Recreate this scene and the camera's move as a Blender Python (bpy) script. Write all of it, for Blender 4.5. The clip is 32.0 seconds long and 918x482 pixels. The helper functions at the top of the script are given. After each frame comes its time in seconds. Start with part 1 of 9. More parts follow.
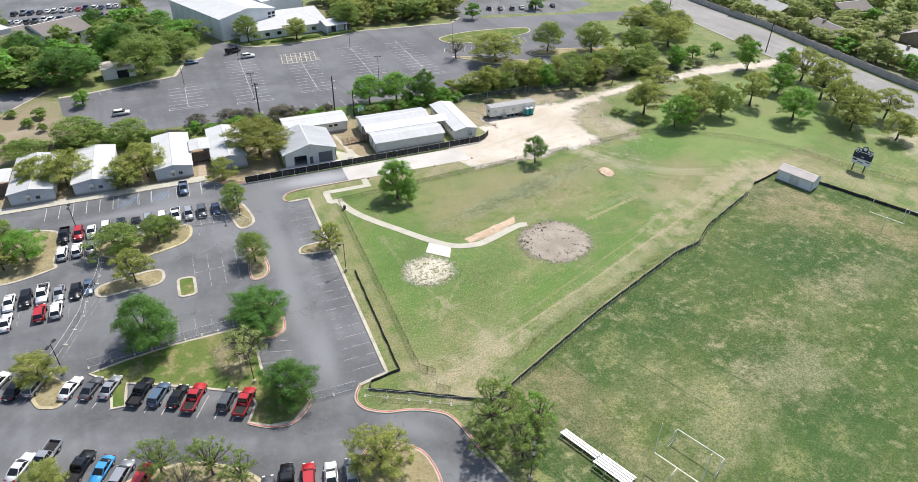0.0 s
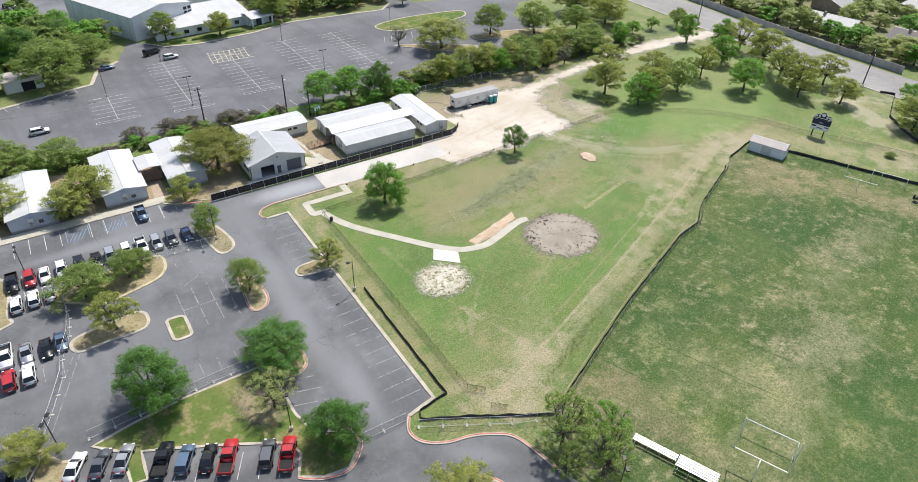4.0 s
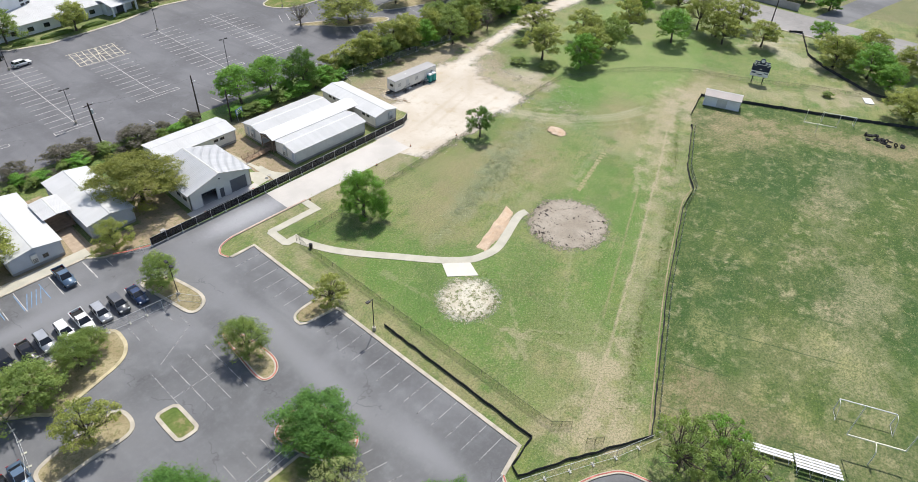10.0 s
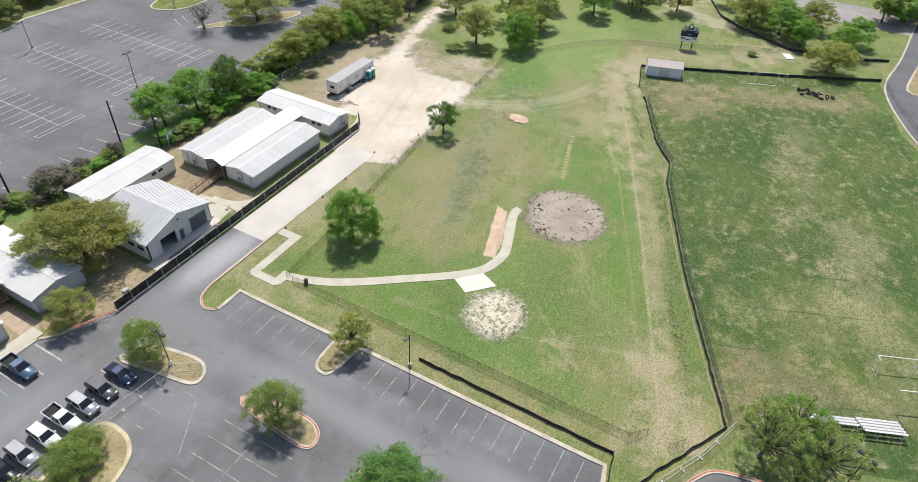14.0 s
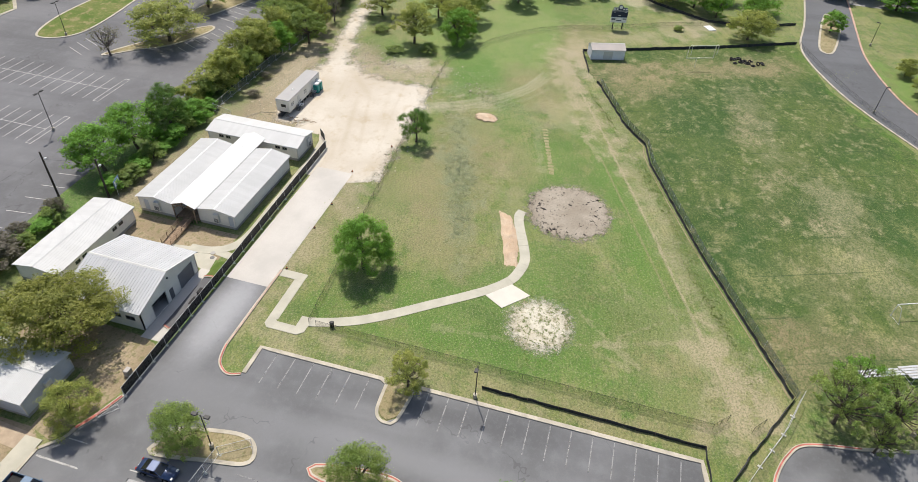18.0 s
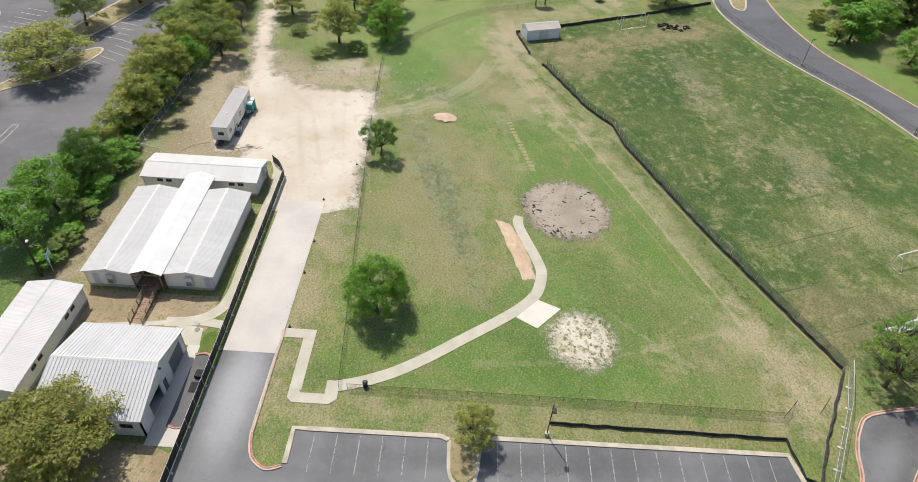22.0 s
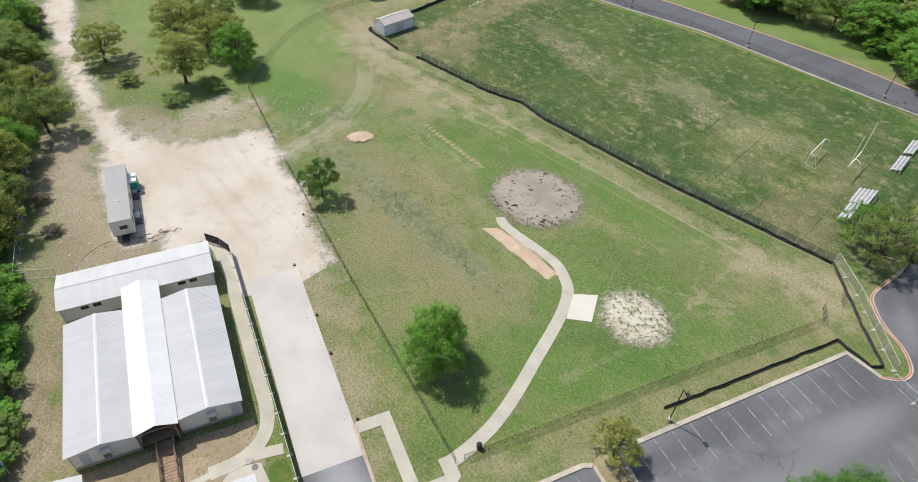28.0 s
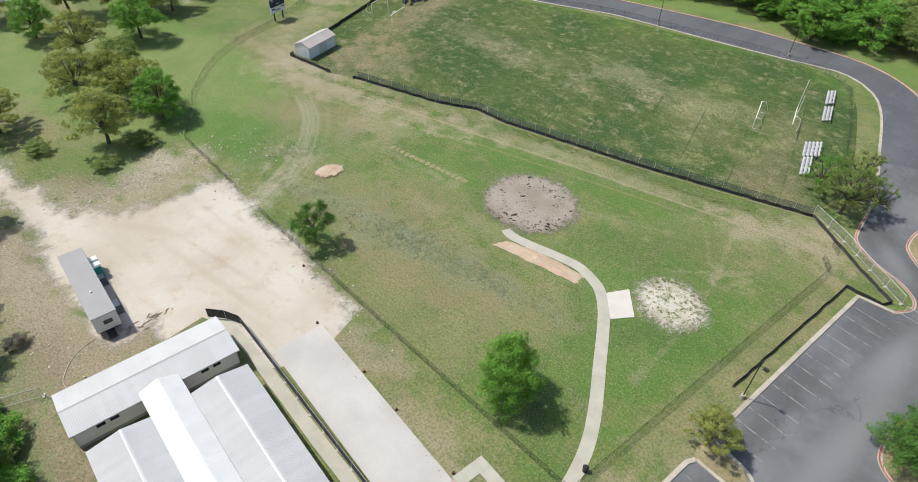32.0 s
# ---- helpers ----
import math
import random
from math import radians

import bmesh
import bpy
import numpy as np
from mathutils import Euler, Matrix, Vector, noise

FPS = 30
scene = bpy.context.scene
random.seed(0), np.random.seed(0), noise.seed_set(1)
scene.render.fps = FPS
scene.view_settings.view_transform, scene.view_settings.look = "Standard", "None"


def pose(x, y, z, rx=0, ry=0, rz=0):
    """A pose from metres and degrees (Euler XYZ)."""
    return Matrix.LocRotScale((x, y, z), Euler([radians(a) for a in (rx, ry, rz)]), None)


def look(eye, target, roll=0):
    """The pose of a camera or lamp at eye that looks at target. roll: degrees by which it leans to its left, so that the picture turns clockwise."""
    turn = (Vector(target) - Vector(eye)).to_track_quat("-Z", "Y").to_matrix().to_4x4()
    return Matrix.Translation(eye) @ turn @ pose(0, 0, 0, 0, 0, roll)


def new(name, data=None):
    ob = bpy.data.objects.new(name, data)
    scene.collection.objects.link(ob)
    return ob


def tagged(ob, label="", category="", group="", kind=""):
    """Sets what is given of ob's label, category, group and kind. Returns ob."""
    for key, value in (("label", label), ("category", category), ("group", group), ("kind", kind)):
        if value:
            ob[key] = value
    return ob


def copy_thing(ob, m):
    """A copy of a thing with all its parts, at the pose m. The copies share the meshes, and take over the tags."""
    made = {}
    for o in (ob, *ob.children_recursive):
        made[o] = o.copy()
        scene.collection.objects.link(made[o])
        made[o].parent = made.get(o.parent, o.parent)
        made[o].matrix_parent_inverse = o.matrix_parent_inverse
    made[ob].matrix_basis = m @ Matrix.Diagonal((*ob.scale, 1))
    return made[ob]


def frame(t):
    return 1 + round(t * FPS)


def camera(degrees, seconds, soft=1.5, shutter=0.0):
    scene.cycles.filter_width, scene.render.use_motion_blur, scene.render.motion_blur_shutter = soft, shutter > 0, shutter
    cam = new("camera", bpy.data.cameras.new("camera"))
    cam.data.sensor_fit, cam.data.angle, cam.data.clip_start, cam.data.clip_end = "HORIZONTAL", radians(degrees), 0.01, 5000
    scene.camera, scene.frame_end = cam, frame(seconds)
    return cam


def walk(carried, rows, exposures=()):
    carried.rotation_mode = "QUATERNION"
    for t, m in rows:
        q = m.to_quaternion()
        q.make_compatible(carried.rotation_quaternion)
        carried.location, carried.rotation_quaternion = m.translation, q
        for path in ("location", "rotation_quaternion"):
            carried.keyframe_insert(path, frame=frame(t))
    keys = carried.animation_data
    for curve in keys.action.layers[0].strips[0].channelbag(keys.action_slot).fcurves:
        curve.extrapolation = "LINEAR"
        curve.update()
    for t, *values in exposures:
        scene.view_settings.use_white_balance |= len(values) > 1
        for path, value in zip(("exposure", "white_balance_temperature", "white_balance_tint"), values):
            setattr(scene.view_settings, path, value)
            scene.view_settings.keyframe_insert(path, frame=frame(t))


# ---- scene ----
cam = camera(70.8, 32.0, 0.8)
METRES, EYE, TILT, LEAN, TURN = 183.0, 78.7, 0.72, -0.55, -22.9
ROWS = [
    (0.0, 0.0, 0.0, 0.0, 0.28, -35.28, -0.4),
    (0.5, -0.0148, 0.0062, -0.0005, -1.15, -35.52, -0.47),
    (1.0, -0.0296, 0.0125, -0.0009, -2.54, -35.7, -0.52),
    (1.5, -0.0443, 0.0191, -0.0013, -3.99, -35.9, -0.61),
    (2.0, -0.0587, 0.0253, -0.002, -4.96, -36.05, -0.68),
    (2.5, -0.0726, 0.0321, -0.0026, -6.03, -36.21, -0.74),
    (3.0, -0.0859, 0.0392, -0.0036, -7.22, -36.41, -0.81),
    (3.5, -0.0987, 0.0472, -0.0049, -8.62, -36.55, -0.87),
    (5.5, -0.145, 0.0846, -0.0095, -13.67, -37.37, -1.16),
    (6.0, -0.1557, 0.0953, -0.0107, -15.26, -37.57, -1.25),
    (6.5, -0.166, 0.1063, -0.0122, -16.57, -37.79, -1.3),
    (7.0, -0.176, 0.1177, -0.0135, -17.79, -38.08, -1.37),
    (7.5, -0.1851, 0.1294, -0.0148, -19.2, -38.38, -1.42),
    (8.0, -0.194, 0.1414, -0.0162, -20.44, -38.65, -1.51),
    (8.5, -0.2022, 0.154, -0.0175, -21.47, -38.94, -1.57),
    (9.0, -0.2103, 0.166, -0.0193, -22.52, -39.17, -1.61),
    (9.5, -0.2184, 0.1785, -0.0207, -23.6, -39.54, -1.71),
    (10.0, -0.2269, 0.1913, -0.022, -24.85, -39.8, -1.79),
    (10.5, -0.2353, 0.2041, -0.0233, -26.28, -40.0, -1.85),
    (11.0, -0.2439, 0.2178, -0.0241, -27.97, -40.34, -1.94),
    (11.5, -0.2532, 0.231, -0.0252, -29.7, -40.51, -2.04),
    (12.0, -0.2625, 0.2444, -0.0262, -31.33, -40.77, -2.13),
    (12.5, -0.2719, 0.2575, -0.0278, -32.97, -40.89, -2.2),
    (13.0, -0.281, 0.2711, -0.0286, -34.67, -41.1, -2.26),
    (13.5, -0.2902, 0.2845, -0.0295, -36.31, -41.21, -2.36),
    (14.0, -0.2995, 0.2977, -0.0307, -38.05, -41.26, -2.46),
    (14.5, -0.3087, 0.3109, -0.0322, -39.9, -41.34, -2.51),
    (16.5, -0.3419, 0.3642, -0.0369, -46.14, -41.35, -2.77),
    (17.0, -0.348, 0.3781, -0.038, -47.74, -41.35, -2.78),
    (17.5, -0.3539, 0.3927, -0.0394, -49.48, -41.37, -2.83),
    (18.0, -0.3587, 0.4073, -0.0409, -51.11, -41.39, -2.86),
    (18.5, -0.3623, 0.4222, -0.0419, -52.72, -41.45, -2.89),
    (19.0, -0.3645, 0.4372, -0.0428, -54.49, -41.54, -2.89),
    (19.5, -0.3664, 0.4528, -0.044, -56.34, -41.63, -2.95),
    (20.0, -0.3673, 0.4685, -0.0451, -58.15, -41.8, -2.97),
    (20.5, -0.3671, 0.4842, -0.0461, -59.79, -42.05, -3.01),
    (21.0, -0.3665, 0.4997, -0.0474, -61.36, -42.26, -3.01),
    (21.5, -0.3653, 0.5151, -0.0484, -62.97, -42.54, -3.02),
    (22.0, -0.364, 0.5306, -0.0496, -64.68, -42.8, -3.02),
    (22.5, -0.3631, 0.5465, -0.0506, -66.47, -42.99, -3.05),
    (23.0, -0.362, 0.5621, -0.0514, -68.32, -43.24, -3.05),
    (23.5, -0.3616, 0.5785, -0.0528, -70.27, -43.37, -3.11),
    (24.0, -0.3607, 0.5943, -0.0536, -72.53, -43.5, -3.12),
    (24.5, -0.3594, 0.6103, -0.0546, -74.9, -43.61, -3.12),
    (25.0, -0.3585, 0.6269, -0.0553, -77.14, -43.69, -3.12),
    (25.5, -0.358, 0.6424, -0.0563, -79.44, -43.65, -3.1),
    (27.5, -0.3546, 0.7058, -0.0596, -88.47, -43.34, -3.15),
    (28.0, -0.3537, 0.7218, -0.0602, -90.87, -43.16, -3.12),
    (28.5, -0.3522, 0.7378, -0.0608, -92.94, -42.97, -3.1),
    (29.0, -0.3496, 0.7535, -0.0613, -94.71, -42.78, -3.08),
    (29.5, -0.3461, 0.7691, -0.0623, -96.28, -42.62, -3.07),
    (30.0, -0.3412, 0.7835, -0.0627, -97.96, -42.5, -3.01),
    (30.5, -0.3349, 0.7976, -0.0634, -100.02, -42.33, -2.98),
    (31.0, -0.3273, 0.8104, -0.064, -102.01, -42.31, -2.94),
    (31.5, -0.3182, 0.8222, -0.0648, -104.11, -42.4, -2.88),
    (32.0, -0.3078, 0.8338, -0.0652, -106.33, -42.55, -2.82),
]
walk(cam, [(t, pose(0, 0, EYE, TILT, LEAN, TURN) @ pose(METRES * x, METRES * y, METRES * z, 90 + pitch, roll, yaw)) for t, x, y, z, yaw, pitch, roll in ROWS], [(0.0, 0.43, 6430, 10), (8.0, 0.36, 6450, 10), (12.0, 0.34, 6500, 10), (17.0, 0.28, 6780, 10), (23.0, 0.19, 6820, 10), (27.0, 0.12, 6550, 10), (32.0, 0.08, 6430, 9)])

# ---- world and sun ----
SUN_EL, SUN_AZ = radians(58.0), math.atan2(0.52, 0.855)
world = bpy.data.worlds.new("world")
scene.world = world
world.use_nodes = True
sky = world.node_tree.nodes.new("ShaderNodeTexSky")
sky.sky_type, sky.sun_disc = "NISHITA", False
sky.sun_elevation, sky.sun_rotation = SUN_EL, math.pi / 2 - SUN_AZ
sky.air_density, sky.dust_density = 1.0, 2.0
world.node_tree.links.new(sky.outputs[0], world.node_tree.nodes["Background"].inputs[0])
world.node_tree.nodes["Background"].inputs[1].default_value = 0.122
sun_data = bpy.data.lights.new("sun", "SUN")
sun_data.energy, sun_data.angle, sun_data.color = 4.0, radians(0.8), (1.0, 0.955, 0.88)
sun = new("sun", sun_data)
sun_way = Vector((math.cos(SUN_EL) * math.cos(SUN_AZ), math.cos(SUN_EL) * math.sin(SUN_AZ), math.sin(SUN_EL)))
sun.matrix_world = look(sun_way * 200, (0, 0, 0))


# ---- materials ----
class Nodes:
    """A short way to write node trees."""

    def __init__(self, name):
        self.mat = bpy.data.materials.new(name)
        self.mat.use_nodes = True
        self.nt = self.mat.node_tree
        self.bsdf = self.nt.nodes["Principled BSDF"]
        self.out = self.nt.nodes["Material Output"]
        self.pos = self.nt.nodes.new("ShaderNodeNewGeometry").outputs["Position"]
        self.spot = self.pos

    def put(self, socket, value):
        if isinstance(value, bpy.types.NodeSocket):
            self.nt.links.new(value, socket)
        elif isinstance(value, tuple) and len(value) == 3 and socket.type == "RGBA":
            socket.default_value = (*value, 1)
        else:
            socket.default_value = value

    def noise(self, scale, detail=4.0, rough=0.55, vec=None, warp=0.0):
        n = self.nt.nodes.new("ShaderNodeTexNoise")
        self.put(n.inputs["Vector"], vec or self.pos)
        n.inputs["Scale"].default_value, n.inputs["Detail"].default_value = scale, detail
        n.inputs["Roughness"].default_value, n.inputs["Distortion"].default_value = rough, warp
        return n.outputs[0]

    def math(self, op, a, b=0.0, c=0.0):
        n = self.nt.nodes.new("ShaderNodeMath")
        n.operation = op
        for s, v in zip(n.inputs, (a, b, c)):
            self.put(s, v)
        return n.outputs[0]

    def ramp(self, v, lo, hi, to0=0.0, to1=1.0):
        n = self.nt.nodes.new("ShaderNodeMapRange")
        n.interpolation_type = "SMOOTHSTEP"
        for i, x in enumerate((v, lo, hi, to0, to1)):
            self.put(n.inputs[i], x)
        return n.outputs[0]

    def mix(self, f, a, b, blend="MIX"):
        n = self.nt.nodes.new("ShaderNodeMix")
        n.data_type, n.blend_type = "RGBA", blend
        self.put(n.inputs[0], f), self.put(n.inputs[6], a), self.put(n.inputs[7], b)
        return n.outputs[2]

    def oval(self, x, y, rx, ry, turn=0.0, soft=0.45, ragged=0.7, scale=0.35):
        """1 inside a ragged oval on the ground, 0 outside."""
        n = self.nt.nodes.new("ShaderNodeMapping")
        n.vector_type = "TEXTURE"
        self.put(n.inputs[0], self.pos)
        n.inputs["Location"].default_value = (x, y, 0)
        n.inputs["Rotation"].default_value = (0, 0, radians(turn))
        n.inputs["Scale"].default_value = (rx, ry, 1000)
        v = self.nt.nodes.new("ShaderNodeVectorMath")
        v.operation = "LENGTH"
        self.put(v.inputs[0], n.outputs[0])
        d = self.math("MULTIPLY_ADD", self.noise(scale, 8, 0.75), ragged, v.outputs["Value"])
        return self.ramp(d, 1 + ragged / 2, 1 + ragged / 2 - soft)

    def wobble(self, big, small):
        """Uneven metres by which the edges of patches wander."""
        return self.math("ADD", self.math("MULTIPLY_ADD", self.noise(0.22, 5, 0.6), big, -0.5 * big), self.math("MULTIPLY_ADD", self.noise(1.3, 5, 0.7), small, -0.5 * small))

    def patch(self, wob, x, y, rx, ry, turn=0.0, soft=0.8, block=False):
        """1 inside an oval or a block on the ground (half sizes in metres), 0 outside, with a wandering edge."""
        n = self.nt.nodes.new("ShaderNodeMapping")
        n.vector_type = "TEXTURE"
        self.put(n.inputs[0], self.pos)
        n.inputs["Location"].default_value = (x, y, 0)
        n.inputs["Rotation"].default_value = (0, 0, radians(turn))
        if block:
            p = self.nt.nodes.new("ShaderNodeSeparateXYZ")
            self.put(p.inputs[0], n.outputs[0])
            d = self.math("MAXIMUM", self.math("SUBTRACT", self.math("ABSOLUTE", p.outputs[0]), rx), self.math("SUBTRACT", self.math("ABSOLUTE", p.outputs[1]), ry))
        else:
            n.inputs["Scale"].default_value = (rx, ry, 1000)
            v = self.nt.nodes.new("ShaderNodeVectorMath")
            v.operation = "LENGTH"
            self.put(v.inputs[0], n.outputs[0])
            d = self.math("MULTIPLY_ADD", v.outputs["Value"], min(rx, ry), -min(rx, ry))
        return self.ramp(self.math("ADD", d, wob), soft, -soft)

    def ring(self, wob, x, y, rx, ry, turn, half):
        """1 along a thin oval line on the ground, 0 elsewhere."""
        n = self.nt.nodes.new("ShaderNodeMapping")
        n.vector_type = "TEXTURE"
        self.put(n.inputs[0], self.pos)
        n.inputs["Location"].default_value = (x, y, 0)
        n.inputs["Rotation"].default_value = (0, 0, radians(turn))
        n.inputs["Scale"].default_value = (rx, ry, 1000)
        v = self.nt.nodes.new("ShaderNodeVectorMath")
        v.operation = "LENGTH"
        self.put(v.inputs[0], n.outputs[0])
        d = self.math("MULTIPLY_ADD", v.outputs["Value"], min(rx, ry), -min(rx, ry))
        return self.ramp(self.math("ABSOLUTE", self.math("MULTIPLY_ADD", wob, 0.25, d)), half, 0.0)

    def after(self, col):
        """The position again, worked out only once col is known: keeps long chains of patches in order."""
        v = self.nt.nodes.new("ShaderNodeVectorMath")
        v.operation = "MULTIPLY_ADD"
        self.put(v.inputs[0], col), self.put(v.inputs[2], self.spot)
        v.inputs[1].default_value = (0, 0, 0)
        self.pos = v.outputs[0]

    def fade(self, mask):
        """Lets the ground below show where the mask is 0."""
        clear = self.nt.nodes.new("ShaderNodeBsdfTransparent")
        both = self.nt.nodes.new("ShaderNodeMixShader")
        self.put(both.inputs[0], mask)
        self.nt.links.new(clear.outputs[0], both.inputs[1])
        self.nt.links.new(self.bsdf.outputs[0], both.inputs[2])
        self.nt.links.new(both.outputs[0], self.out.inputs[0])

    def stretched(self, turn, sx, sy):
        n = self.nt.nodes.new("ShaderNodeMapping")
        n.vector_type = "TEXTURE"
        self.put(n.inputs[0], self.pos)
        n.inputs["Rotation"].default_value = (0, 0, radians(turn))
        n.inputs["Scale"].default_value = (sx, sy, 1)
        return n.outputs[0]

    def bump(self, height, strength, distance=0.05):
        n = self.nt.nodes.new("ShaderNodeBump")
        n.inputs["Strength"].default_value, n.inputs["Distance"].default_value = strength, distance
        self.put(n.inputs["Height"], height)
        self.nt.links.new(n.outputs[0], self.bsdf.inputs["Normal"])

    def done(self, colour, rough=0.8, metal=0.0, spec=0.3):
        self.put(self.bsdf.inputs["Base Color"], colour)
        self.put(self.bsdf.inputs["Roughness"], rough)
        self.bsdf.inputs["Metallic"].default_value = metal
        self.bsdf.inputs["Specular IOR Level"].default_value = spec
        return self.mat

    def chance(self):
        return self.nt.nodes.new("ShaderNodeObjectInfo").outputs["Random"]


def plain(name, c, rough=0.7, metal=0.0, spec=0.3, spread=0.18, big=0.4, fine=6.0, bump=0.0, pieces=0.0):
    """A surface of one colour with stains and grain at two scales; pieces: how far piece differs from piece."""
    n = Nodes(name)
    dark, light = tuple(v * (1 - spread) for v in c), tuple(min(0.95, v * (1 + spread)) for v in c)
    col = n.mix(n.ramp(n.noise(big), 0.3, 0.7), dark, light)
    g = n.noise(fine, 3)
    col = n.mix(n.ramp(g, 0.25, 0.75, 0.0, 0.35), col, tuple(v * (1 - 1.6 * spread) for v in c))
    if pieces:
        col = n.mix(n.ramp(n.chance(), 0, 1, 0, pieces), col, tuple(v * 0.55 for v in c))
    if bump:
        n.bump(g, bump, 0.02)
    return n.done(col, rough, metal, spec)


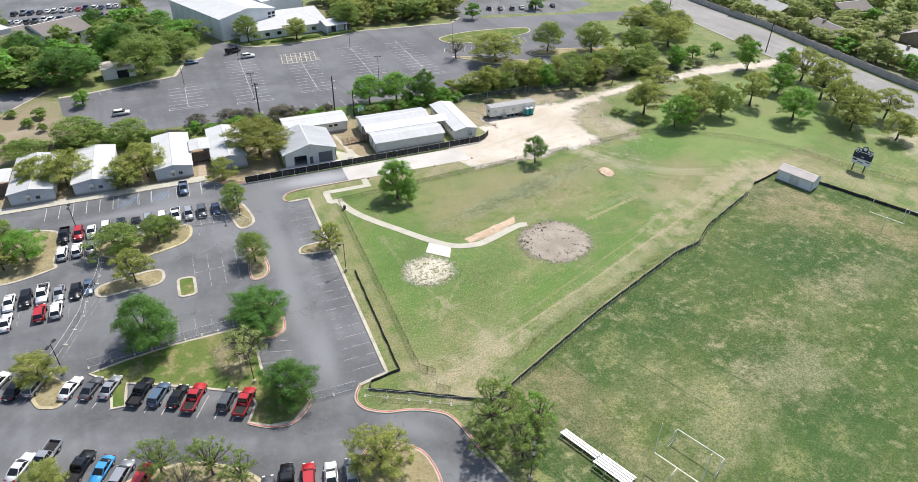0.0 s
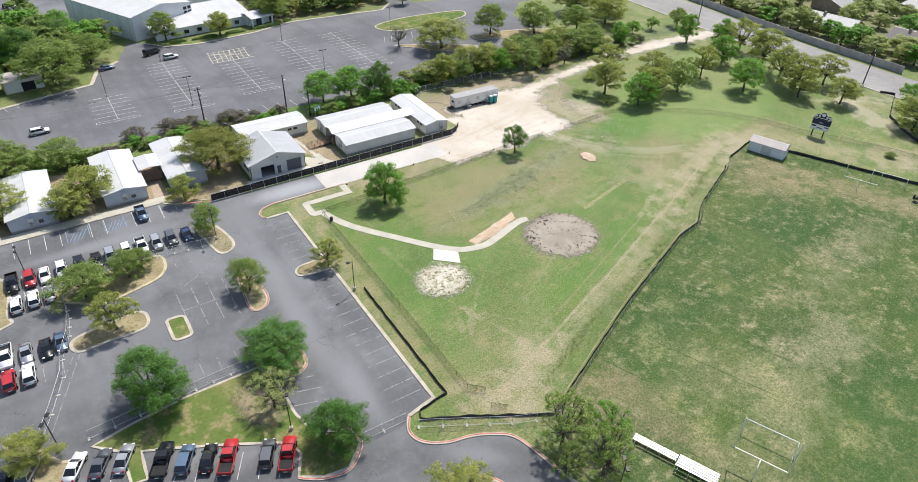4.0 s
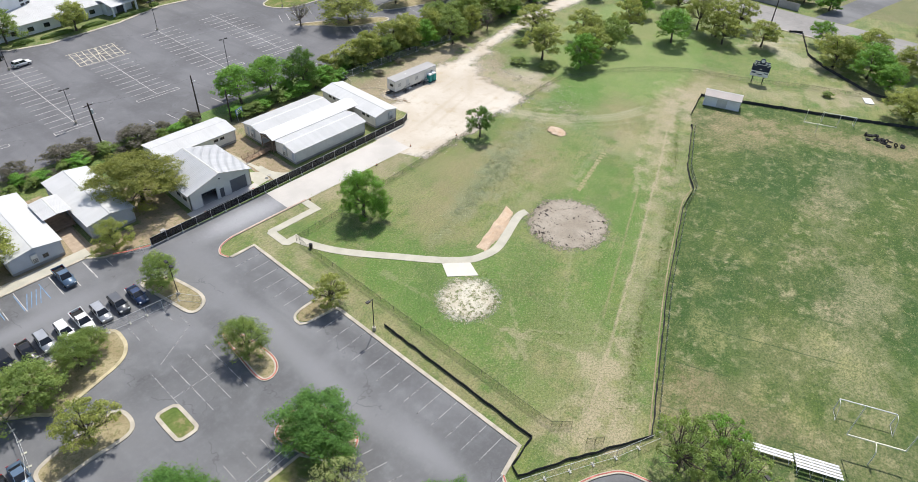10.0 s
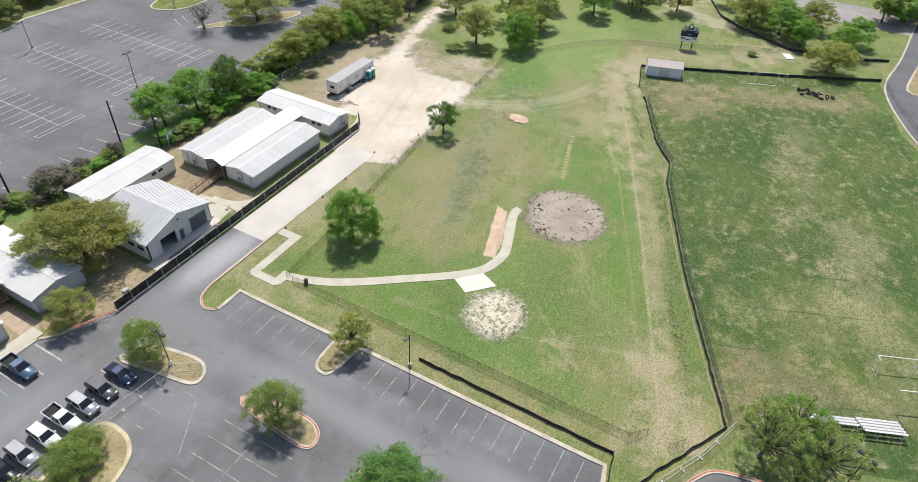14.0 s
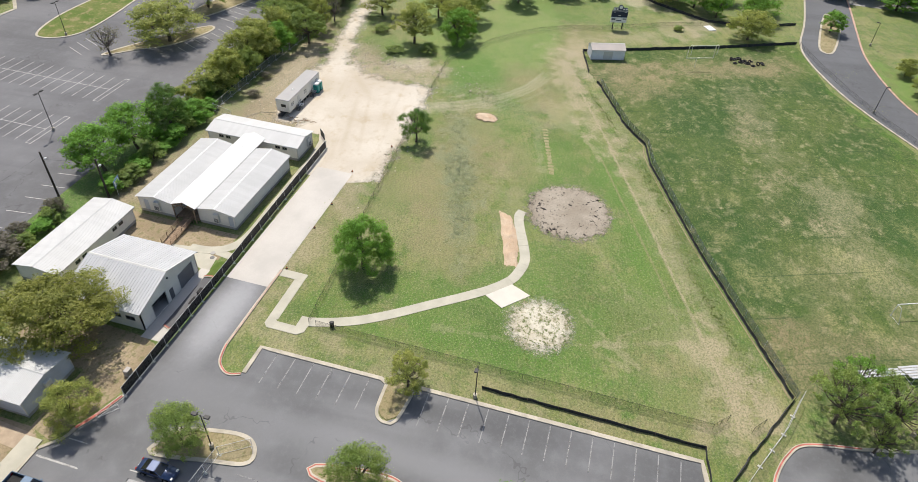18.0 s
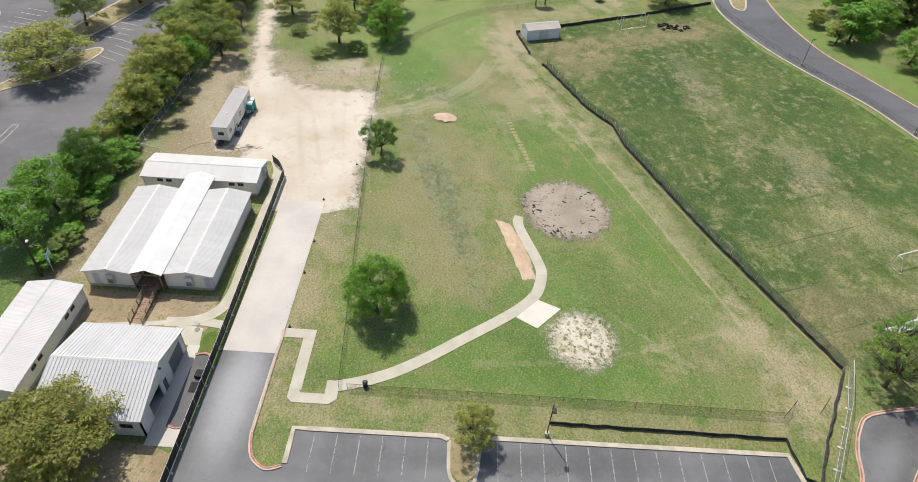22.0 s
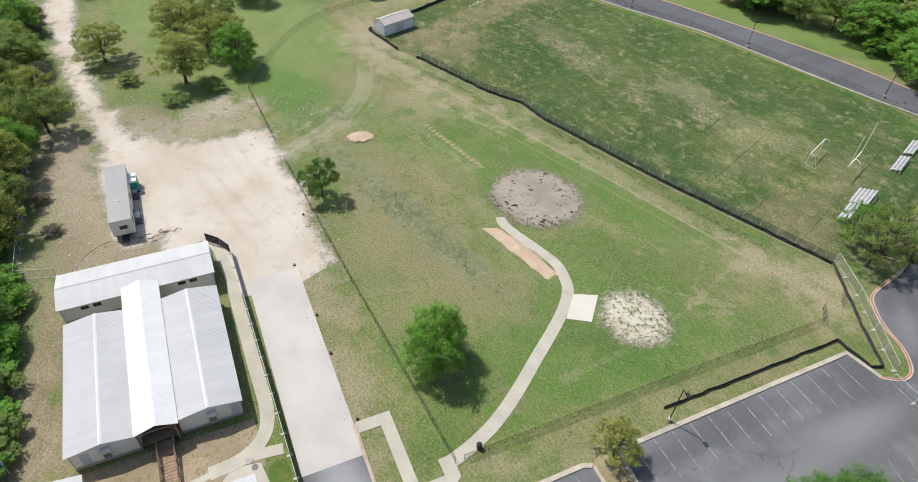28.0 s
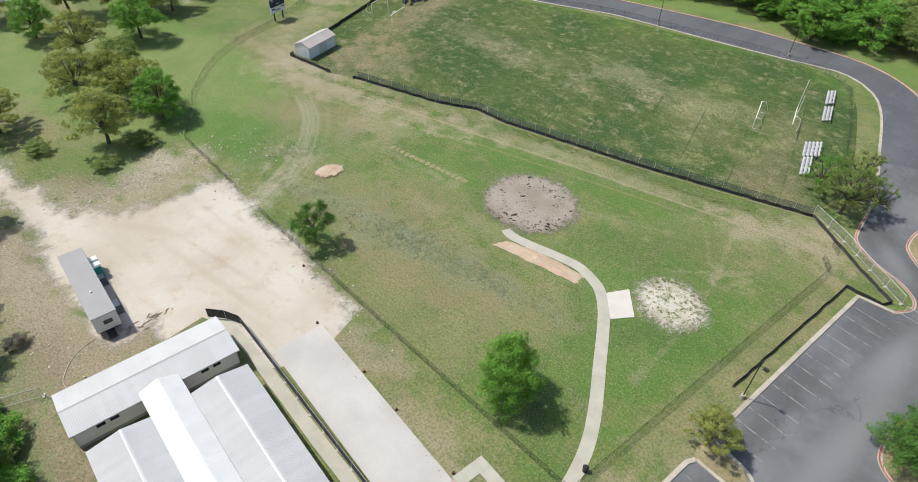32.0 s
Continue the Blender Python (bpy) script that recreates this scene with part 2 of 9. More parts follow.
def make_grass():
    n = Nodes("lawn grass")
    a, b, c, d = n.noise(0.05, 5, 0.6), n.noise(0.13, 8, 0.68), n.noise(0.8, 7, 0.72), n.noise(3.2, 5, 0.75)
    col = n.mix(n.ramp(a, 0.4, 0.6), (0.175, 0.212, 0.06), (0.262, 0.255, 0.11))
    col = n.mix(n.ramp(b, 0.46, 0.6, 0, 0.65), col, (0.095, 0.165, 0.036))
    col = n.mix(n.ramp(n.noise(0.21, 7, 0.72, n.stretched(65, 1, 1)), 0.5, 0.62, 0, 0.5), col, (0.255, 0.22, 0.13))
    col = n.mix(n.ramp(c, 0.5, 0.66, 0, 0.42), col, (0.3, 0.265, 0.165))
    col = n.mix(n.ramp(n.noise(0.62, 6, 0.74, warp=0.6), 0.5, 0.62, 0, 0.45), col, (0.085, 0.14, 0.036))
    col = n.mix(n.math("MULTIPLY", n.ramp(n.noise(0.33, 5, 0.7), 0.53, 0.64), n.ramp(d, 0.36, 0.56, 0.35, 0.8)), col, (0.1, 0.2, 0.036))
    mow = n.noise(0.9, 4, 0.6, n.stretched(20, 6.0, 0.5))
    col = n.mix(n.ramp(mow, 0.48, 0.64, 0, 0.42), col, (0.1, 0.165, 0.035))
    speck = n.math("MULTIPLY", n.ramp(n.noise(1.9, 4, 0.7), 0.51, 0.6), n.ramp(b, 0.42, 0.56))
    col = n.mix(n.math("MULTIPLY", speck, 0.6), col, (0.06, 0.11, 0.028))
    col = n.mix(n.ramp(n.noise(1.5, 6, 0.8), 0.52, 0.62, 0, 0.3), col, (0.062, 0.11, 0.03))
    grain = n.ramp(n.noise(1.9, 7, 0.78), 0.34, 0.64, 0.42, 1.0)
    clods = n.ramp(n.noise(1.1, 6, 0.75), 0.36, 0.56, 0.7, 1.0)
    wide, narrow, fine = n.wobble(15.0, 4.5), n.wobble(5.0, 3.0), n.wobble(0.5, 0.5)
    dry, tan, pale, soil, rubble = (0.26, 0.225, 0.12), (0.385, 0.325, 0.215), (0.48, 0.42, 0.325), (0.225, 0.175, 0.115), (0.4, 0.335, 0.245)
    weed, lush, deep = (0.22, 0.245, 0.14), (0.092, 0.195, 0.03), (0.072, 0.135, 0.028)
    for i, (x, y, rx, ry, turn, colour, most) in enumerate((
        # lush and dark green stretches
        (150, 135, 40, 22, 20, (0.19, 0.29, 0.08), 0.75), (74, 80, 36, 3.0, 20, deep, 0.8), (66, 86, 18, 3.5, 22, lush, 0.6), (76, 90.4, 16, 3.0, 22, lush, 0.65), (94, 99, 13, 3, 26, lush, 0.55), (36, 104, 10, 18, 0, lush, 0.75), (34.4, 105, 6, 2.6, 35, deep, 0.9), (30.6, 101.4, 2.6, 6, 20, deep, 0.8), (28, 100, 3.5, 24, 0, lush, 0.7), (44, 84, 10, 7, 30, lush, 0.5), (80, 103, 8, 7, 30, lush, 0.75),
        (104, 122, 9, 10, 0, lush, 0.75), (112, 128, 8, 7, 0, lush, 0.7), (74, 95, 12, 3, 24, deep, 0.4), (48, 99, 9, 5, 60, lush, 0.6), (45, 128, 16, 4, 4, lush, 0.5), (60, 88, 7, 6, 0, lush, 0.55), (118, 132, 9, 6, 10, lush, 0.7), (52, 183, 50, 5.5, 0, (0.085, 0.185, 0.03), 0.95), (92, 116, 10, 6, 20, lush, 0.5), (40, 90, 9, 8, 0, deep, 0.4),
        (170, 110, 16, 14, 0, lush, 0.45), (112, 8, 50, 5, 24.5, (0.15, 0.26, 0.055), 0.9), (52, -8, 20, 6, -10, (0.15, 0.26, 0.055), 0.8), (72, 100, 4, 16, 20, lush, 0.4),
        # olive and dry stretches
        (50, 116, 10, 6, 20, dry, 0.8), (66, 120, 16, 8, 10, dry, 0.8), (84, 122, 16, 7, 10, dry, 0.7), (58, 128, 14, 5, 5, dry, 0.6), (76, 110, 8, 5, 20, dry, 0.6), (110, 113, 12, 7, 30, dry, 0.7), (22, 95, 2, 24, 0, dry, 0.7), (142, 104, 12, 8, 20, dry, 0.7), (170, 140, 14, 8, 0, dry, 0.5), (35, 78, 12, 6, 30, dry, 0.35), (46, 80, 12, 5, 24, lush, 0.35), (46, 137, 16, 2.4, 2, dry, 0.8),
        # worn ground along the silt fence, at the gate and round the shed
        (62, 79.4, 34, 1.5, 21.5, tan, 0.55), (104, 93.6, 12, 1.6, 24, tan, 0.5), (40, 73.6, 8, 2.6, 22, tan, 0.5), (92, 92.4, 12, 1.2, 25, tan, 0.6), (34, 71.2, 8, 2.4, 22, tan, 0.8), (27.5, 68.5, 5, 3, -40, tan, 0.85), (29.5, 64.6, 5, 1.6, 20, tan, 0.8), (41, 78.5, 7, 3.4, 24, tan, 0.15), (104, 99.5, 12, 2.2, 24, tan, 0.75), (120, 106.5, 14, 3.0, 18, tan, 0.8),
        (131, 108, 9, 3.5, 150, tan, 0.7), (138, 106, 8, 2.4, 20, tan, 0.8), (127, 103.6, 7, 3.2, 14, rubble, 0.9), (150, 92, 12, 3.4, 116, tan, 0.7), (166, 74, 7, 4, 0, rubble, 0.8), (180, 96, 4, 14, -20, pale, 0.8), (188, 104, 9, 2.4, -30, pale, 0.7), (160, 80, 7, 5, 0, tan, 0.6),
        (100, 104, 7, 4, 30, tan, 0.5), (60, 108, 12, 2, 15, tan, 0.35),
        # verge beside the drive, the yard's rubble borders
        (58, 136, 6, 2.6, 5, (0.34, 0.29, 0.2), 0.7), (40, 137.4, 6, 1.5, 2, tan, 0.7), (109.8, 147, 3.4, 11, 5, (0.36, 0.3, 0.22), 1.0), (118, 147, 5, 9, 0, (0.13, 0.2, 0.05), 0.7), (109, 140, 6, 4, 30, rubble, 0.9), (104.5, 147, 3.2, 9, 0, rubble, 0.95), (103, 155, 3, 5, -20, tan, 0.8), (112, 157, 6, 3, 30, rubble, 0.7), (100, 167.5, 12, 2.6, 14, soil, 1.0), (86, 165.6, 10, 2.4, 0, rubble, 0.9), (114, 154, 6, 3, 30, soil, 0.6), (112, 143, 3, 5, 0, pale, 0.8), (121, 152, 8, 4, 30, lush, 0.6), (136, 156, 12, 3, 10, dry, 0.6),
        (22, 132, 3, 6, 0, tan, 0.45), (20.5, 120, 1.6, 14, 0, tan, 0.4), (101, 121, 14, 3.5, 70, weed, 0.4), (105, 124, 7, 3, 10, tan, 0.4), (112, 127, 7, 6, 0, (0.08, 0.19, 0.028), 0.7),
        # soil between the yard and the back fence, and behind the classrooms
        (92, 169.5, 24, 4.6, 2, (0.3, 0.245, 0.175), 1.0), (120, 172.5, 16, 3.4, 10, soil, 0.8), (88, 168, 18, 3.2, 3, rubble, 0.8), (104, 169, 10, 2.2, 6, rubble, 0.8), (76, 163, 5, 12, 0, (0.33, 0.265, 0.185), 1.0), (79, 170, 6, 3, 0, soil, 0.7), (56, 172.6, 20, 3.6, 0, soil, 1.0), (56, 171.6, 18, 0.8, 0, tan, 0.7), (58, 173.8, 18, 0.6, 0, rubble, 0.6), (66, 174.6, 5, 1.4, 0, lush, 0.8), (80, 172.6, 4, 1.2, 0, lush, 0.6),
        # the weedy swale
        (71, 120, 10, 3.0, 22, weed, 0.85), (57, 116, 8, 2.4, 15, weed, 0.8), (84, 124, 6, 2.4, 10, weed, 0.6), (93, 131, 6, 2, 100, pale, 0.5),
        # the woods' floor
        (262, 190, 34, 160, 0, (0.17, 0.14, 0.085), 0.7), (88, 285, 50, 26, 0, (0.2, 0.16, 0.09), 0.8),
        (-75, 250, 36, 70, 0, (0.24, 0.19, 0.13), 0.75), (-56, 194, 24, 18, 0, (0.3, 0.235, 0.17), 1.0), (-43, 211, 8, 9, 0, (0.3, 0.235, 0.17), 0.9), (-60, 192, 14, 6, 20, (0.4, 0.33, 0.25), 0.9),
    )):
        if i % 20 == 19:
            n.after(col)
        col = n.mix(n.math("MULTIPLY", n.math("MULTIPLY", n.patch(wide, x, y, rx, ry, turn, 2.2), most), clods if most == 1.0 else grain), col, colour)
    # wheel tracks and trench marks
    n.after(col)
    for x, y, rx, ry, turn, colour, most in (
        (44, 75.1, 17, 0.2, 20.5, tan, 1.0), (74, 86.4, 16, 0.2, 21.6, tan, 1.0),
        (100, 96.6, 13, 0.2, 22.5, tan, 1.0), (66, 86.2, 20, 0.1, 22, dry, 1.0), (62, 81.0, 30, 0.5, 21.5, tan, 0.35), (84, 106.6, 8.5, 0.6, 14, pale, 0.18), (98, 107.6, 5, 0.12, 15, soil, 0.4),
        (102, 105, 10, 0.3, 40, tan, 0.4), (96, 100, 14, 0.22, 26, tan, 0.6), (38, 90, 10, 0.2, 50, tan, 0.5), (34, 92, 9, 0.2, 70, tan, 0.5), (36, 84, 9, 0.2, 110, tan, 0.5), (40, 82, 10, 0.2, 130, tan, 0.4), (31, 104, 8, 0.2, 95, tan, 0.4),
        (56, 91, 12, 0.2, 30, tan, 0.35), (100, 128, 7, 0.4, 130, pale, 0.4), (98, 126.6, 7, 0.4, 130, pale, 0.4),
    ):
        col = n.mix(n.math("MULTIPLY", n.math("MULTIPLY", n.patch(fine if most == 1.0 else narrow, x, y, rx, ry, turn, 0.35, True), most), clods if most == 1.0 else grain), col, colour)
    n.after(col)
    for x, y, rx, ry, turn, colour, most in ((35.6, 97.6, 8.6, 7.8, 10, deep, 0.45), (36, 97, 11.4, 10.2, 0, deep, 0.3), (36.4, 96.4, 13.6, 12.0, 10, tan, 0.13), (37, 95, 16.4, 14.6, 10, tan, 0.1), (38, 88, 9, 12, 20, tan, 0.14)):
        col = n.mix(n.math("MULTIPLY", n.math("MULTIPLY", n.ring(narrow, x, y, rx, ry, turn, 0.35), most), grain), col, colour)
    # curved wheel marks from the yard's corner to the gate
    sweep = n.patch(narrow, 104.5, 121, 17.5, 7.5, -42, 2.0)
    for x, y, r, most in ((124.9, 143.7, 32.2, 0.75), (124.9, 143.7, 34.0, 0.65), (126, 146.4, 36.1, 0.75), (126, 146.4, 37.8, 0.6), (122, 141, 29.0, 0.35), (128, 146, 40.6, 0.35)):
        col = n.mix(n.math("MULTIPLY", n.math("MULTIPLY", n.math("MULTIPLY", n.ring(narrow, x, y, r, r, 0, 0.75), sweep), most), grain), col, (0.36, 0.345, 0.23))
    col = n.mix(n.ramp(d, 0.44, 0.62, 0.0, 0.54), col, (0.045, 0.075, 0.024))
    col = n.mix(n.ramp(n.noise(3.4, 5, 0.74), 0.52, 0.64, 0.0, 0.46), col, (0.36, 0.35, 0.2))
    n.bump(n.math("ADD", c, d), 0.7, 0.14)
    return n.done(col, 0.75, 0, 0.2)


def make_field():
    n = Nodes("playing field grass")
    a, b, c, d = n.noise(0.035, 3), n.noise(0.12, 6, 0.7), n.noise(0.55, 7, 0.75), n.noise(3.0, 5, 0.75)
    col = n.mix(n.ramp(a, 0.4, 0.6), (0.046, 0.095, 0.024), (0.09, 0.133, 0.035))
    col = n.mix(n.ramp(b, 0.48, 0.66, 0, 0.34), col, (0.145, 0.155, 0.07))
    stripe = n.noise(0.55, 3, 0.55, n.stretched(22, 14, 0.7))
    col = n.mix(n.ramp(stripe, 0.48, 0.68, 0, 0.4), col, (0.125, 0.16, 0.055))
    spots = n.math("MULTIPLY", n.ramp(n.noise(0.3, 6, 0.7), 0.53, 0.66), n.ramp(n.noise(2.2, 6, 0.75), 0.4, 0.56, 0.25, 1))
    col = n.mix(n.math("MULTIPLY", spots, 0.72), col, (0.39, 0.35, 0.21))
    clump = n.ramp(n.noise(0.9, 6, 0.76, warp=0.5), 0.49, 0.63, 0, 0.56)
    col = n.mix(clump, col, (0.036, 0.078, 0.026))
    mott = n.math("MULTIPLY", n.ramp(n.noise(0.5, 4, 0.6), 0.5, 0.76), n.ramp(n.noise(0.09, 4, 0.6), 0.38, 0.6, 0.25, 0.9))
    col = n.mix(mott, col, (0.36, 0.335, 0.19))
    leaf = n.math("MULTIPLY", n.ramp(n.noise(1.7, 4, 0.7), 0.5, 0.6), n.ramp(b, 0.4, 0.55))
    col = n.mix(n.math("MULTIPLY", leaf, 0.45), col, (0.19, 0.195, 0.085))
    grain = n.ramp(n.noise(1.6, 7, 0.78), 0.36, 0.64, 0.25, 1.0)
    wide = n.wobble(17.0, 6.0)
    for x, y, rx, ry, turn, colour, most in (
        (127, 92, 11, 5, 112, (0.36, 0.28, 0.18), 0.9), (120, 88, 6, 8, 22, (0.35, 0.28, 0.17), 0.9), (137, 70, 4, 20, 22, (0.38, 0.29, 0.19), 0.95),
        (145, 58, 4, 9, 22, (0.37, 0.28, 0.18), 0.6), (113, 62, 16, 3.5, 14, (0.38, 0.33, 0.22), 0.6), (84, 49, 8, 5, 0, (0.38, 0.34, 0.22), 0.85),
        (66, 46, 9, 6, 30, (0.38, 0.34, 0.21), 0.85), (44, 56, 9, 6, 112, (0.33, 0.25, 0.16), 0.7), (37, 61, 6, 4, 0, (0.34, 0.27, 0.17), 0.7),
        (60, 55, 8, 6, 20, (0.3, 0.27, 0.15), 0.5), (50, 40, 5, 8, 22, (0.33, 0.28, 0.17), 0.6), (100, 38, 8, 4, 20, (0.05, 0.115, 0.03), 0.8),
        (74, 34, 14, 7, 20, (0.045, 0.11, 0.03), 0.7), (100, 74, 16, 6, 20, (0.045, 0.1, 0.03), 0.6), (56, 63, 13, 4, 22, (0.05, 0.11, 0.03), 0.6), (137, 41.5, 30, 1.6, 20, (0.11, 0.21, 0.035), 0.9), (88, 19.6, 28, 1.8, 22.5, (0.11, 0.21, 0.035), 0.9), (54, 13.4, 9, 3.4, -20, (0.11, 0.21, 0.035), 0.9),
    ):
        col = n.mix(n.math("MULTIPLY", n.math("MULTIPLY", n.patch(wide, x, y, rx, ry, turn, 2.6), 0.75 * most), grain), col, colour)
    # small straw-coloured and bare spots
    near, ragged = n.wobble(2.4, 2.2), n.ramp(n.noise(0.8, 7, 0.76), 0.42, 0.58, 0.1, 1.0)
    straw, tan, bare = (0.4, 0.37, 0.175), (0.41, 0.335, 0.225), (0.3, 0.225, 0.14)
    n.after(col)
    for x, y, r, colour in (
        (66.2, 70.5, 2.2, straw), (55.9, 63.5, 3.2, straw), (58.0, 67.2, 2.0, straw), (60.5, 58.6, 1.6, straw), (50.5, 47.9, 2.4, straw), (76.6, 52.1, 3.0, tan), (74.8, 59.2, 1.5, tan), (68.2, 50.7, 2.2, straw), (104.3, 64.4, 4.2, tan), (113.5, 64.8, 2.8, tan),
        (86.7, 61.2, 3.4, tan), (68.2, 35.0, 3.0, straw), (45.5, 60.4, 3.4, bare), (79.5, 68.0, 1.6, straw), (91.3, 57.7, 2.6, tan), (79.0, 36.4, 2.4, straw), (64.7, 45.6, 2.4, straw), (50.3, 53.7, 2.0, straw), (44.6, 63.7, 2.0, bare), (94.1, 49.0, 2.0, straw),
    ):
        col = n.mix(n.math("MULTIPLY", n.math("MULTIPLY", n.patch(near, x, y, r * 1.1, r * 0.8, 22, 1.3), 0.45), ragged), col, colour)
    # faint dark lines across the field every ten yards
    w = n.nt.nodes.new("ShaderNodeTexWave")
    w.wave_type, w.bands_direction = "BANDS", "X"
    n.put(w.inputs["Vector"], n.stretched(22, 1, 1))
    w.inputs["Scale"].default_value, w.inputs["Distortion"].default_value = 0.0344, 0.25
    w.inputs["Detail Scale"].default_value = 2.0
    lines = n.math("MULTIPLY", n.ramp(w.outputs["Fac"], 0.9965, 0.9995), n.ramp(n.noise(0.09), 0.4, 0.6))
    col = n.mix(n.math("MULTIPLY", lines, 0.6), col, (0.035, 0.075, 0.03))
    col = n.mix(n.ramp(d, 0.42, 0.64, 0.0, 0.6), col, (0.028, 0.06, 0.02))
    col = n.mix(n.ramp(n.noise(3.2, 5, 0.74), 0.53, 0.66, 0.0, 0.4), col, (0.27, 0.26, 0.115))
    n.bump(n.math("ADD", c, d), 0.8, 0.16)
    return n.done(col, 0.8, 0, 0.1)


def make_asphalt(name, c, patchy=0.3, lanes=()):
    n = Nodes(name)
    a, b, d = n.noise(0.05, 4), n.noise(0.4, 5, 0.6), n.noise(14, 2)
    col = n.mix(n.ramp(a, 0.35, 0.65), tuple(v * (1 - patchy) for v in c), tuple(v * (1 + patchy) for v in c))
    col = n.mix(n.ramp(b, 0.45, 0.75, 0, 0.35), col, tuple(v * 1.55 for v in c))
    col = n.mix(n.ramp(n.noise(0.25, 3, 0.5, n.stretched(95, 8, 1)), 0.45, 0.7, 0, 0.35), col, tuple(v * 0.6 for v in c))
    col = n.mix(n.ramp(d, 0.3, 0.8, 0, 0.25), col, tuple(v * 0.6 for v in c))
    for x, y, rx, ry, turn, k in lanes:
        col = n.mix(n.math("MULTIPLY", n.oval(x, y, rx, ry, turn, 0.9, 0.8, 0.2), 0.75), col, tuple(v * k for v in c))
    col = n.mix(n.ramp(n.noise(1.3, 7, 0.75), 0.46, 0.72, 0, 0.22), col, tuple(v * 1.5 for v in c))
    # tar-sealed cracks
    v = n.nt.nodes.new("ShaderNodeTexVoronoi")
    v.feature = "DISTANCE_TO_EDGE"
    warp = n.nt.nodes.new("ShaderNodeVectorMath")
    warp.operation = "ADD"
    big = n.nt.nodes.new("ShaderNodeTexNoise")
    n.put(big.inputs["Vector"], n.pos)
    big.inputs["Scale"].default_value = 0.5
    scl = n.nt.nodes.new("ShaderNodeVectorMath")
    scl.operation = "SCALE"
    n.put(scl.inputs[0], big.outputs["Color"])
    scl.inputs["Scale"].default_value = 4.0
    n.put(warp.inputs[0], n.pos), n.put(warp.inputs[1], scl.outputs[0])
    n.put(v.inputs["Vector"], warp.outputs[0])
    v.inputs["Scale"].default_value = 0.07
    crack = n.math("MULTIPLY", n.ramp(v.outputs["Distance"], 0.008, 0.003), n.ramp(n.noise(0.12), 0.48, 0.55))
    col = n.mix(n.math("MULTIPLY", crack, 0.34), col, tuple(v * 0.35 for v in c))
    n.bump(d, 0.25, 0.01)
    return n.done(col, n.ramp(b, 0.3, 0.7, 0.75, 0.9), 0, 0.35)


def make_caliche():
    n = Nodes("crushed limestone")
    a, b, c, d = n.noise(0.07, 4), n.noise(0.3, 6, 0.65), n.noise(2.2, 5, 0.7), n.noise(9, 3)
    col = n.mix(n.ramp(a, 0.35, 0.65), (0.475, 0.425, 0.355), (0.565, 0.525, 0.46))
    col = n.mix(n.ramp(b, 0.5, 0.72, 0, 0.6), col, (0.400, 0.320, 0.216))
    track = n.noise(0.5, 3, 0.5, n.stretched(8, 12, 1.2))
    col = n.mix(n.ramp(track, 0.55, 0.75, 0, 0.34), col, (0.416, 0.352, 0.264))
    col = n.mix(n.ramp(c, 0.5, 0.8, 0, 0.4), col, (0.368, 0.304, 0.216))
    for x, y, rx, ry, turn in ((80, 147, 18, 1.0, 14), (82, 144.4, 18, 0.8, 16), (98, 152, 12, 1.6, 40), (84, 140, 6, 3, 0), (102, 147, 3.5, 10, 0), (104, 143, 3, 8, 10), (96, 160, 8, 3, 20), (66, 136, 6, 2, 0), (100, 137, 6, 2.4, 20), (112, 160, 14, 2, 40), (74, 151, 6, 3, 60)):
        col = n.mix(n.math("MULTIPLY", n.oval(x, y, rx, ry, turn, 0.9, 0.9, 0.3), 0.27), col, (0.368, 0.296, 0.200))
    col = n.mix(n.ramp(d, 0.35, 0.8, 0, 0.25), col, (0.36, 0.3, 0.22))
    n.bump(n.math("ADD", c, d), 0.4, 0.06)
    mask, wob = None, n.wobble(7.0, 3.4)
    for x, y, rx, ry, turn in ((80.5, 146, 20.8, 10.8, 0), (89, 156.5, 12.5, 7.6, 8), (72, 143, 13, 8.8, 0), (101, 158, 5, 5, 30), (109, 162.2, 7, 2.8, 16), (121, 165.3, 8, 1.9, 10), (138, 168, 11, 2.0, 9), (160, 170.4, 14, 2.4, 4), (184, 170.5, 22, 3.4, -3)):
        o = n.patch(wob, x, y, rx, ry, turn, 1.7, True)
        mask = n.math("MAXIMUM", mask, o) if mask else o
    n.fade(mask)
    return n.done(col, 0.95, 0, 0.15)


def make_speckled(name, c1, c2, c3, scale, cut=0.5, tuft=0.0, edge=None):
    """Loose ground of two colours with specks of a third."""
    n = Nodes(name)
    b, c, d = n.noise(scale * 0.25, 4), n.noise(scale, 6, 0.7), n.noise(scale * 5, 3)
    col = n.mix(n.ramp(b, 0.35, 0.65), c1, c2)
    col = n.mix(n.ramp(c, cut, cut + 0.12, 0, 0.85), col, c3)
    if tuft:
        col = n.mix(n.math("MULTIPLY", n.ramp(n.noise(scale * 1.7, 4), 0.55, 0.63), tuft), col, (0.12, 0.15, 0.05))
    col = n.mix(n.ramp(d, 0.3, 0.8, 0, 0.4), col, tuple(v * 0.5 for v in c1))
    n.bump(n.math("ADD", c, d), 0.6, 0.08)
    if edge:
        n.fade(n.oval(*edge))
    return n.done(col, 0.95, 0, 0.12)


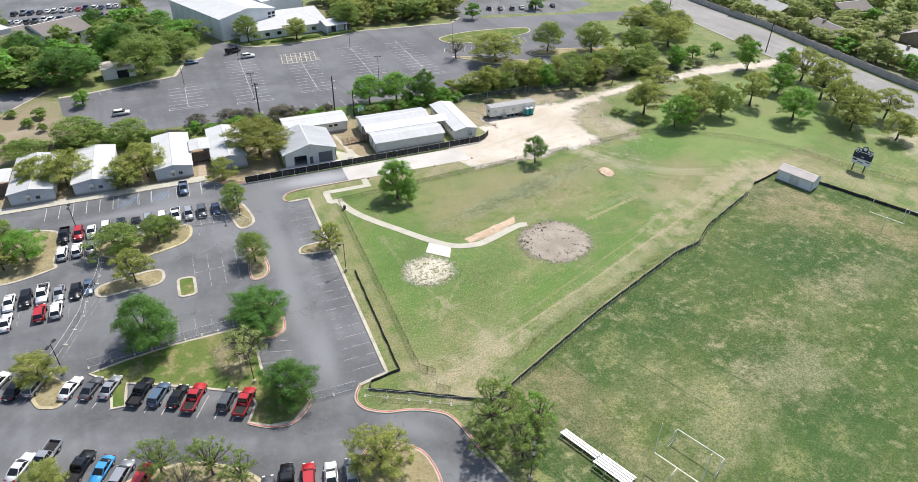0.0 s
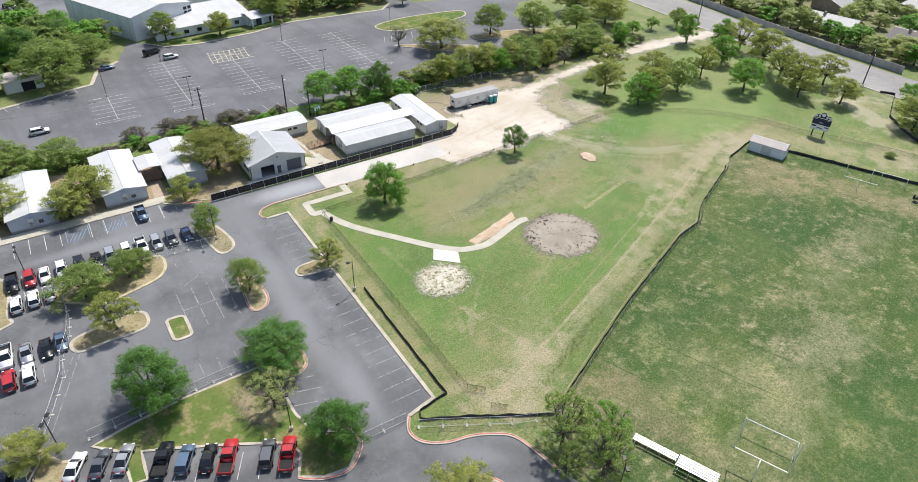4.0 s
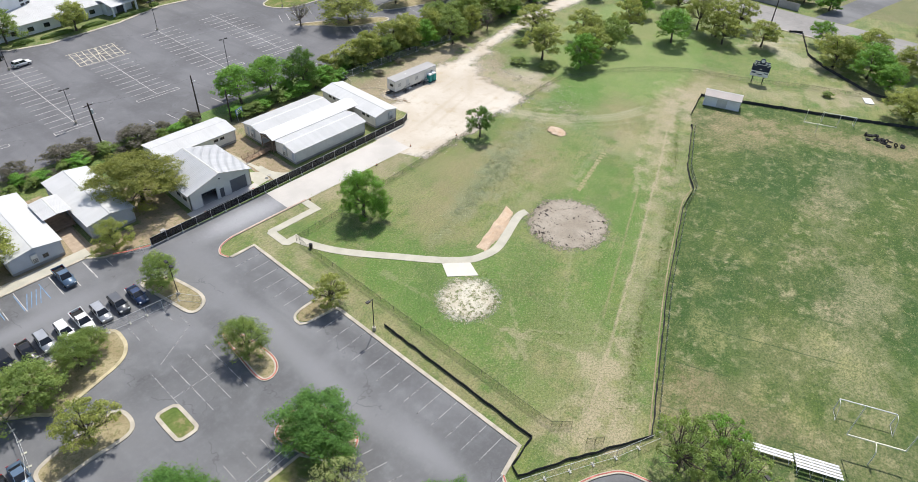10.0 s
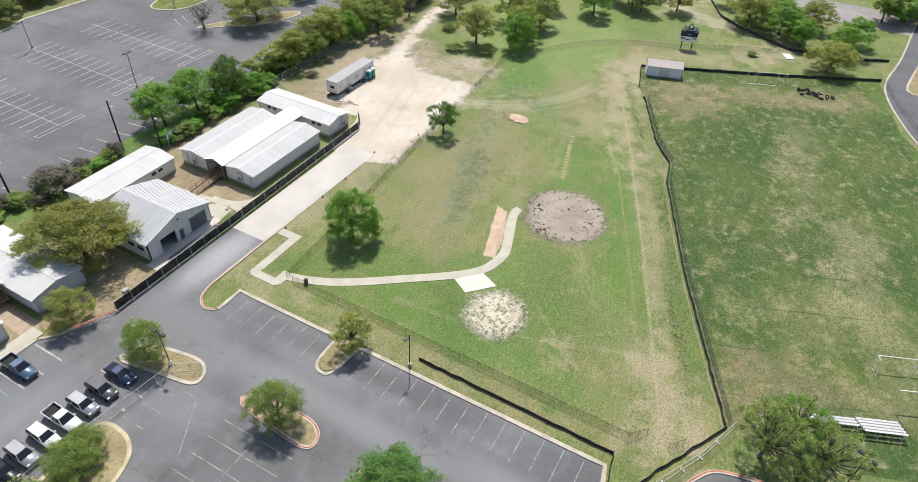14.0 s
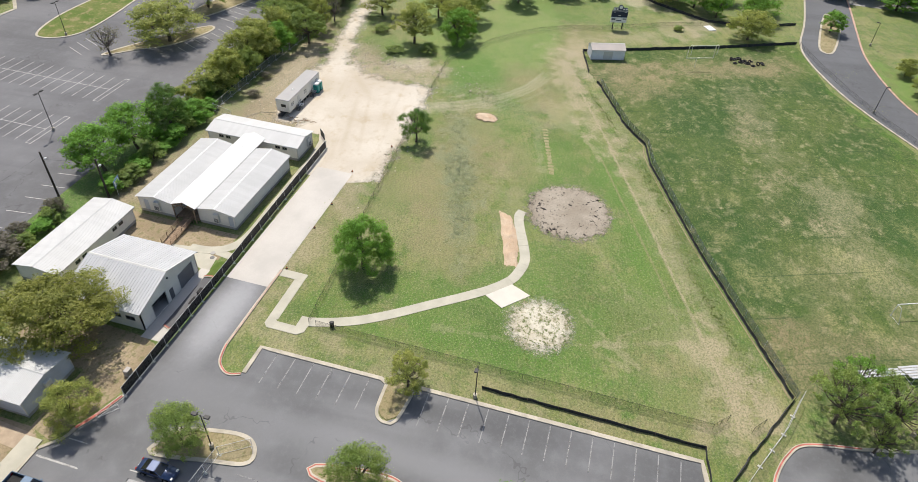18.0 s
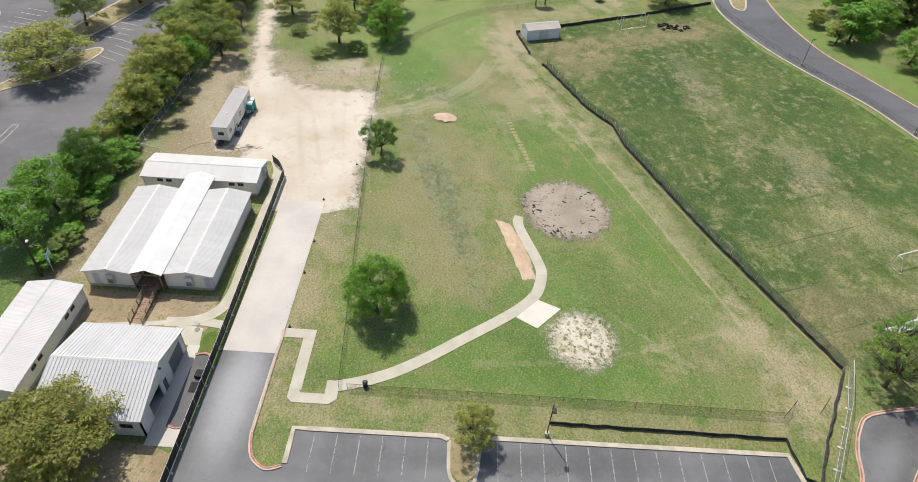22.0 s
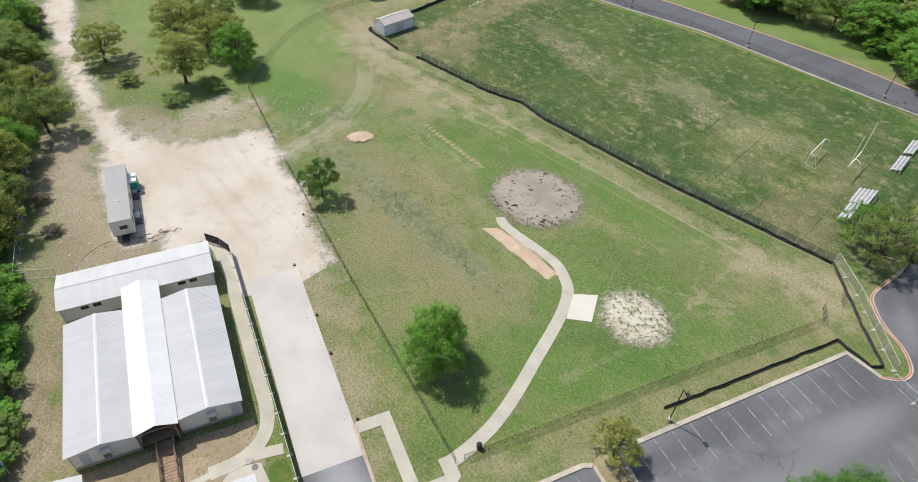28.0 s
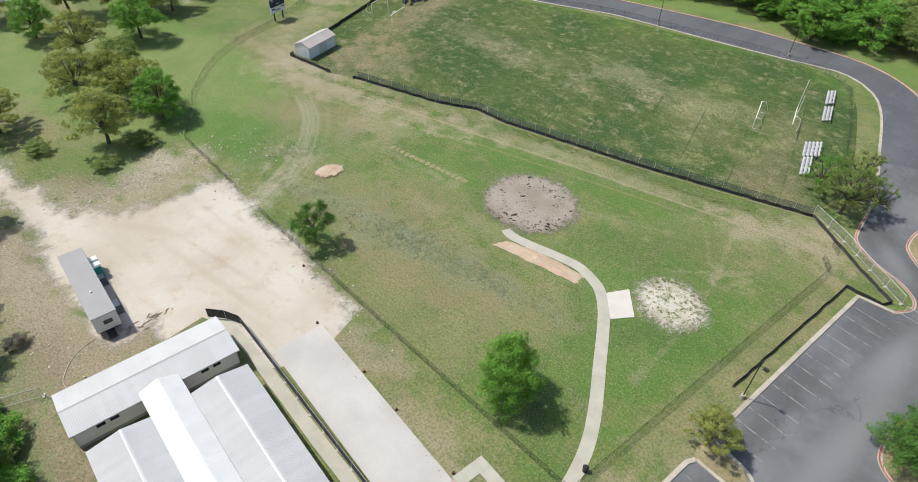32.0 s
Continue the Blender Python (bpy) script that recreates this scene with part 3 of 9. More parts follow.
def make_leaves(name, dark, light, warm, through_light=0.3):
    n = Nodes(name)
    r = n.nt.nodes.new("ShaderNodeNewGeometry").outputs["Random Per Island"]
    col = n.mix(n.ramp(r, 0, 1), dark, light)
    col = n.mix(n.ramp(n.noise(0.45, 3), 0.42, 0.68, 0, 0.7), col, warm)
    col = n.mix(n.ramp(n.chance(), 0, 1, 0, 0.3), col, tuple(0.55 * v for v in light))
    mat = n.done(col, 0.6, 0, 0.25)
    glow = n.nt.nodes.new("ShaderNodeBsdfTranslucent")
    n.put(glow.inputs[0], n.mix(0.5, col, (0.42, 0.5, 0.09)))
    both = n.nt.nodes.new("ShaderNodeMixShader")
    both.inputs[0].default_value = through_light
    n.nt.links.new(n.bsdf.outputs[0], both.inputs[1])
    n.nt.links.new(glow.outputs[0], both.inputs[2])
    n.nt.links.new(both.outputs[0], n.out.inputs[0])
    return mat


def make_netting(name, c, open_part):
    """Woven wire or mesh cloth, seen from so far that only its openness counts."""
    n = Nodes(name)
    n.done(n.mix(n.ramp(n.noise(0.8), 0.3, 0.7), tuple(v * 0.7 for v in c), c), 0.6, 0, 0.3)
    clear = n.nt.nodes.new("ShaderNodeBsdfTransparent")
    both = n.nt.nodes.new("ShaderNodeMixShader")
    n.put(both.inputs[0], n.ramp(n.noise(3.0), 0.3, 0.7, open_part - 0.06, open_part + 0.06))
    n.nt.links.new(n.bsdf.outputs[0], both.inputs[1])
    n.nt.links.new(clear.outputs[0], both.inputs[2])
    n.nt.links.new(both.outputs[0], n.out.inputs[0])
    return n.mat


def make_roof(name, c, rough=0.6, metal=0.0):
    n = Nodes(name)
    col = n.mix(n.ramp(n.noise(0.25, 4), 0.35, 0.65), tuple(v * 0.93 for v in c), c)
    col = n.mix(n.ramp(n.noise(1.2, 5, 0.6, n.stretched(0, 1, 3)), 0.55, 0.8, 0, 0.3), col, tuple(v * 0.75 for v in c))
    col = n.mix(n.ramp(n.chance(), 0, 1, 0, 0.12), col, tuple(v * 0.6 for v in c))
    return n.done(col, rough, metal, 0.4)


def worn_paint(name, c, lo, hi):
    n = Nodes(name)
    col = n.mix(n.ramp(n.noise(0.9), 0.3, 0.7), tuple(v * 0.8 for v in c), c)
    n.fade(n.ramp(n.noise(0.55, 7, 0.8), lo, hi, 0.4, 0.95))
    return n.done(col, 0.8, 0, 0.3)


GRASS, FIELD, CALICHE = make_grass(), make_field(), make_caliche()
LANES = ((8.5, 105, 3.2, 36, 0, 1.45), (24, 142.5, 17, 4.6, 0, 2.5), (10, 138, 5, 12, 0, 1.25), (16.3, 104, 2.4, 34, 0, 0.66), (-20, 103, 26, 3.6, 0, 1.05), (10.5, 82, 3, 13, 0, 1.5), (-18, 142, 22, 2.4, 0, 1.45), (-8, 74, 36, 5.5, -22, 0.5), (-10, 66, 34, 5, -22, 0.52), (24, 58, 6, 9, 20, 0.55), (-12, 112, 15, 7, 0, 1.12), (-22, 120, 10, 5, 0, 0.95), (6, 116, 4, 10, 0, 1.2), (-34, 112, 10, 8, 0, 1.2), (16, 125, 2.2, 8, 0, 0.8), (19, 62, 8, 2.5, -40, 1.3), (-4, 113, 5, 5, 0, 0.85))
ASPHALT = make_asphalt("worn asphalt", (0.14, 0.143, 0.15), 0.3, LANES)
ASPHALT_DARK = make_asphalt("sealed asphalt", (0.128, 0.129, 0.138), 0.2)
ROAD_DARK = make_asphalt("dark road asphalt", (0.108, 0.112, 0.122), 0.15)
ROAD_GREY = make_asphalt("pale road surface", (0.25, 0.24, 0.23), 0.12)
CONCRETE = plain("drive concrete", (0.49, 0.466, 0.434), 0.9, spread=0.1, big=0.15, fine=5)
WALK = plain("sidewalk concrete", (0.44, 0.42, 0.35), 0.9, spread=0.1, big=0.4, fine=7)
PAD = plain("fresh concrete", (0.58, 0.55, 0.49), 0.9, spread=0.05, big=0.5)
KERB = plain("kerb concrete", (0.44, 0.4, 0.33), 0.9, spread=0.18, big=0.6)
RED_KERB = plain("red kerb paint", (0.45, 0.14, 0.11), 0.7, spread=0.4, big=0.7)
PINK_KERB = plain("worn pink kerb paint", (0.46, 0.31, 0.25), 0.8, spread=0.2, big=0.7)
YELLOW_KERB = plain("yellow kerb paint", (0.46, 0.4, 0.26), 0.7, spread=0.2, big=0.8)
WHITE_PAINT = worn_paint("worn white line paint", (0.52, 0.51, 0.49), 0.36, 0.5)
FAINT_PAINT = worn_paint("faded line paint", (0.32, 0.32, 0.32), 0.4, 0.56)
CREAM_PAINT = plain("cream line paint", (0.5, 0.47, 0.37), 0.8, spread=0.25, big=0.9, fine=9)
BLUE_PAINT = plain("blue line paint", (0.16, 0.27, 0.42), 0.8, spread=0.25, big=0.9, fine=9)
DIRT = make_speckled("bare courtyard soil", (0.27, 0.215, 0.14), (0.37, 0.3, 0.205), (0.22, 0.2, 0.1), 0.7, 0.52, 0.5)
DRY_SOIL = make_speckled("dry pale soil", (0.285, 0.265, 0.14), (0.36, 0.32, 0.2), (0.2, 0.22, 0.09), 1.6, 0.5, 0.5)
MULCH = make_speckled("island soil", (0.27, 0.225, 0.13), (0.36, 0.31, 0.19), (0.2, 0.17, 0.085), 1.0, 0.52, 0.5)
ISLAND_GRASS = make_speckled("island grass", (0.09, 0.145, 0.032), (0.17, 0.185, 0.065), (0.27, 0.23, 0.12), 0.4, 0.5, 0.4)
ISLAND_BARE = make_speckled("bare island soil", (0.27, 0.225, 0.14), (0.35, 0.3, 0.2), (0.2, 0.18, 0.09), 1.0, 0.52, 0.5, (-3.6, 86.6, 4.2, 6.2, 8, 0.7, 0.9, 0.5))
GREY_DIRT = make_speckled("grey clay soil", (0.285, 0.248, 0.2), (0.365, 0.325, 0.27), (0.235, 0.195, 0.15), 0.9, 0.54, 0, (64.5, 97.4, 8.9, 8.6, 20, 0.26, 0.9, 0.7))
CHALK = make_speckled("chalky limestone rubble", (0.58, 0.545, 0.455), (0.49, 0.445, 0.35), (0.21, 0.2, 0.1), 1.0, 0.51, 0.95, (35.4, 97.4, 6.5, 6.0, 0, 0.5, 0.9, 1.1))
RED_SAND = make_speckled("reddish sand", (0.5, 0.37, 0.26), (0.56, 0.45, 0.34), (0.45, 0.31, 0.2), 1.2, 0.55)
RED_SPOT = make_speckled("reddish sand patch", (0.47, 0.35, 0.25), (0.56, 0.47, 0.36), (0.42, 0.29, 0.19), 1.2, 0.5, 0, (92.3, 119.9, 2.9, 2.2, 80, 0.35, 1.1, 0.8))
ROOF_WHITE = make_roof("white roof metal", (0.54, 0.545, 0.545), 0.65)
ROOF_BRIGHT = make_roof("bright white roof metal", (0.68, 0.69, 0.69), 0.6)
ROOF_PALE = make_roof("pale grey roof metal", (0.475, 0.482, 0.488), 0.65)
ROOF_GREY = make_roof("ribbed galvanised roof", (0.49, 0.5, 0.515), 0.6, 0.0)
ROOF_TRAILER = make_roof("grey trailer roof", (0.33, 0.325, 0.325), 0.55)
ROOF_BROWN = make_roof("brown shingles", (0.2, 0.18, 0.165), 0.9)
ROOF_TAN = make_roof("tan shed roof", (0.5, 0.45, 0.42), 0.7)
SIDING = plain("off-white siding", (0.72, 0.695, 0.64), 0.75, spread=0.07, big=0.5)
SIDING_BLUE = plain("blue-grey siding", (0.47, 0.5, 0.55), 0.75, spread=0.07, big=0.5)
SIDING_WHITE = plain("white wall panel", (0.74, 0.75, 0.77), 0.6, spread=0.06, big=0.3)
TRIM = plain("pale trim", (0.58, 0.575, 0.55), 0.6, spread=0.06)
DARK_TRIM = plain("dark grey trim", (0.12, 0.12, 0.125), 0.5, spread=0.1)
SKIRT = plain("skirting board", (0.36, 0.35, 0.33), 0.85, spread=0.12)
GLASS_DARK = plain("dark window glass", (0.02, 0.024, 0.03), 0.08, spec=0.6, spread=0.1)
DOOR_GREY = plain("grey roller door", (0.17, 0.17, 0.18), 0.6, spread=0.08, fine=12)
# the shade inside an open doorway, put into a near-black colour
DOORWAY_SHADE = plain("dark open doorway", (0.025, 0.025, 0.028), 0.9)
AC_METAL = plain("air conditioner casing", (0.6, 0.6, 0.58), 0.5, 0.2, spread=0.06)
WOOD = plain("weathered deck wood", (0.3, 0.215, 0.145), 0.85, spread=0.2, big=1.5, fine=14, pieces=0.35)
BLACK_CLOTH = make_netting("black privacy cloth", (0.022, 0.024, 0.03), 0.12)
SILT_CLOTH = plain("black silt cloth", (0.05, 0.051, 0.054), 0.85, spread=0.3, big=1.2)
CHAIN = make_netting("chain-link wire", (0.2, 0.21, 0.2), 0.9)
FIELD_NET = make_netting("grey field fence wire", (0.2, 0.235, 0.24), 0.7)
CHAIN_BLACK = make_netting("black chain-link wire", (0.035, 0.04, 0.035), 0.86)
GALV = plain("galvanised steel", (0.58, 0.59, 0.6), 0.5, 0.15, spread=0.1)
BLACK_STEEL = plain("black painted steel", (0.025, 0.025, 0.027), 0.5, spread=0.15)
POLE_WOOD = plain("tarred pole wood", (0.055, 0.045, 0.038), 0.85, spread=0.2, big=1)
LAMP_GLASS = plain("lamp lens", (0.6, 0.6, 0.58), 0.2)
WHITE_METAL = plain("white painted metal", (0.78, 0.78, 0.76), 0.45, spread=0.08, big=1)
ALUMINIUM = plain("aluminium plank", (0.55, 0.56, 0.58), 0.45, 0.2, spread=0.08, big=1)
YELLOW_METAL = plain("pale yellow goal paint", (0.78, 0.76, 0.6), 0.5, spread=0.08)
NAVY = plain("navy board", (0.03, 0.04, 0.075), 0.5)
TEAL = plain("teal plastic", (0.03, 0.3, 0.27), 0.45, spread=0.1)
ORANGE = plain("orange plastic", (0.75, 0.2, 0.05), 0.6)
RUBBER = plain("black rubber", (0.022, 0.022, 0.023), 0.8, spread=0.2, big=2)
BLOCK = plain("pale ballast block", (0.5, 0.49, 0.42), 0.85, spread=0.12, big=2)
BARK = plain("tree bark", (0.11, 0.088, 0.07), 0.9, spread=0.3, big=1.5, fine=9, bump=0.5)
BARE_TWIG = plain("grey bare twigs", (0.14, 0.12, 0.115), 0.9, spread=0.25, big=2)
ROCK = plain("limestone rock", (0.56, 0.5, 0.4), 0.9, spread=0.25, big=1)
CLOD = plain("dark clods", (0.06, 0.05, 0.045), 0.95, spread=0.3, big=2)
BRICK_TAN = plain("tan masonry", (0.38, 0.3, 0.22), 0.85, spread=0.15, big=1, fine=8)
WALL_TAN = plain("weathered wall panel", (0.44, 0.41, 0.385), 0.9, spread=0.15, big=0.5)
LEAF_BRIGHT = make_leaves("fresh green leaves", (0.055, 0.16, 0.022), (0.22, 0.48, 0.07), (0.2, 0.42, 0.06), 0.38)
LEAF_DEEP = make_leaves("deep green leaves", (0.035, 0.105, 0.02), (0.115, 0.26, 0.05), (0.1, 0.22, 0.04))
LEAF_MID = make_leaves("oak green leaves", (0.09, 0.155, 0.042), (0.3, 0.42, 0.115), (0.31, 0.38, 0.11), 0.46)
LEAF_OLIVE = make_leaves("olive spring leaves", (0.15, 0.19, 0.055), (0.46, 0.5, 0.15), (0.47, 0.47, 0.125), 0.48)
LEAF_OAK = make_leaves("dark olive oak leaves", (0.11, 0.13, 0.034), (0.335, 0.35, 0.09), (0.32, 0.315, 0.08), 0.42)
# distance haze put into the colour for garden trees; one island tree is truly pale
LEAF_PALE_HAZE = make_leaves("pale spring leaves", (0.32, 0.38, 0.15), (0.6, 0.66, 0.32), (0.55, 0.57, 0.27), 0.65)
LEAF_DARK = make_leaves("dark twiggy leaves", (0.07, 0.065, 0.05), (0.17, 0.15, 0.125), (0.14, 0.12, 0.11))
PALE_WEED = make_leaves("pale grey-green weeds", (0.26, 0.3, 0.19), (0.42, 0.46, 0.34), (0.4, 0.42, 0.3), 0.5)
DARK_TUFT = make_leaves("dark grass tufts", (0.087, 0.152, 0.041), (0.203, 0.275, 0.087), (0.217, 0.246, 0.094))
WEED = make_leaves("weeds", (0.15, 0.19, 0.07), (0.26, 0.29, 0.125), (0.25, 0.265, 0.12))


# ---- building blocks ----
def part(name, bm, material, parent=None, label="", smooth=False):
    """Links a bmesh as one mesh object under a thing, a part or nothing."""
    me = bpy.data.meshes.new(name)
    bm.to_mesh(me)
    bm.free()
    me.materials.append(material)
    if smooth:
        me.polygons.foreach_set("use_smooth", [True] * len(me.polygons))
    ob = new(name, me)
    ob.parent = parent
    return tagged(ob, label)


def again(ob, parent, m):
    """Another piece on the mesh of ob."""
    o = new(ob.name.split(".")[0], ob.data)
    o.parent = parent
    o.matrix_basis = m
    return o


def thing(name, m, label, category, group="", kind=""):
    ob = new(name)
    ob.empty_display_size = 0.2
    ob.matrix_basis = m
    return tagged(ob, label, category, group, kind)


def box(bm, x0, y0, z0, x1, y1, z1, m=None):
    made = bmesh.ops.create_cube(bm, size=1)["verts"]
    s = Matrix.LocRotScale(((x0 + x1) / 2, (y0 + y1) / 2, (z0 + z1) / 2), None, (abs(x1 - x0), abs(y1 - y0), abs(z1 - z0)))
    bmesh.ops.transform(bm, matrix=(m or Matrix()) @ s, verts=made)
    return bm


def rod(bm, a, b, r, r2=None, n=8):
    a, b = Vector(a), Vector(b)
    d = b - a
    m = Matrix.Translation((a + b) / 2) @ d.to_track_quat("Z", "Y").to_matrix().to_4x4()
    bmesh.ops.create_cone(bm, cap_ends=True, segments=n, radius1=r, radius2=r if r2 is None else r2, depth=d.length, matrix=m)
    return bm


def cube(x0, y0, z0, x1, y1, z1):
    return box(bmesh.new(), x0, y0, z0, x1, y1, z1)


def pole(a, b, r, r2=None, n=8):
    return rod(bmesh.new(), a, b, r, r2, n)


def soft_box(x0, y0, z0, x1, y1, z1, w=0.05, seg=2):
    bm = cube(x0, y0, z0, x1, y1, z1)
    bmesh.ops.bevel(bm, geom=bm.edges[:], offset=w, segments=seg, affect="EDGES")
    return bm


def prism(outline, axis, lo, hi, w=0.0):
    """A closed outline of (u, v) pulled along axis 'x' or 'y' or 'z' from lo to hi."""
    place = {"x": lambda u, v, t: (t, u, v), "y": lambda u, v, t: (u, t, v), "z": lambda u, v, t: (u, v, t)}[axis]
    bm = bmesh.new()
    a = [bm.verts.new(place(u, v, lo)) for u, v in outline]
    b = [bm.verts.new(place(u, v, hi)) for u, v in outline]
    bm.faces.new(a), bm.faces.new(b[::-1])
    for i in range(len(a)):
        j = (i + 1) % len(a)
        bm.faces.new((a[j], a[i], b[i], b[j]))
    bmesh.ops.recalc_face_normals(bm, faces=bm.faces)
    if w:
        bmesh.ops.bevel(bm, geom=bm.edges[:], offset=w, segments=2, affect="EDGES")
    return bm


def curve(points, closed=False, step=1.0):
    """A smooth line through the points."""
    p = [Vector((*q, 0)[:3]) for q in points]
    n, out = len(p), []
    for i in range(n if closed else n - 1):
        a, b = p[i], p[(i + 1) % n]
        before = p[i - 1] if closed or i else a
        after = p[(i + 2) % n] if closed or i + 2 < n else b
        k = max(1, int((b - a).length / step))
        for j in range(k):
            t = j / k
            out.append(0.5 * (2 * a + (b - before) * t + (2 * before - 5 * a + 4 * b - after) * t * t + (3 * a - before - 3 * b + after) * t ** 3))
    if not closed:
        out.append(p[-1])
    return out


def straight(points, step=2.0, closed=False):
    p, out = [Vector((*q, 0)[:3]) for q in points], []
    for i in range(len(p) if closed else len(p) - 1):
        a, b = p[i], p[(i + 1) % len(p)]
        k = max(1, round((b - a).length / step))
        out += [a.lerp(b, j / k) for j in range(k)]
    return out if closed else out + [p[-1]]


def sheet(name, outline, z, material, label, category="ground", kind="structure", ragged=0.0, drop=0.0):
    """A flat piece of the ground; with drop it has a rim that goes down."""
    bm = bmesh.new()
    pts = [Vector((*q, 0)[:3]) for q in outline]
    if ragged:
        pts = straight(pts, ragged * 0.5, True)
        pts = [q + ragged * (noise.noise_vector(q * 0.45) + 0.6 * noise.noise_vector(q * 1.7)) for q in pts]
    top = [bm.verts.new((q.x, q.y, z)) for q in pts]
    f = bm.faces.new(top)
    f.normal_update()
    if f.normal.z < 0:
        f.normal_flip()
    if drop:
        low = [bm.verts.new((q.x, q.y, z - drop)) for q in pts]
        for i in range(len(pts)):
            j = (i + 1) % len(pts)
            bm.faces.new((top[i], top[j], low[j], low[i]))
        bmesh.ops.recalc_face_normals(bm, faces=bm.faces)
    bmesh.ops.triangulate(bm, faces=[g for g in bm.faces if len(g.verts) > 4])
    return tagged(part(name, bm, material), label, category, "", kind)


def band(points, width, z0, z1, closed=False, shift=0.0):
    """A strip of that width and height along a line of points."""
    bm, rows, n = bmesh.new(), [], len(points)
    for i, p in enumerate(points):
        a, b = points[i - 1 if closed or i else i], points[(i + 1) % n if closed or i + 1 < n else i]
        d = (b - a).normalized()
        side = Vector((-d.y, d.x, 0))
        l, r = p + side * (shift + width / 2), p + side * (shift - width / 2)
        rows.append([bm.verts.new((q.x, q.y, z)) for q, z in ((l, z0), (l, z1), (r, z1), (r, z0))])
    for i in range(n if closed else n - 1):
        a, b = rows[i], rows[(i + 1) % n]
        for j in range(3):
            bm.faces.new((a[j], b[j], b[j + 1], a[j + 1]))
    if not closed:
        bm.faces.new(rows[0]), bm.faces.new(rows[-1][::-1])
    bmesh.ops.recalc_face_normals(bm, faces=bm.faces)
    return bm


def kerb(points, material=KERB, closed=True, width=0.42, height=0.15, label="low concrete kerb round paved ground", smooth=True, paint=0.19):
    pts = curve(points, closed, 0.5) if smooth else straight(points, 2.0, closed)
    ob = tagged(part("kerb", band(pts, width, 0, height, closed), KERB if material in (RED_KERB, PINK_KERB) else material), label, "kerb", "kerbs", "structure")
    if material in (RED_KERB, PINK_KERB):
        part("paint_coat", band(pts, paint, height, height + 0.006, closed, 0.06 if paint < 0.3 else 0.0), material, ob, "faded red kerb paint")
    return ob


# ---- the ground ----
bm = bmesh.new()
bmesh.ops.create_grid(bm, x_segments=12, y_segments=12, size=1800)
tagged(part("ground", bm, GRASS), "dry green lawn and open grassland", "ground", "", "structure")

FIELD_EDGE = [(33.3, 62), (60, 73.8), (85.5, 83.8), (93, 85.3), (99, 89.8), (118, 98), (123.3, 101), (135, 104.3), (141, 93), (152, 69), (162.5, 48), (135, 42.5), (108, 27.5), (98, 23.7), (68, 11.5), (58, 9.6), (51, 11), (45, 21), (38.5, 35), (33, 50)]
sheet("playing_field", FIELD_EDGE, 0.012, FIELD, "green sports field with dry worn spots", "field")

LOT = [(-75, 151), (-3.2, 151.3), (-1.2, 149.4), (2.2, 148.2), (5.6, 146.9), (30.2, 146.3), (30.2, 138.9), (17, 138.9), (14.2, 137.9), (13.3, 135.6), (14.3, 134.2), (18.7, 133.9), (18.9, 116.3), (18.4, 115.2),
       (13.6, 114.9), (12.8, 113.4), (13.8, 112), (18.4, 111.5), (18.9, 110.5), (19.1, 73.6), (14.2, 72.6), (13.2, 70.4), (13.8, 67.9), (16.7, 65.9), (20.2, 65), (23.5, 63.4), (25.9, 60.9), (27.6, 54), (29.6, 46), (33.9, 35.6), (38, 26), (14, 20), (-75, 40)]
sheet("parking_lot", LOT, 0.03, ASPHALT, "worn grey asphalt parking lot", "parking lot")

ROAD_IN = curve([(33.9, 35.6), (41, 18.8), (46.8, 10.3), (54, 6.8), (60.2, 8.2), (72.3, 13.2), (100.4, 22.8), (109.2, 26.2), (123.5, 34.7), (135.7, 40.6), (151.9, 45.6), (164, 46.4), (184, 43), (230, 38)], False, 3)
ROAD_OUT = curve([(19, 28), (29, 13), (40, 3.2), (48.2, -1.4), (58.3, -2.4), (79.1, 2.3), (93.3, 7.6), (110.3, 15), (123.6, 21.2), (137, 26.6), (159.1, 29.8), (178.7, 29), (199, 27.6), (230, 26)], False, 3)
sheet("road_east", ROAD_IN + ROAD_OUT[::-1], 0.036, ROAD_DARK, "curving dark asphalt school road", "road")
for line in (ROAD_IN, ROAD_OUT):
    tagged(part("kerb", band(line, 0.5, 0, 0.15), PINK_KERB if line is ROAD_OUT else KERB), "pale kerb along the curving road", "kerb", "kerbs", "structure")
tagged(part("kerb", band(curve([(33.9, 35.2), (29.6, 46), (27.4, 54)], False, 1), 0.5, 0, 0.15), KERB), "pale kerb along the curving road", "kerb", "kerbs", "structure")

CHURCH_LOT = [(-40, 221), (-30, 222.6), (-6, 229), (-3.2, 238.5), (4, 245.4), (10, 262), (15, 258.5), (20, 252), (30, 249.8), (51, 252.2), (66.7, 257.5), (104, 255), (111, 262), (112, 285), (122, 285), (120, 258), (158, 251), (205, 243),
              (205, 232), (160, 238), (146, 224), (148, 204), (138, 192), (110, 189), (80, 185.5), (28, 184.5), (-15, 187), (-30, 195), (-38, 207)]
sheet("church_parking_lot", CHURCH_LOT, 0.024, ASPHALT_DARK, "wide dark asphalt parking lot with bay lines", "parking lot")
kerb(CHURCH_LOT[:2] + CHURCH_LOT[2:5], KERB, False, 1.1, 0.12, "pale kerb and narrow walk beside the lot", False)
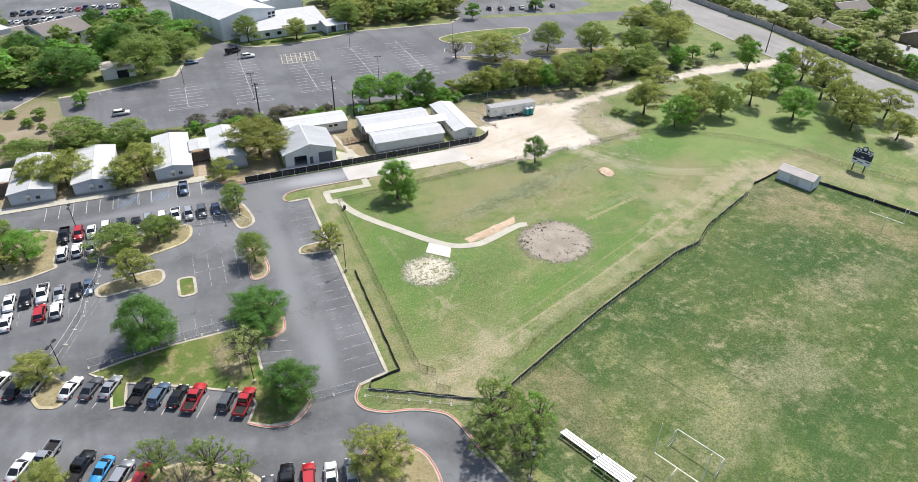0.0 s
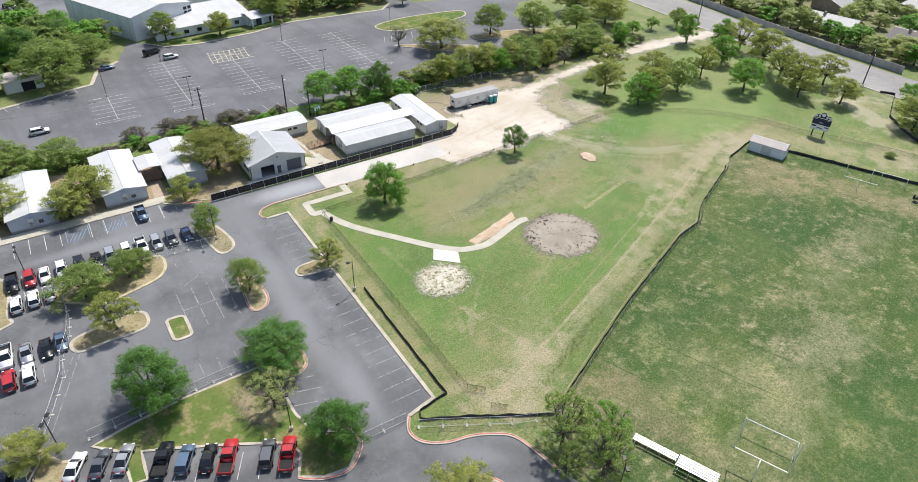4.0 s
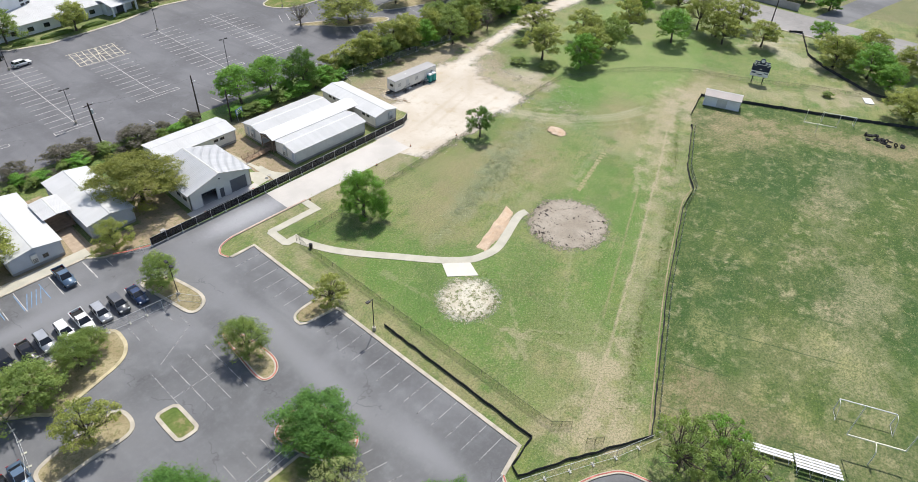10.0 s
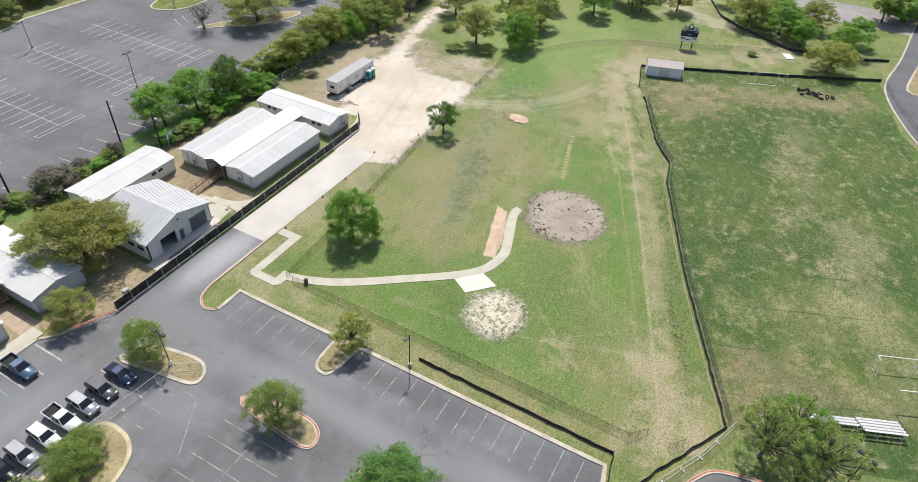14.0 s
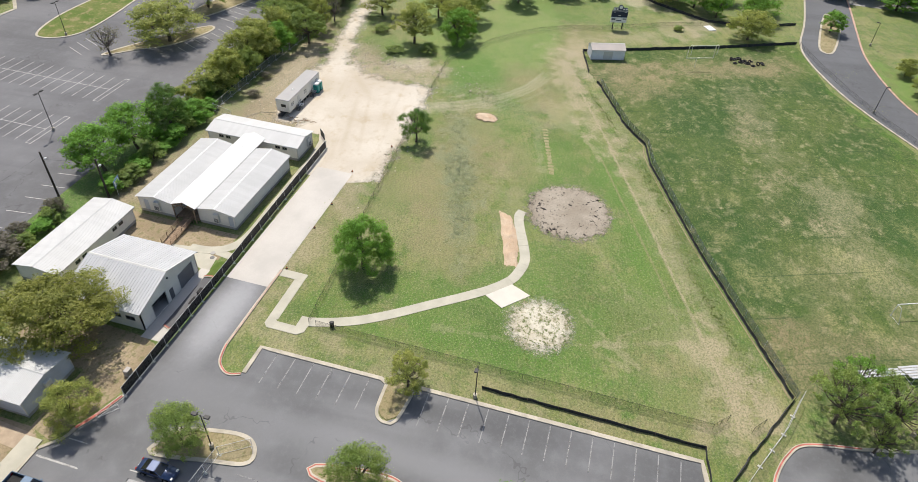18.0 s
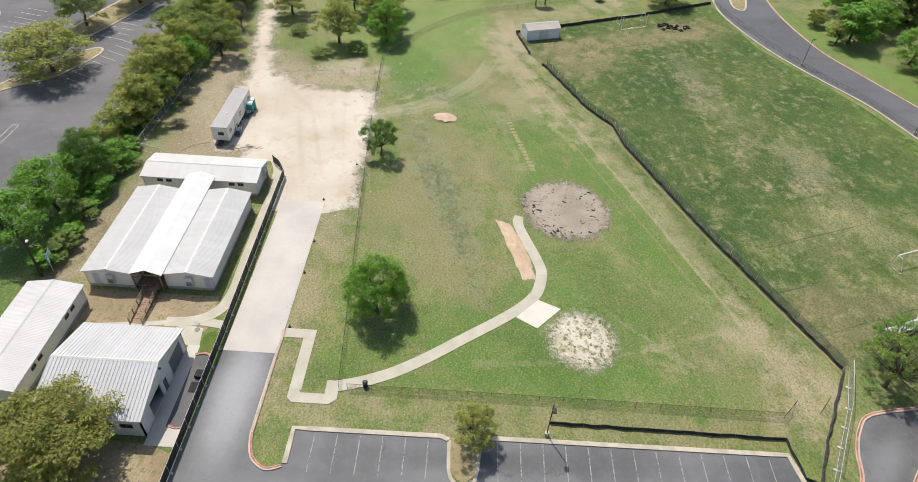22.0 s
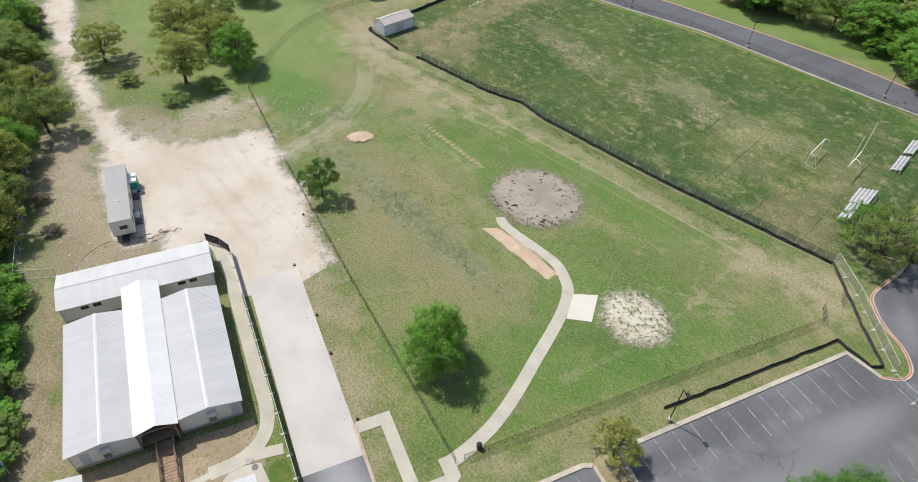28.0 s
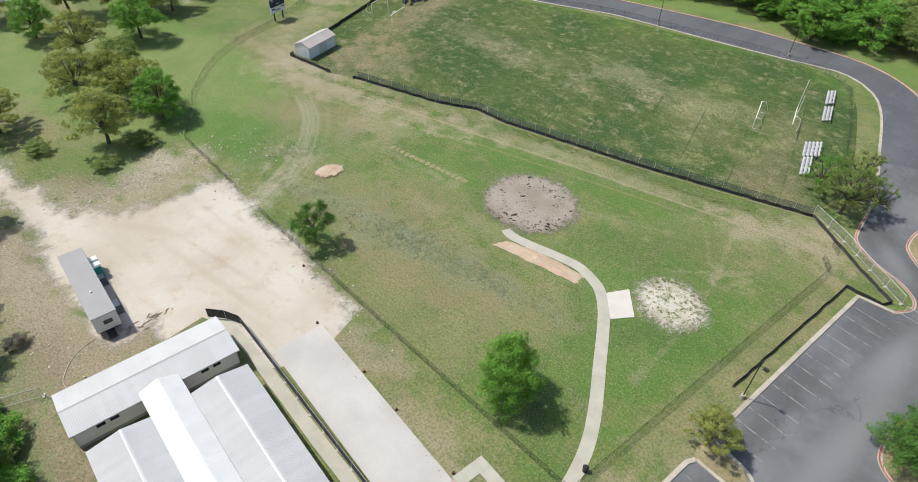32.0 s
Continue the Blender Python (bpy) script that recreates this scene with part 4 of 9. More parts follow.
kerb([(15, 258.5), (20, 252), (30, 249.8), (51, 252.2), (66.7, 257.5), (104, 255), (111, 262)], KERB, False, 0.9, 0.12, "pale kerb and narrow walk beside the lot", False)
sheet("far_parking_lot", [(118, 262), (160, 254), (178, 262), (170, 292), (126, 296)], 0.02, ASPHALT, "distant asphalt parking lot", "parking lot")
sheet("west_parking_lot", [(-110, 310), (10, 298), (20, 345), (-110, 360)], 0.02, ASPHALT, "distant crowded parking lot", "parking lot")
kerb([(-90, 199.4), (-62, 207.2), (-54.4, 213.0), (-49.4, 220.0), (-44.5, 227.8)], KERB, False, 0.5, 0.12, "pale kerb beside the narrow road")
sheet("west_road", [(-120, 196), (-64, 206.5), (-54.6, 213.4), (-49.7, 220.3), (-44.8, 228), (-42.6, 240), (-47, 241), (-51, 232.5), (-58, 229.5), (-70, 219), (-120, 208)], 0.02, ASPHALT, "narrow asphalt road under trees", "road")

sheet("highway", [(205, 340), (203.5, 220), (201.5, 180), (201, 150), (200.5, 110), (203, 60), (206, -40), (226, -40), (222, 60), (219.5, 128), (222.5, 172), (225.5, 207), (226, 340)], 0.03, ROAD_GREY, "wide pale grey road beside a wall", "road")
sheet("side_street", [(221, 104), (221, 94), (250, 90), (330, 76), (330, 86), (254, 99)], 0.026, ASPHALT, "grey residential street", "road")
for k in (-3.4, 3.4):
    tagged(part("lane_line", band(curve([(214.5 + k, 300), (213.5 + k, 207), (211 + k, 160), (209.5 + k, 120), (213 + k, 60), (216 + k, 0)], False, 5), 0.15, 0.03, 0.036), FAINT_PAINT), "worn lane line", "line", "lane lines", "structure")
kerb([(204.6, 330), (203.2, 220), (201.2, 180), (200.7, 150), (200.2, 110), (202.7, 60)], KERB, False, 0.6, 0.15, "pale kerb of the wide road", False)

# concrete drive of slabs
drive = tagged(part("drive", cube(29.9, 138.9, 0, 62.5, 146.2, 0.038), CONCRETE), "pale concrete drive", "drive", "", "structure")
first = None
for i in range(8):
    for j in range(2):
        m = pose(29.92 + 4.07 * i, 138.93 + 3.64 * j, 0.03)
        first = again(first, drive, m) if first else part("slab", cube(0, 0, 0, 4.05, 3.625, 0.012), CONCRETE, drive)
        first.matrix_basis = m

YARD = [(59.4, 147.2), (69, 149), (73.5, 151), (72, 160), (73, 171), (104, 172.5), (121, 174.6), (152, 177.5), (180, 179), (205, 176), (205, 161),
        (163, 162.5), (136, 160), (124, 156), (116, 146), (112, 132), (62.5, 131), (59.4, 138.8)]
sheet("gravel_yard", YARD, 0.02, CALICHE, "cream crushed limestone yard and track", "gravel", ragged=0)
# loose stones along the yard's edge
bm = bmesh.new()
rng = random.Random(5)
for i in range(820):
    a = rng.choice(((110, 140), (110.5, 136), (112, 158), (115, 160), (107, 128), (106, 124), (104, 138), (107, 146), (110, 152), (116, 158), (98, 136), (80, 136), (70, 135), (78, 167), (90, 169), (104, 168), (64, 136)))
    x, y = (a[0] + rng.gauss(0, 3.5), a[1] + rng.gauss(0, 2.2)) if i % 3 else (rng.gauss(109.6, 2), rng.gauss(148, 6))
    s = rng.uniform(0.05, 0.2) * (1.8 if i % 17 == 0 else 1)
    bmesh.ops.create_icosphere(bm, subdivisions=1, radius=1, matrix=Matrix.LocRotScale((x, y, 0.02), Euler((rng.random() * 6, 0, rng.random() * 6)), (s, s * rng.uniform(0.6, 1), s * 0.6)))
tagged(part("loose_stones", bm, ROCK), "pale limestone stones along the yard", "stones", "", "stuff")

# bare courtyards, planting strips and inner paths
sheet("courtyard", [(-2, 150.8), (2.5, 149), (6, 147.6), (14.5, 147.4), (15.6, 150.5), (16.2, 166), (8.2, 168), (8.2, 154.5), (-1, 154.5)], 0.014, DIRT, "bare brown soil courtyard", "soil")
sheet("planting_strip", [(-60, 151.3), (-3, 151.6), (-1, 154), (-1, 176), (-60, 176)], 0.013, DIRT, "bare brown soil between classrooms", "soil")
sheet("courtyard_lawn", [(32.8, 149.5), (39.4, 149.6), (39.4, 172), (31.4, 172), (31.4, 157), (32.8, 156)], 0.013, DIRT, "thin grass and bare soil beside ramps", "soil")
walk_b = lambda name, pts, w, mat=WALK, z=0.05, lab="pale concrete path", sm=True: tagged(part(name, band(curve(pts, False, 0.8) if sm else straight(pts, 2), w, 0, z), mat), lab, "path", "", "structure")
walk_b("path", [(61.5, 148.3), (48, 148.1), (40, 148), (36.4, 149.2), (34.6, 152), (34.2, 155.5)], 1.7)
walk_b("path", [(34.2, 154.5), (33.6, 158), (32.6, 166)], 0.8, z=0.046)
walk_b("path", [(34.6, 150.6), (34.2, 147.3)], 1.4, z=0.042, sm=False)
walk_b("path", [(60.4, 148.4), (65, 148.4), (71.5, 149.2)], 1.5, z=0.046)
walk_b("path", [(-60, 152.7), (-2.2, 152.9)], 2.4, z=0.14, lab="pale sidewalk before the classrooms", sm=False)
walk_b("path", [(-3, 153.2), (-2.6, 160), (-2.5, 168)], 2.4, BRICK_TAN, 0.04, "tan paved path between classrooms", False)
walk_b("path", [(15.4, 150.2), (30.4, 150.2)], 1.6, CONCRETE, 0.04, "concrete apron before the garage", False)
sheet("apron", [(18.1, 147.25), (28.8, 147.25), (28.8, 149.4), (18.2, 149.4)], 0.02, ASPHALT_DARK, "dark asphalt strip before the garage", "asphalt")
sheet("apron", [(15.4, 147.2), (17.9, 147.2), (18.0, 149.4), (15.4, 149.4)], 0.03, CONCRETE, "pale concrete corner before the garage", "concrete")
sheet("apron", [(30.4, 149.5), (33.4, 150), (34, 153), (31, 156), (30.4, 156)], 0.03, WALK, "pale concrete corner beside the garage", "concrete")
sheet("lawn_patch", curve([(29.4, 147.4), (32.8, 147.3), (32.4, 149.4), (29.5, 149.2)], True, 1), 0.034, ISLAND_GRASS, "small grass patch behind the fence", "grass")
tagged(part("manhole_cover", pole((33.1, 150.7, 0.03), (33.1, 150.7, 0.062), 0.38, n=20), DARK_TRIM), "dark round manhole cover in the concrete", "manhole")
kerb([(-70, 151.4), (-3.4, 151.5)], KERB, False, 0.35, 0.15, smooth=False)
kerb([(-3.2, 151.4), (-1.2, 149.6), (0.4, 149.2)], KERB, False)
kerb([(0.4, 149.2), (2.6, 148.1), (6.1, 146.9)], RED_KERB, False, label="red painted fire-lane kerb", width=0.5, paint=0.4)
kerb([(28.8, 149.5), (29.2, 148.3), (28.7, 147.25)], RED_KERB, False, label="red painted fire-lane kerb", width=0.3)
kerb([(18.2, 149.2), (17.9, 148.2), (18.1, 147.25)], RED_KERB, False, label="red painted fire-lane kerb", width=0.3)
kerb([(34.0, 138.9), (30, 138.95), (17.9, 138.95)], PINK_KERB, False, label="worn pink painted kerb along the drive", smooth=False)
kerb([(17.9, 138.95), (17.4, 138.9), (14.8, 138.1), (13.4, 136.2), (13.9, 134.4)], RED_KERB, False, label="red painted kerb along the drive")
kerb([(14.2, 134.1), (18.9, 134.1), (19.0, 116.2), (18.5, 115.2)], KERB, False, smooth=False, width=0.6, label="pale concrete kerb and gutter along the bays")
kerb([(18.5, 115.2), (14.4, 115), (13, 114.2), (12.7, 113.1), (13.4, 112), (18.6, 111.3)], KERB, False)
kerb([(18.8, 111.3), (19.1, 110.6), (19.3, 73.9), (14.4, 72.8)], KERB, False, smooth=False, width=0.6, label="pale concrete kerb and gutter along the bays")
kerb([(14.4, 72.8), (13.1, 70.4), (13.8, 67.9), (16.7, 65.9), (20.2, 65), (23.5, 63.4), (25.9, 60.9), (27.4, 54)], RED_KERB, False, label="red painted kerb round the bend", width=0.5)
sheet("island_bed", curve([(18.8, 115), (14.4, 114.8), (13.1, 113.2), (14.0, 112.1), (18.8, 111.5)], True, 1), 0.09, MULCH, "dry grass kerb island with a tree", "island", drop=0.09)


# ---- curved sidewalk of slabs ----
def slab_walk(name, pts, width, label, every=1.5):
    """A sidewalk cast in slabs with narrow joints."""
    line = curve(pts, False, 0.25)
    base = tagged(part(name, band(line, width - 0.06, 0, 0.05), WALK), label, "sidewalk", "", "structure")
    k = max(2, int(every / 0.25))
    for i in range(0, len(line) - 1, k):
        seg = line[i:i + k + 1]
        if len(seg) < 2:
            continue
        a, b = seg[0].lerp(seg[1], 0.05), seg[-1].lerp(seg[-2], 0.05)
        part("slab", band([a] + seg[1:-1] + [b], width, 0.04, 0.062), WALK, base)
    return base


slab_walk("sidewalk", [(25.3, 130.0), (26.3, 126.75), (28.05, 122.9), (30.8, 118.7), (34.3, 114.1), (38.0, 109.2), (40.8, 105.9), (43.4, 103.7), (45.5, 102.85), (48.7, 102.4), (52.3, 103.3), (57.3, 105.05), (60.2, 105.75), (61.9, 105.4)], 1.72, "curving pale concrete sidewalk through the lawn")
turn_walk = tagged(part("sidewalk", cube(32.85, 136.0, 0, 34.2, 138.7, 0.05), WALK), "pale concrete sidewalk turning from the drive to the gate", "sidewalk", "", "structure")
for pts in ([(22.5, 134.42), (24.05, 134.42), (24.35, 134.72), (24.35, 135.97), (23.2, 135.97), (22.5, 135.3)], [(22.5, 131.4), (22.5, 130.6), (23.3, 129.72), (24.0, 129.72), (24.0, 131.4)], [(24.012, 129.72), (26.1, 129.72), (26.1, 131.4), (24.012, 131.4)],
            [(22.5, 131.412), (24.0, 131.412), (24.0, 132.9), (22.5, 132.9)], [(22.5, 132.912), (24.0, 132.912), (24.0, 134.408), (22.5, 134.408)]):
    part("slab", prism(pts, "z", 0.0, 0.057 if pts[0][0] > 24 else 0.062), WALK, turn_walk)
for i in range(6):
    part("slab", cube(24.362 + 1.66 * i, 134.42, 0, 26.01 + 1.66 * i, 135.97, 0.062), WALK, turn_walk)
for i in range(2):
    part("slab", cube(32.76, 135.982 + 1.37 * i, 0.0, 34.32, 137.34 + 1.37 * i, 0.062), WALK, turn_walk)
pad = tagged(part("concrete_pad", prism([(42.6, 103.2), (41.05, 99.95), (37.05, 103.6), (38.9, 106.6)], "z", 0, 0.075), PAD), "bright fresh concrete pad beside the sidewalk", "slab", "", "structure")


def mound(name, x, y, rx, ry, h, material, label, category, turn=0.0, seed=1, kind="", blunt=1.0, bend=0.0, rough=1.0):
    """A low ragged heap or bare round patch of soil."""
    bm, rng = bmesh.new(), random.Random(seed)
    n, rings, rows = 96, 14, []
    for i in range(rings + 1):
        t, row = i / rings, []
        for j in range(n):
            a = 2 * math.pi * j / n
            d = Vector((math.cos(a), math.sin(a), 0))
            k = 1 + rough * (0.07 * noise.noise(d * 1.6 + Vector((seed, 0, 0))) + 0.035 * noise.noise(d * 9 + Vector((0, seed, 0))))
            p = Vector((math.copysign(abs(d.x) ** blunt, d.x) * rx, math.copysign(abs(d.y) ** blunt, d.y) * ry, 0)) * t
            p.y = p.y * k * k + bend * (p.x / rx) ** 2
            p.x *= k
            z = h * (1 - t * t) * (1 + 0.9 * noise.noise(Vector((p.x, p.y, seed)) * 0.8)) + 0.03 * (1 - t)
            row.append(bm.verts.new((p.x, p.y, max(z, 0.0) + (0.014 if t < 1 else 0.0))))
        rows.append(row)
    for i in range(1, rings + 1):
        for j in range(n):
            k = (j + 1) % n
            if i == 1:
                bm.faces.new((rows[0][0], rows[1][j], rows[1][k])) if j else None
            else:
                bm.faces.new((rows[i - 1][j], rows[i][j], rows[i][k], rows[i - 1][k]))
    bmesh.ops.recalc_face_normals(bm, faces=bm.faces)
    ob = part(name, bm, material, None, "", True)
    ob.matrix_basis = pose(x, y, 0.004, 0, 0, turn)
    return tagged(ob, label, category, "", kind)


mound("dirt_circle", 64.5, 97.4, 11.6, 11.2, 0.1, GREY_DIRT, "round patch of bare grey clay soil", "soil patch", 20, 3, "structure")
mound("chalk_circle", 35.4, 97.4, 8.4, 7.8, 0.1, CHALK, "round patch of chalky white rubble", "soil patch", 0, 8, "structure")
mound("sand_mound", 53.6, 105.95, 6.9, 1.3, 0.4, RED_SAND, "long pile of reddish sand by the sidewalk", "sand", 17, 4, "", 0.55, 0.45, 2.6)
mound("sand_patch", 92.3, 119.9, 4.2, 3.4, 0.22, RED_SPOT, "small heap of reddish sand on the lawn", "sand", 80, 6)

# clods and debris on the dirt circle, one joined heap
bm, rng = bmesh.new(), random.Random(11)
for i in range(420):
    a, r = rng.random() * 2 * math.pi, math.sqrt(rng.random())
    x, y = 64.3 + 8 * r * math.cos(a), 97.6 + 7.2 * r * math.sin(a)
    if i < 190:
        a = rng.choice((rng.gauss(1.5, 0.25), rng.gauss(2.6, 0.4), rng.gauss(4.9, 0.3)))
        x, y = 64 + rng.uniform(4.2, 7.8) * math.cos(a), 97.6 + rng.uniform(4.2, 7) * math.sin(a)
    s = rng.uniform(0.04, 0.12) * (2.1 if i % 9 == 0 else 1)
    bmesh.ops.create_icosphere(bm, subdivisions=1, radius=1, matrix=Matrix.LocRotScale((x, y, 0.13 * (1 - r * r)), Euler((rng.random() * 0.5, rng.random() * 0.5, rng.random() * 6)), (s * rng.uniform(1, 3.6), s * rng.uniform(0.6, 1.0), s * 0.6)))
tagged(part("soil_clods", bm, CLOD), "dark clods on the bare soil", "clods", "", "stuff")

# short bare strips across a filled trench in the lawn
bm, rng = bmesh.new(), random.Random(17)
for i in range(15):
    x, y = 76.0 + 1.13 * i, 102.5 + 0.3 * i
    a, w, h = radians(15 + rng.gauss(0, 5)), rng.uniform(0.36, 0.52) * (1 if i < 11 else 0.7), rng.uniform(0.4, 0.58)
    q = []
    for u, v in ((-1, -1), (-0.2, -1.1), (0.5, -0.9), (1, -1), (1.1, 0.1), (0.95, 1), (0.1, 1.1), (-0.9, 1), (-1.1, 0.2)):
        u, v = w * u * rng.uniform(0.85, 1.15), h * v * rng.uniform(0.8, 1.2)
        q.append(bm.verts.new((x + u * math.cos(a) - v * math.sin(a), y + u * math.sin(a) + v * math.cos(a), 0.016)))
    bm.faces.new(q)
tagged(part("trench_strips", bm, DRY_SOIL), "short pale bare strips across a filled trench", "soil", "", "stuff")

# ---- kerb islands of the lot ----
ISLANDS = (
    ([(3.3, 119.0), (4.6, 119), (5.6, 114), (5.8, 109.8), (4.8, 107.6), (3.1, 107), (2.2, 108.4), (2.6, 114)], MULCH, RED_KERB, "rounded bare-soil kerb island with a tree"),
    ([(0.2, 138.4), (2, 138.3), (4, 137.2), (5.5, 131), (5.3, 128), (3.6, 126.6), (2.2, 127.2), (1.4, 131)], MULCH, KERB, "rounded bare-soil kerb island with a tree and a lamp"),
    ([(-11.11, 112.16), (-10.67, 112.57), (-8.66, 112.38), (-8.21, 111.88), (-8.17, 107.16), (-8.61, 106.71), (-10.59, 106.7), (-11.05, 107.15)], ISLAND_GRASS, KERB, "small square grass kerb island"),
    ([(-25.2, 115.4), (-20, 116.8), (-14.8, 117.3), (-13.6, 115), (-14.8, 112.5), (-20, 112.3), (-24.8, 112.2)], MULCH, KERB, "long dry-grass kerb island with a tree"),
    ([(-26.4, 128), (-22, 124.2), (-19.6, 122.6), (-13, 124), (-9.2, 125.6), (-7.6, 128.8), (-8.6, 132.3), (-16, 131.6), (-25, 131.2)], MULCH, YELLOW_KERB, "wide dry-grass kerb island with trees"),
    ([(-1.8, 98.2), (0.2, 99.6), (2.6, 99.8), (5, 98), (5.8, 94), (5.4, 90.5), (3, 89.3), (0.5, 91), (-1, 94)], MULCH, RED_KERB, "rounded bare-soil kerb island with a tree"),
    ([(18.2, 58.3), (19.9, 55.2), (19.6, 50), (15, 48), (10, 51), (9.6, 57), (13.5, 61)], MULCH, RED_KERB, "round kerb island in the road bend"),
    ([(-45, 124), (-34.2, 124.8), (-33.8, 128), (-34.4, 139.5), (-48, 141)], MULCH, KERB, "wide dry-grass kerb island with trees"),
    ([(-22, 66.5), (-12, 67.4), (-3.4, 61.2), (-6, 57), (-24, 60)], MULCH, YELLOW_KERB, "long planted kerb island with sparse trees"),
    ([(-33.4, 88), (-31.4, 86), (-29.6, 86), (-28.4, 89.8), (-30.2, 91.4), (-34, 97.5), (-36, 98)], MULCH, YELLOW_KERB, "narrow dry-grass finger island"),
    ([(191, 36.2), (165.6, 41.2), (159.6, 40.4), (162.6, 37.6), (182, 33.4)], MULCH, KERB, "narrow median island with a young tree"),
    ([(98, 228.6), (92, 237.2), (106, 241.5), (128, 240), (131, 235.5), (124, 231)], ISLAND_GRASS, KERB, "mown green grass island beside the lot"),
    ([(88.6, 215.2), (94, 213.5), (112, 203), (111, 199.5), (100, 203.5), (94, 209.8)], MULCH, KERB, "long planted kerb island with an oak"),
    ([(122, 211.5), (146, 205.5), (145, 199), (119, 206)], MULCH, KERB, "long planted kerb island with oaks"),
)
for pts, soil, edge, lab in ISLANDS:
    sheet("island_bed", curve(pts, True, 0.5), 0.11, soil, lab, "island", drop=0.11)
    kerb(pts, edge, label="kerb round a planted island", width=0.54, smooth=True)
GRASS_S = [(-25.8, 91.4), (-20.4, 92.6), (-12.5, 93.6), (-1.5, 93.8), (0.2, 91), (0.3, 82), (1.6, 76.5), (6.2, 75.4), (6.1, 72.2), (3.2, 69.4), (-0.4, 69.9), (-3.2, 71.7), (-1.6, 75), (-2.2, 77.6), (-9.1, 81.5), (-16.5, 85.3), (-20.2, 87), (-20.4, 82), (-22.3, 82.2), (-22.6, 88.4)]
sheet("island_bed", GRASS_S, 0.11, ISLAND_GRASS, "broad green grass island in the lot", "island", drop=0.11)
sheet("island_bed", [(-6.5, 92.6), (-2.2, 92.9), (-0.6, 90.6), (-0.5, 82.6), (0.6, 78.4), (-2.4, 79.4), (-6.5, 81.6), (-8, 87)], 0.116, ISLAND_BARE, "bare dry soil in the grass island", "island", ragged=0)
kerb(GRASS_S, KERB, label="pale kerb round the grass island", smooth=False)
kerb([(6.2, 75.4), (6.3, 72.2), (3.2, 69.2), (-0.4, 69.7), (-3.3, 71.6)], RED_KERB, False, label="red painted kerb", height=0.17, width=0.5)


# ---- painted bays ----
def stripe_set(parent_name, lines, material, z, label, width=0.11):
    """Painted lines, each a piece under its lot."""
    par = bpy.data.objects[parent_name]
    unit = None
    for (x0, y0), (x1, y1) in lines:
        d = Vector((x1 - x0, y1 - y0, 0))
        m = Matrix.LocRotScale((x0, y0, z), Euler((0, 0, math.atan2(d.y, d.x))), (d.length, width / 0.11, 1))
        if unit is None:
            unit = part("stripe", cube(0, -0.055, 0, 1, 0.055, 0.004), material, par, label)
            unit.matrix_basis = m
        else:
            again(unit, par, m)


def bays(x0, x1, y, depth, n):
    return [((x0 + (x1 - x0) * i / n, y), (x0 + (x1 - x0) * i / n, y + depth)) for i in range(n + 1)]


row_n = [((18.5, 131.4 - 2.74 * i), (13.3, 131.4 - 2.74 * i)) for i in range(6)] + [((18.7, 109.3 - 2.74 * i), (13.5, 109.3 - 2.74 * i)) for i in range(13)]
stripe_set("parking_lot", row_n, FAINT_PAINT, 0.032, "faded white bay line", 0.13)
stripe_set("parking_lot", [((-37.1 + 2.75 * i, 145.2), (-37.1 + 2.75 * i, 151)) for i in range(13) if i not in (6, 9)] + [((-4, 145.4), (-4, 151)), ((-1, 146.4), (-1, 149))], WHITE_PAINT, 0.032, "white bay line", 0.13)
hatch = [((a + 0.7 * i, 145.6), (a + 0.7 * i + 1.4, 149.4)) for a in (-22, -15) for i in range(4)]
hatch += [((a, 145.6), (a, 150.4)) for a in (-22.3, -18.2, -15.3, -11.4)]
stripe_set("parking_lot", hatch, BLUE_PAINT, 0.033, "blue accessible-bay hatching", 0.13)
stripe_set("parking_lot", [((-22 + 2.8 * i, 133.4), (-22 + 2.8 * i, 139.4)) for i in range(8)] + [((-33.7 + 2.8 * i, 127), (-33.7 + 2.8 * i, 138.6)) for i in range(3)], WHITE_PAINT, 0.032, "white bay line", 0.12)
mid = [((-8 + 2.75 * i, 108), (-8 + 2.75 * i, 119.4)) for i in range(4)] + [((-8, 113.6), (2.4, 113.8)), ((-6.2, 120.4), (0.8, 124.6)), ((0.8, 124.6), (0.8, 127.5))]
mid += [((-6 + 2.75 * i, 127), (-6 + 2.75 * i, 131.6)) for i in range(3)] + [((-20 + 2.75 * i, 94.4), (-20 + 2.75 * i, 99.4)) for i in range(7)] + [((0.6, 89 - 2.74 * i), (5.6, 87.6 - 2.74 * i)) for i in range(5)]
stripe_set("parking_lot", mid, FAINT_PAINT, 0.032, "faded white bay line", 0.13)
stripe_set("parking_lot", [((-41 + 2.75 * i, 108), (-41 + 2.75 * i, 118)) for i in range(6)] + [((-24.4, 112.4), (-30.2, 97)), ((-25.2, 112.8), (-31.4, 97.4))], FAINT_PAINT, 0.033, "faded white bay line", 0.12)
u = Vector((0.47, 0.88, 0))
stripe_set("parking_lot", [((-39.8 + 2.45 * i, 91.2 - 1.3 * i), (-39.8 + 2.45 * i + 2.1, 91.2 - 1.3 * i + 3.9)) for i in range(16) if i not in (3, 4, 8)], WHITE_PAINT, 0.032, "white bay line", 0.12)

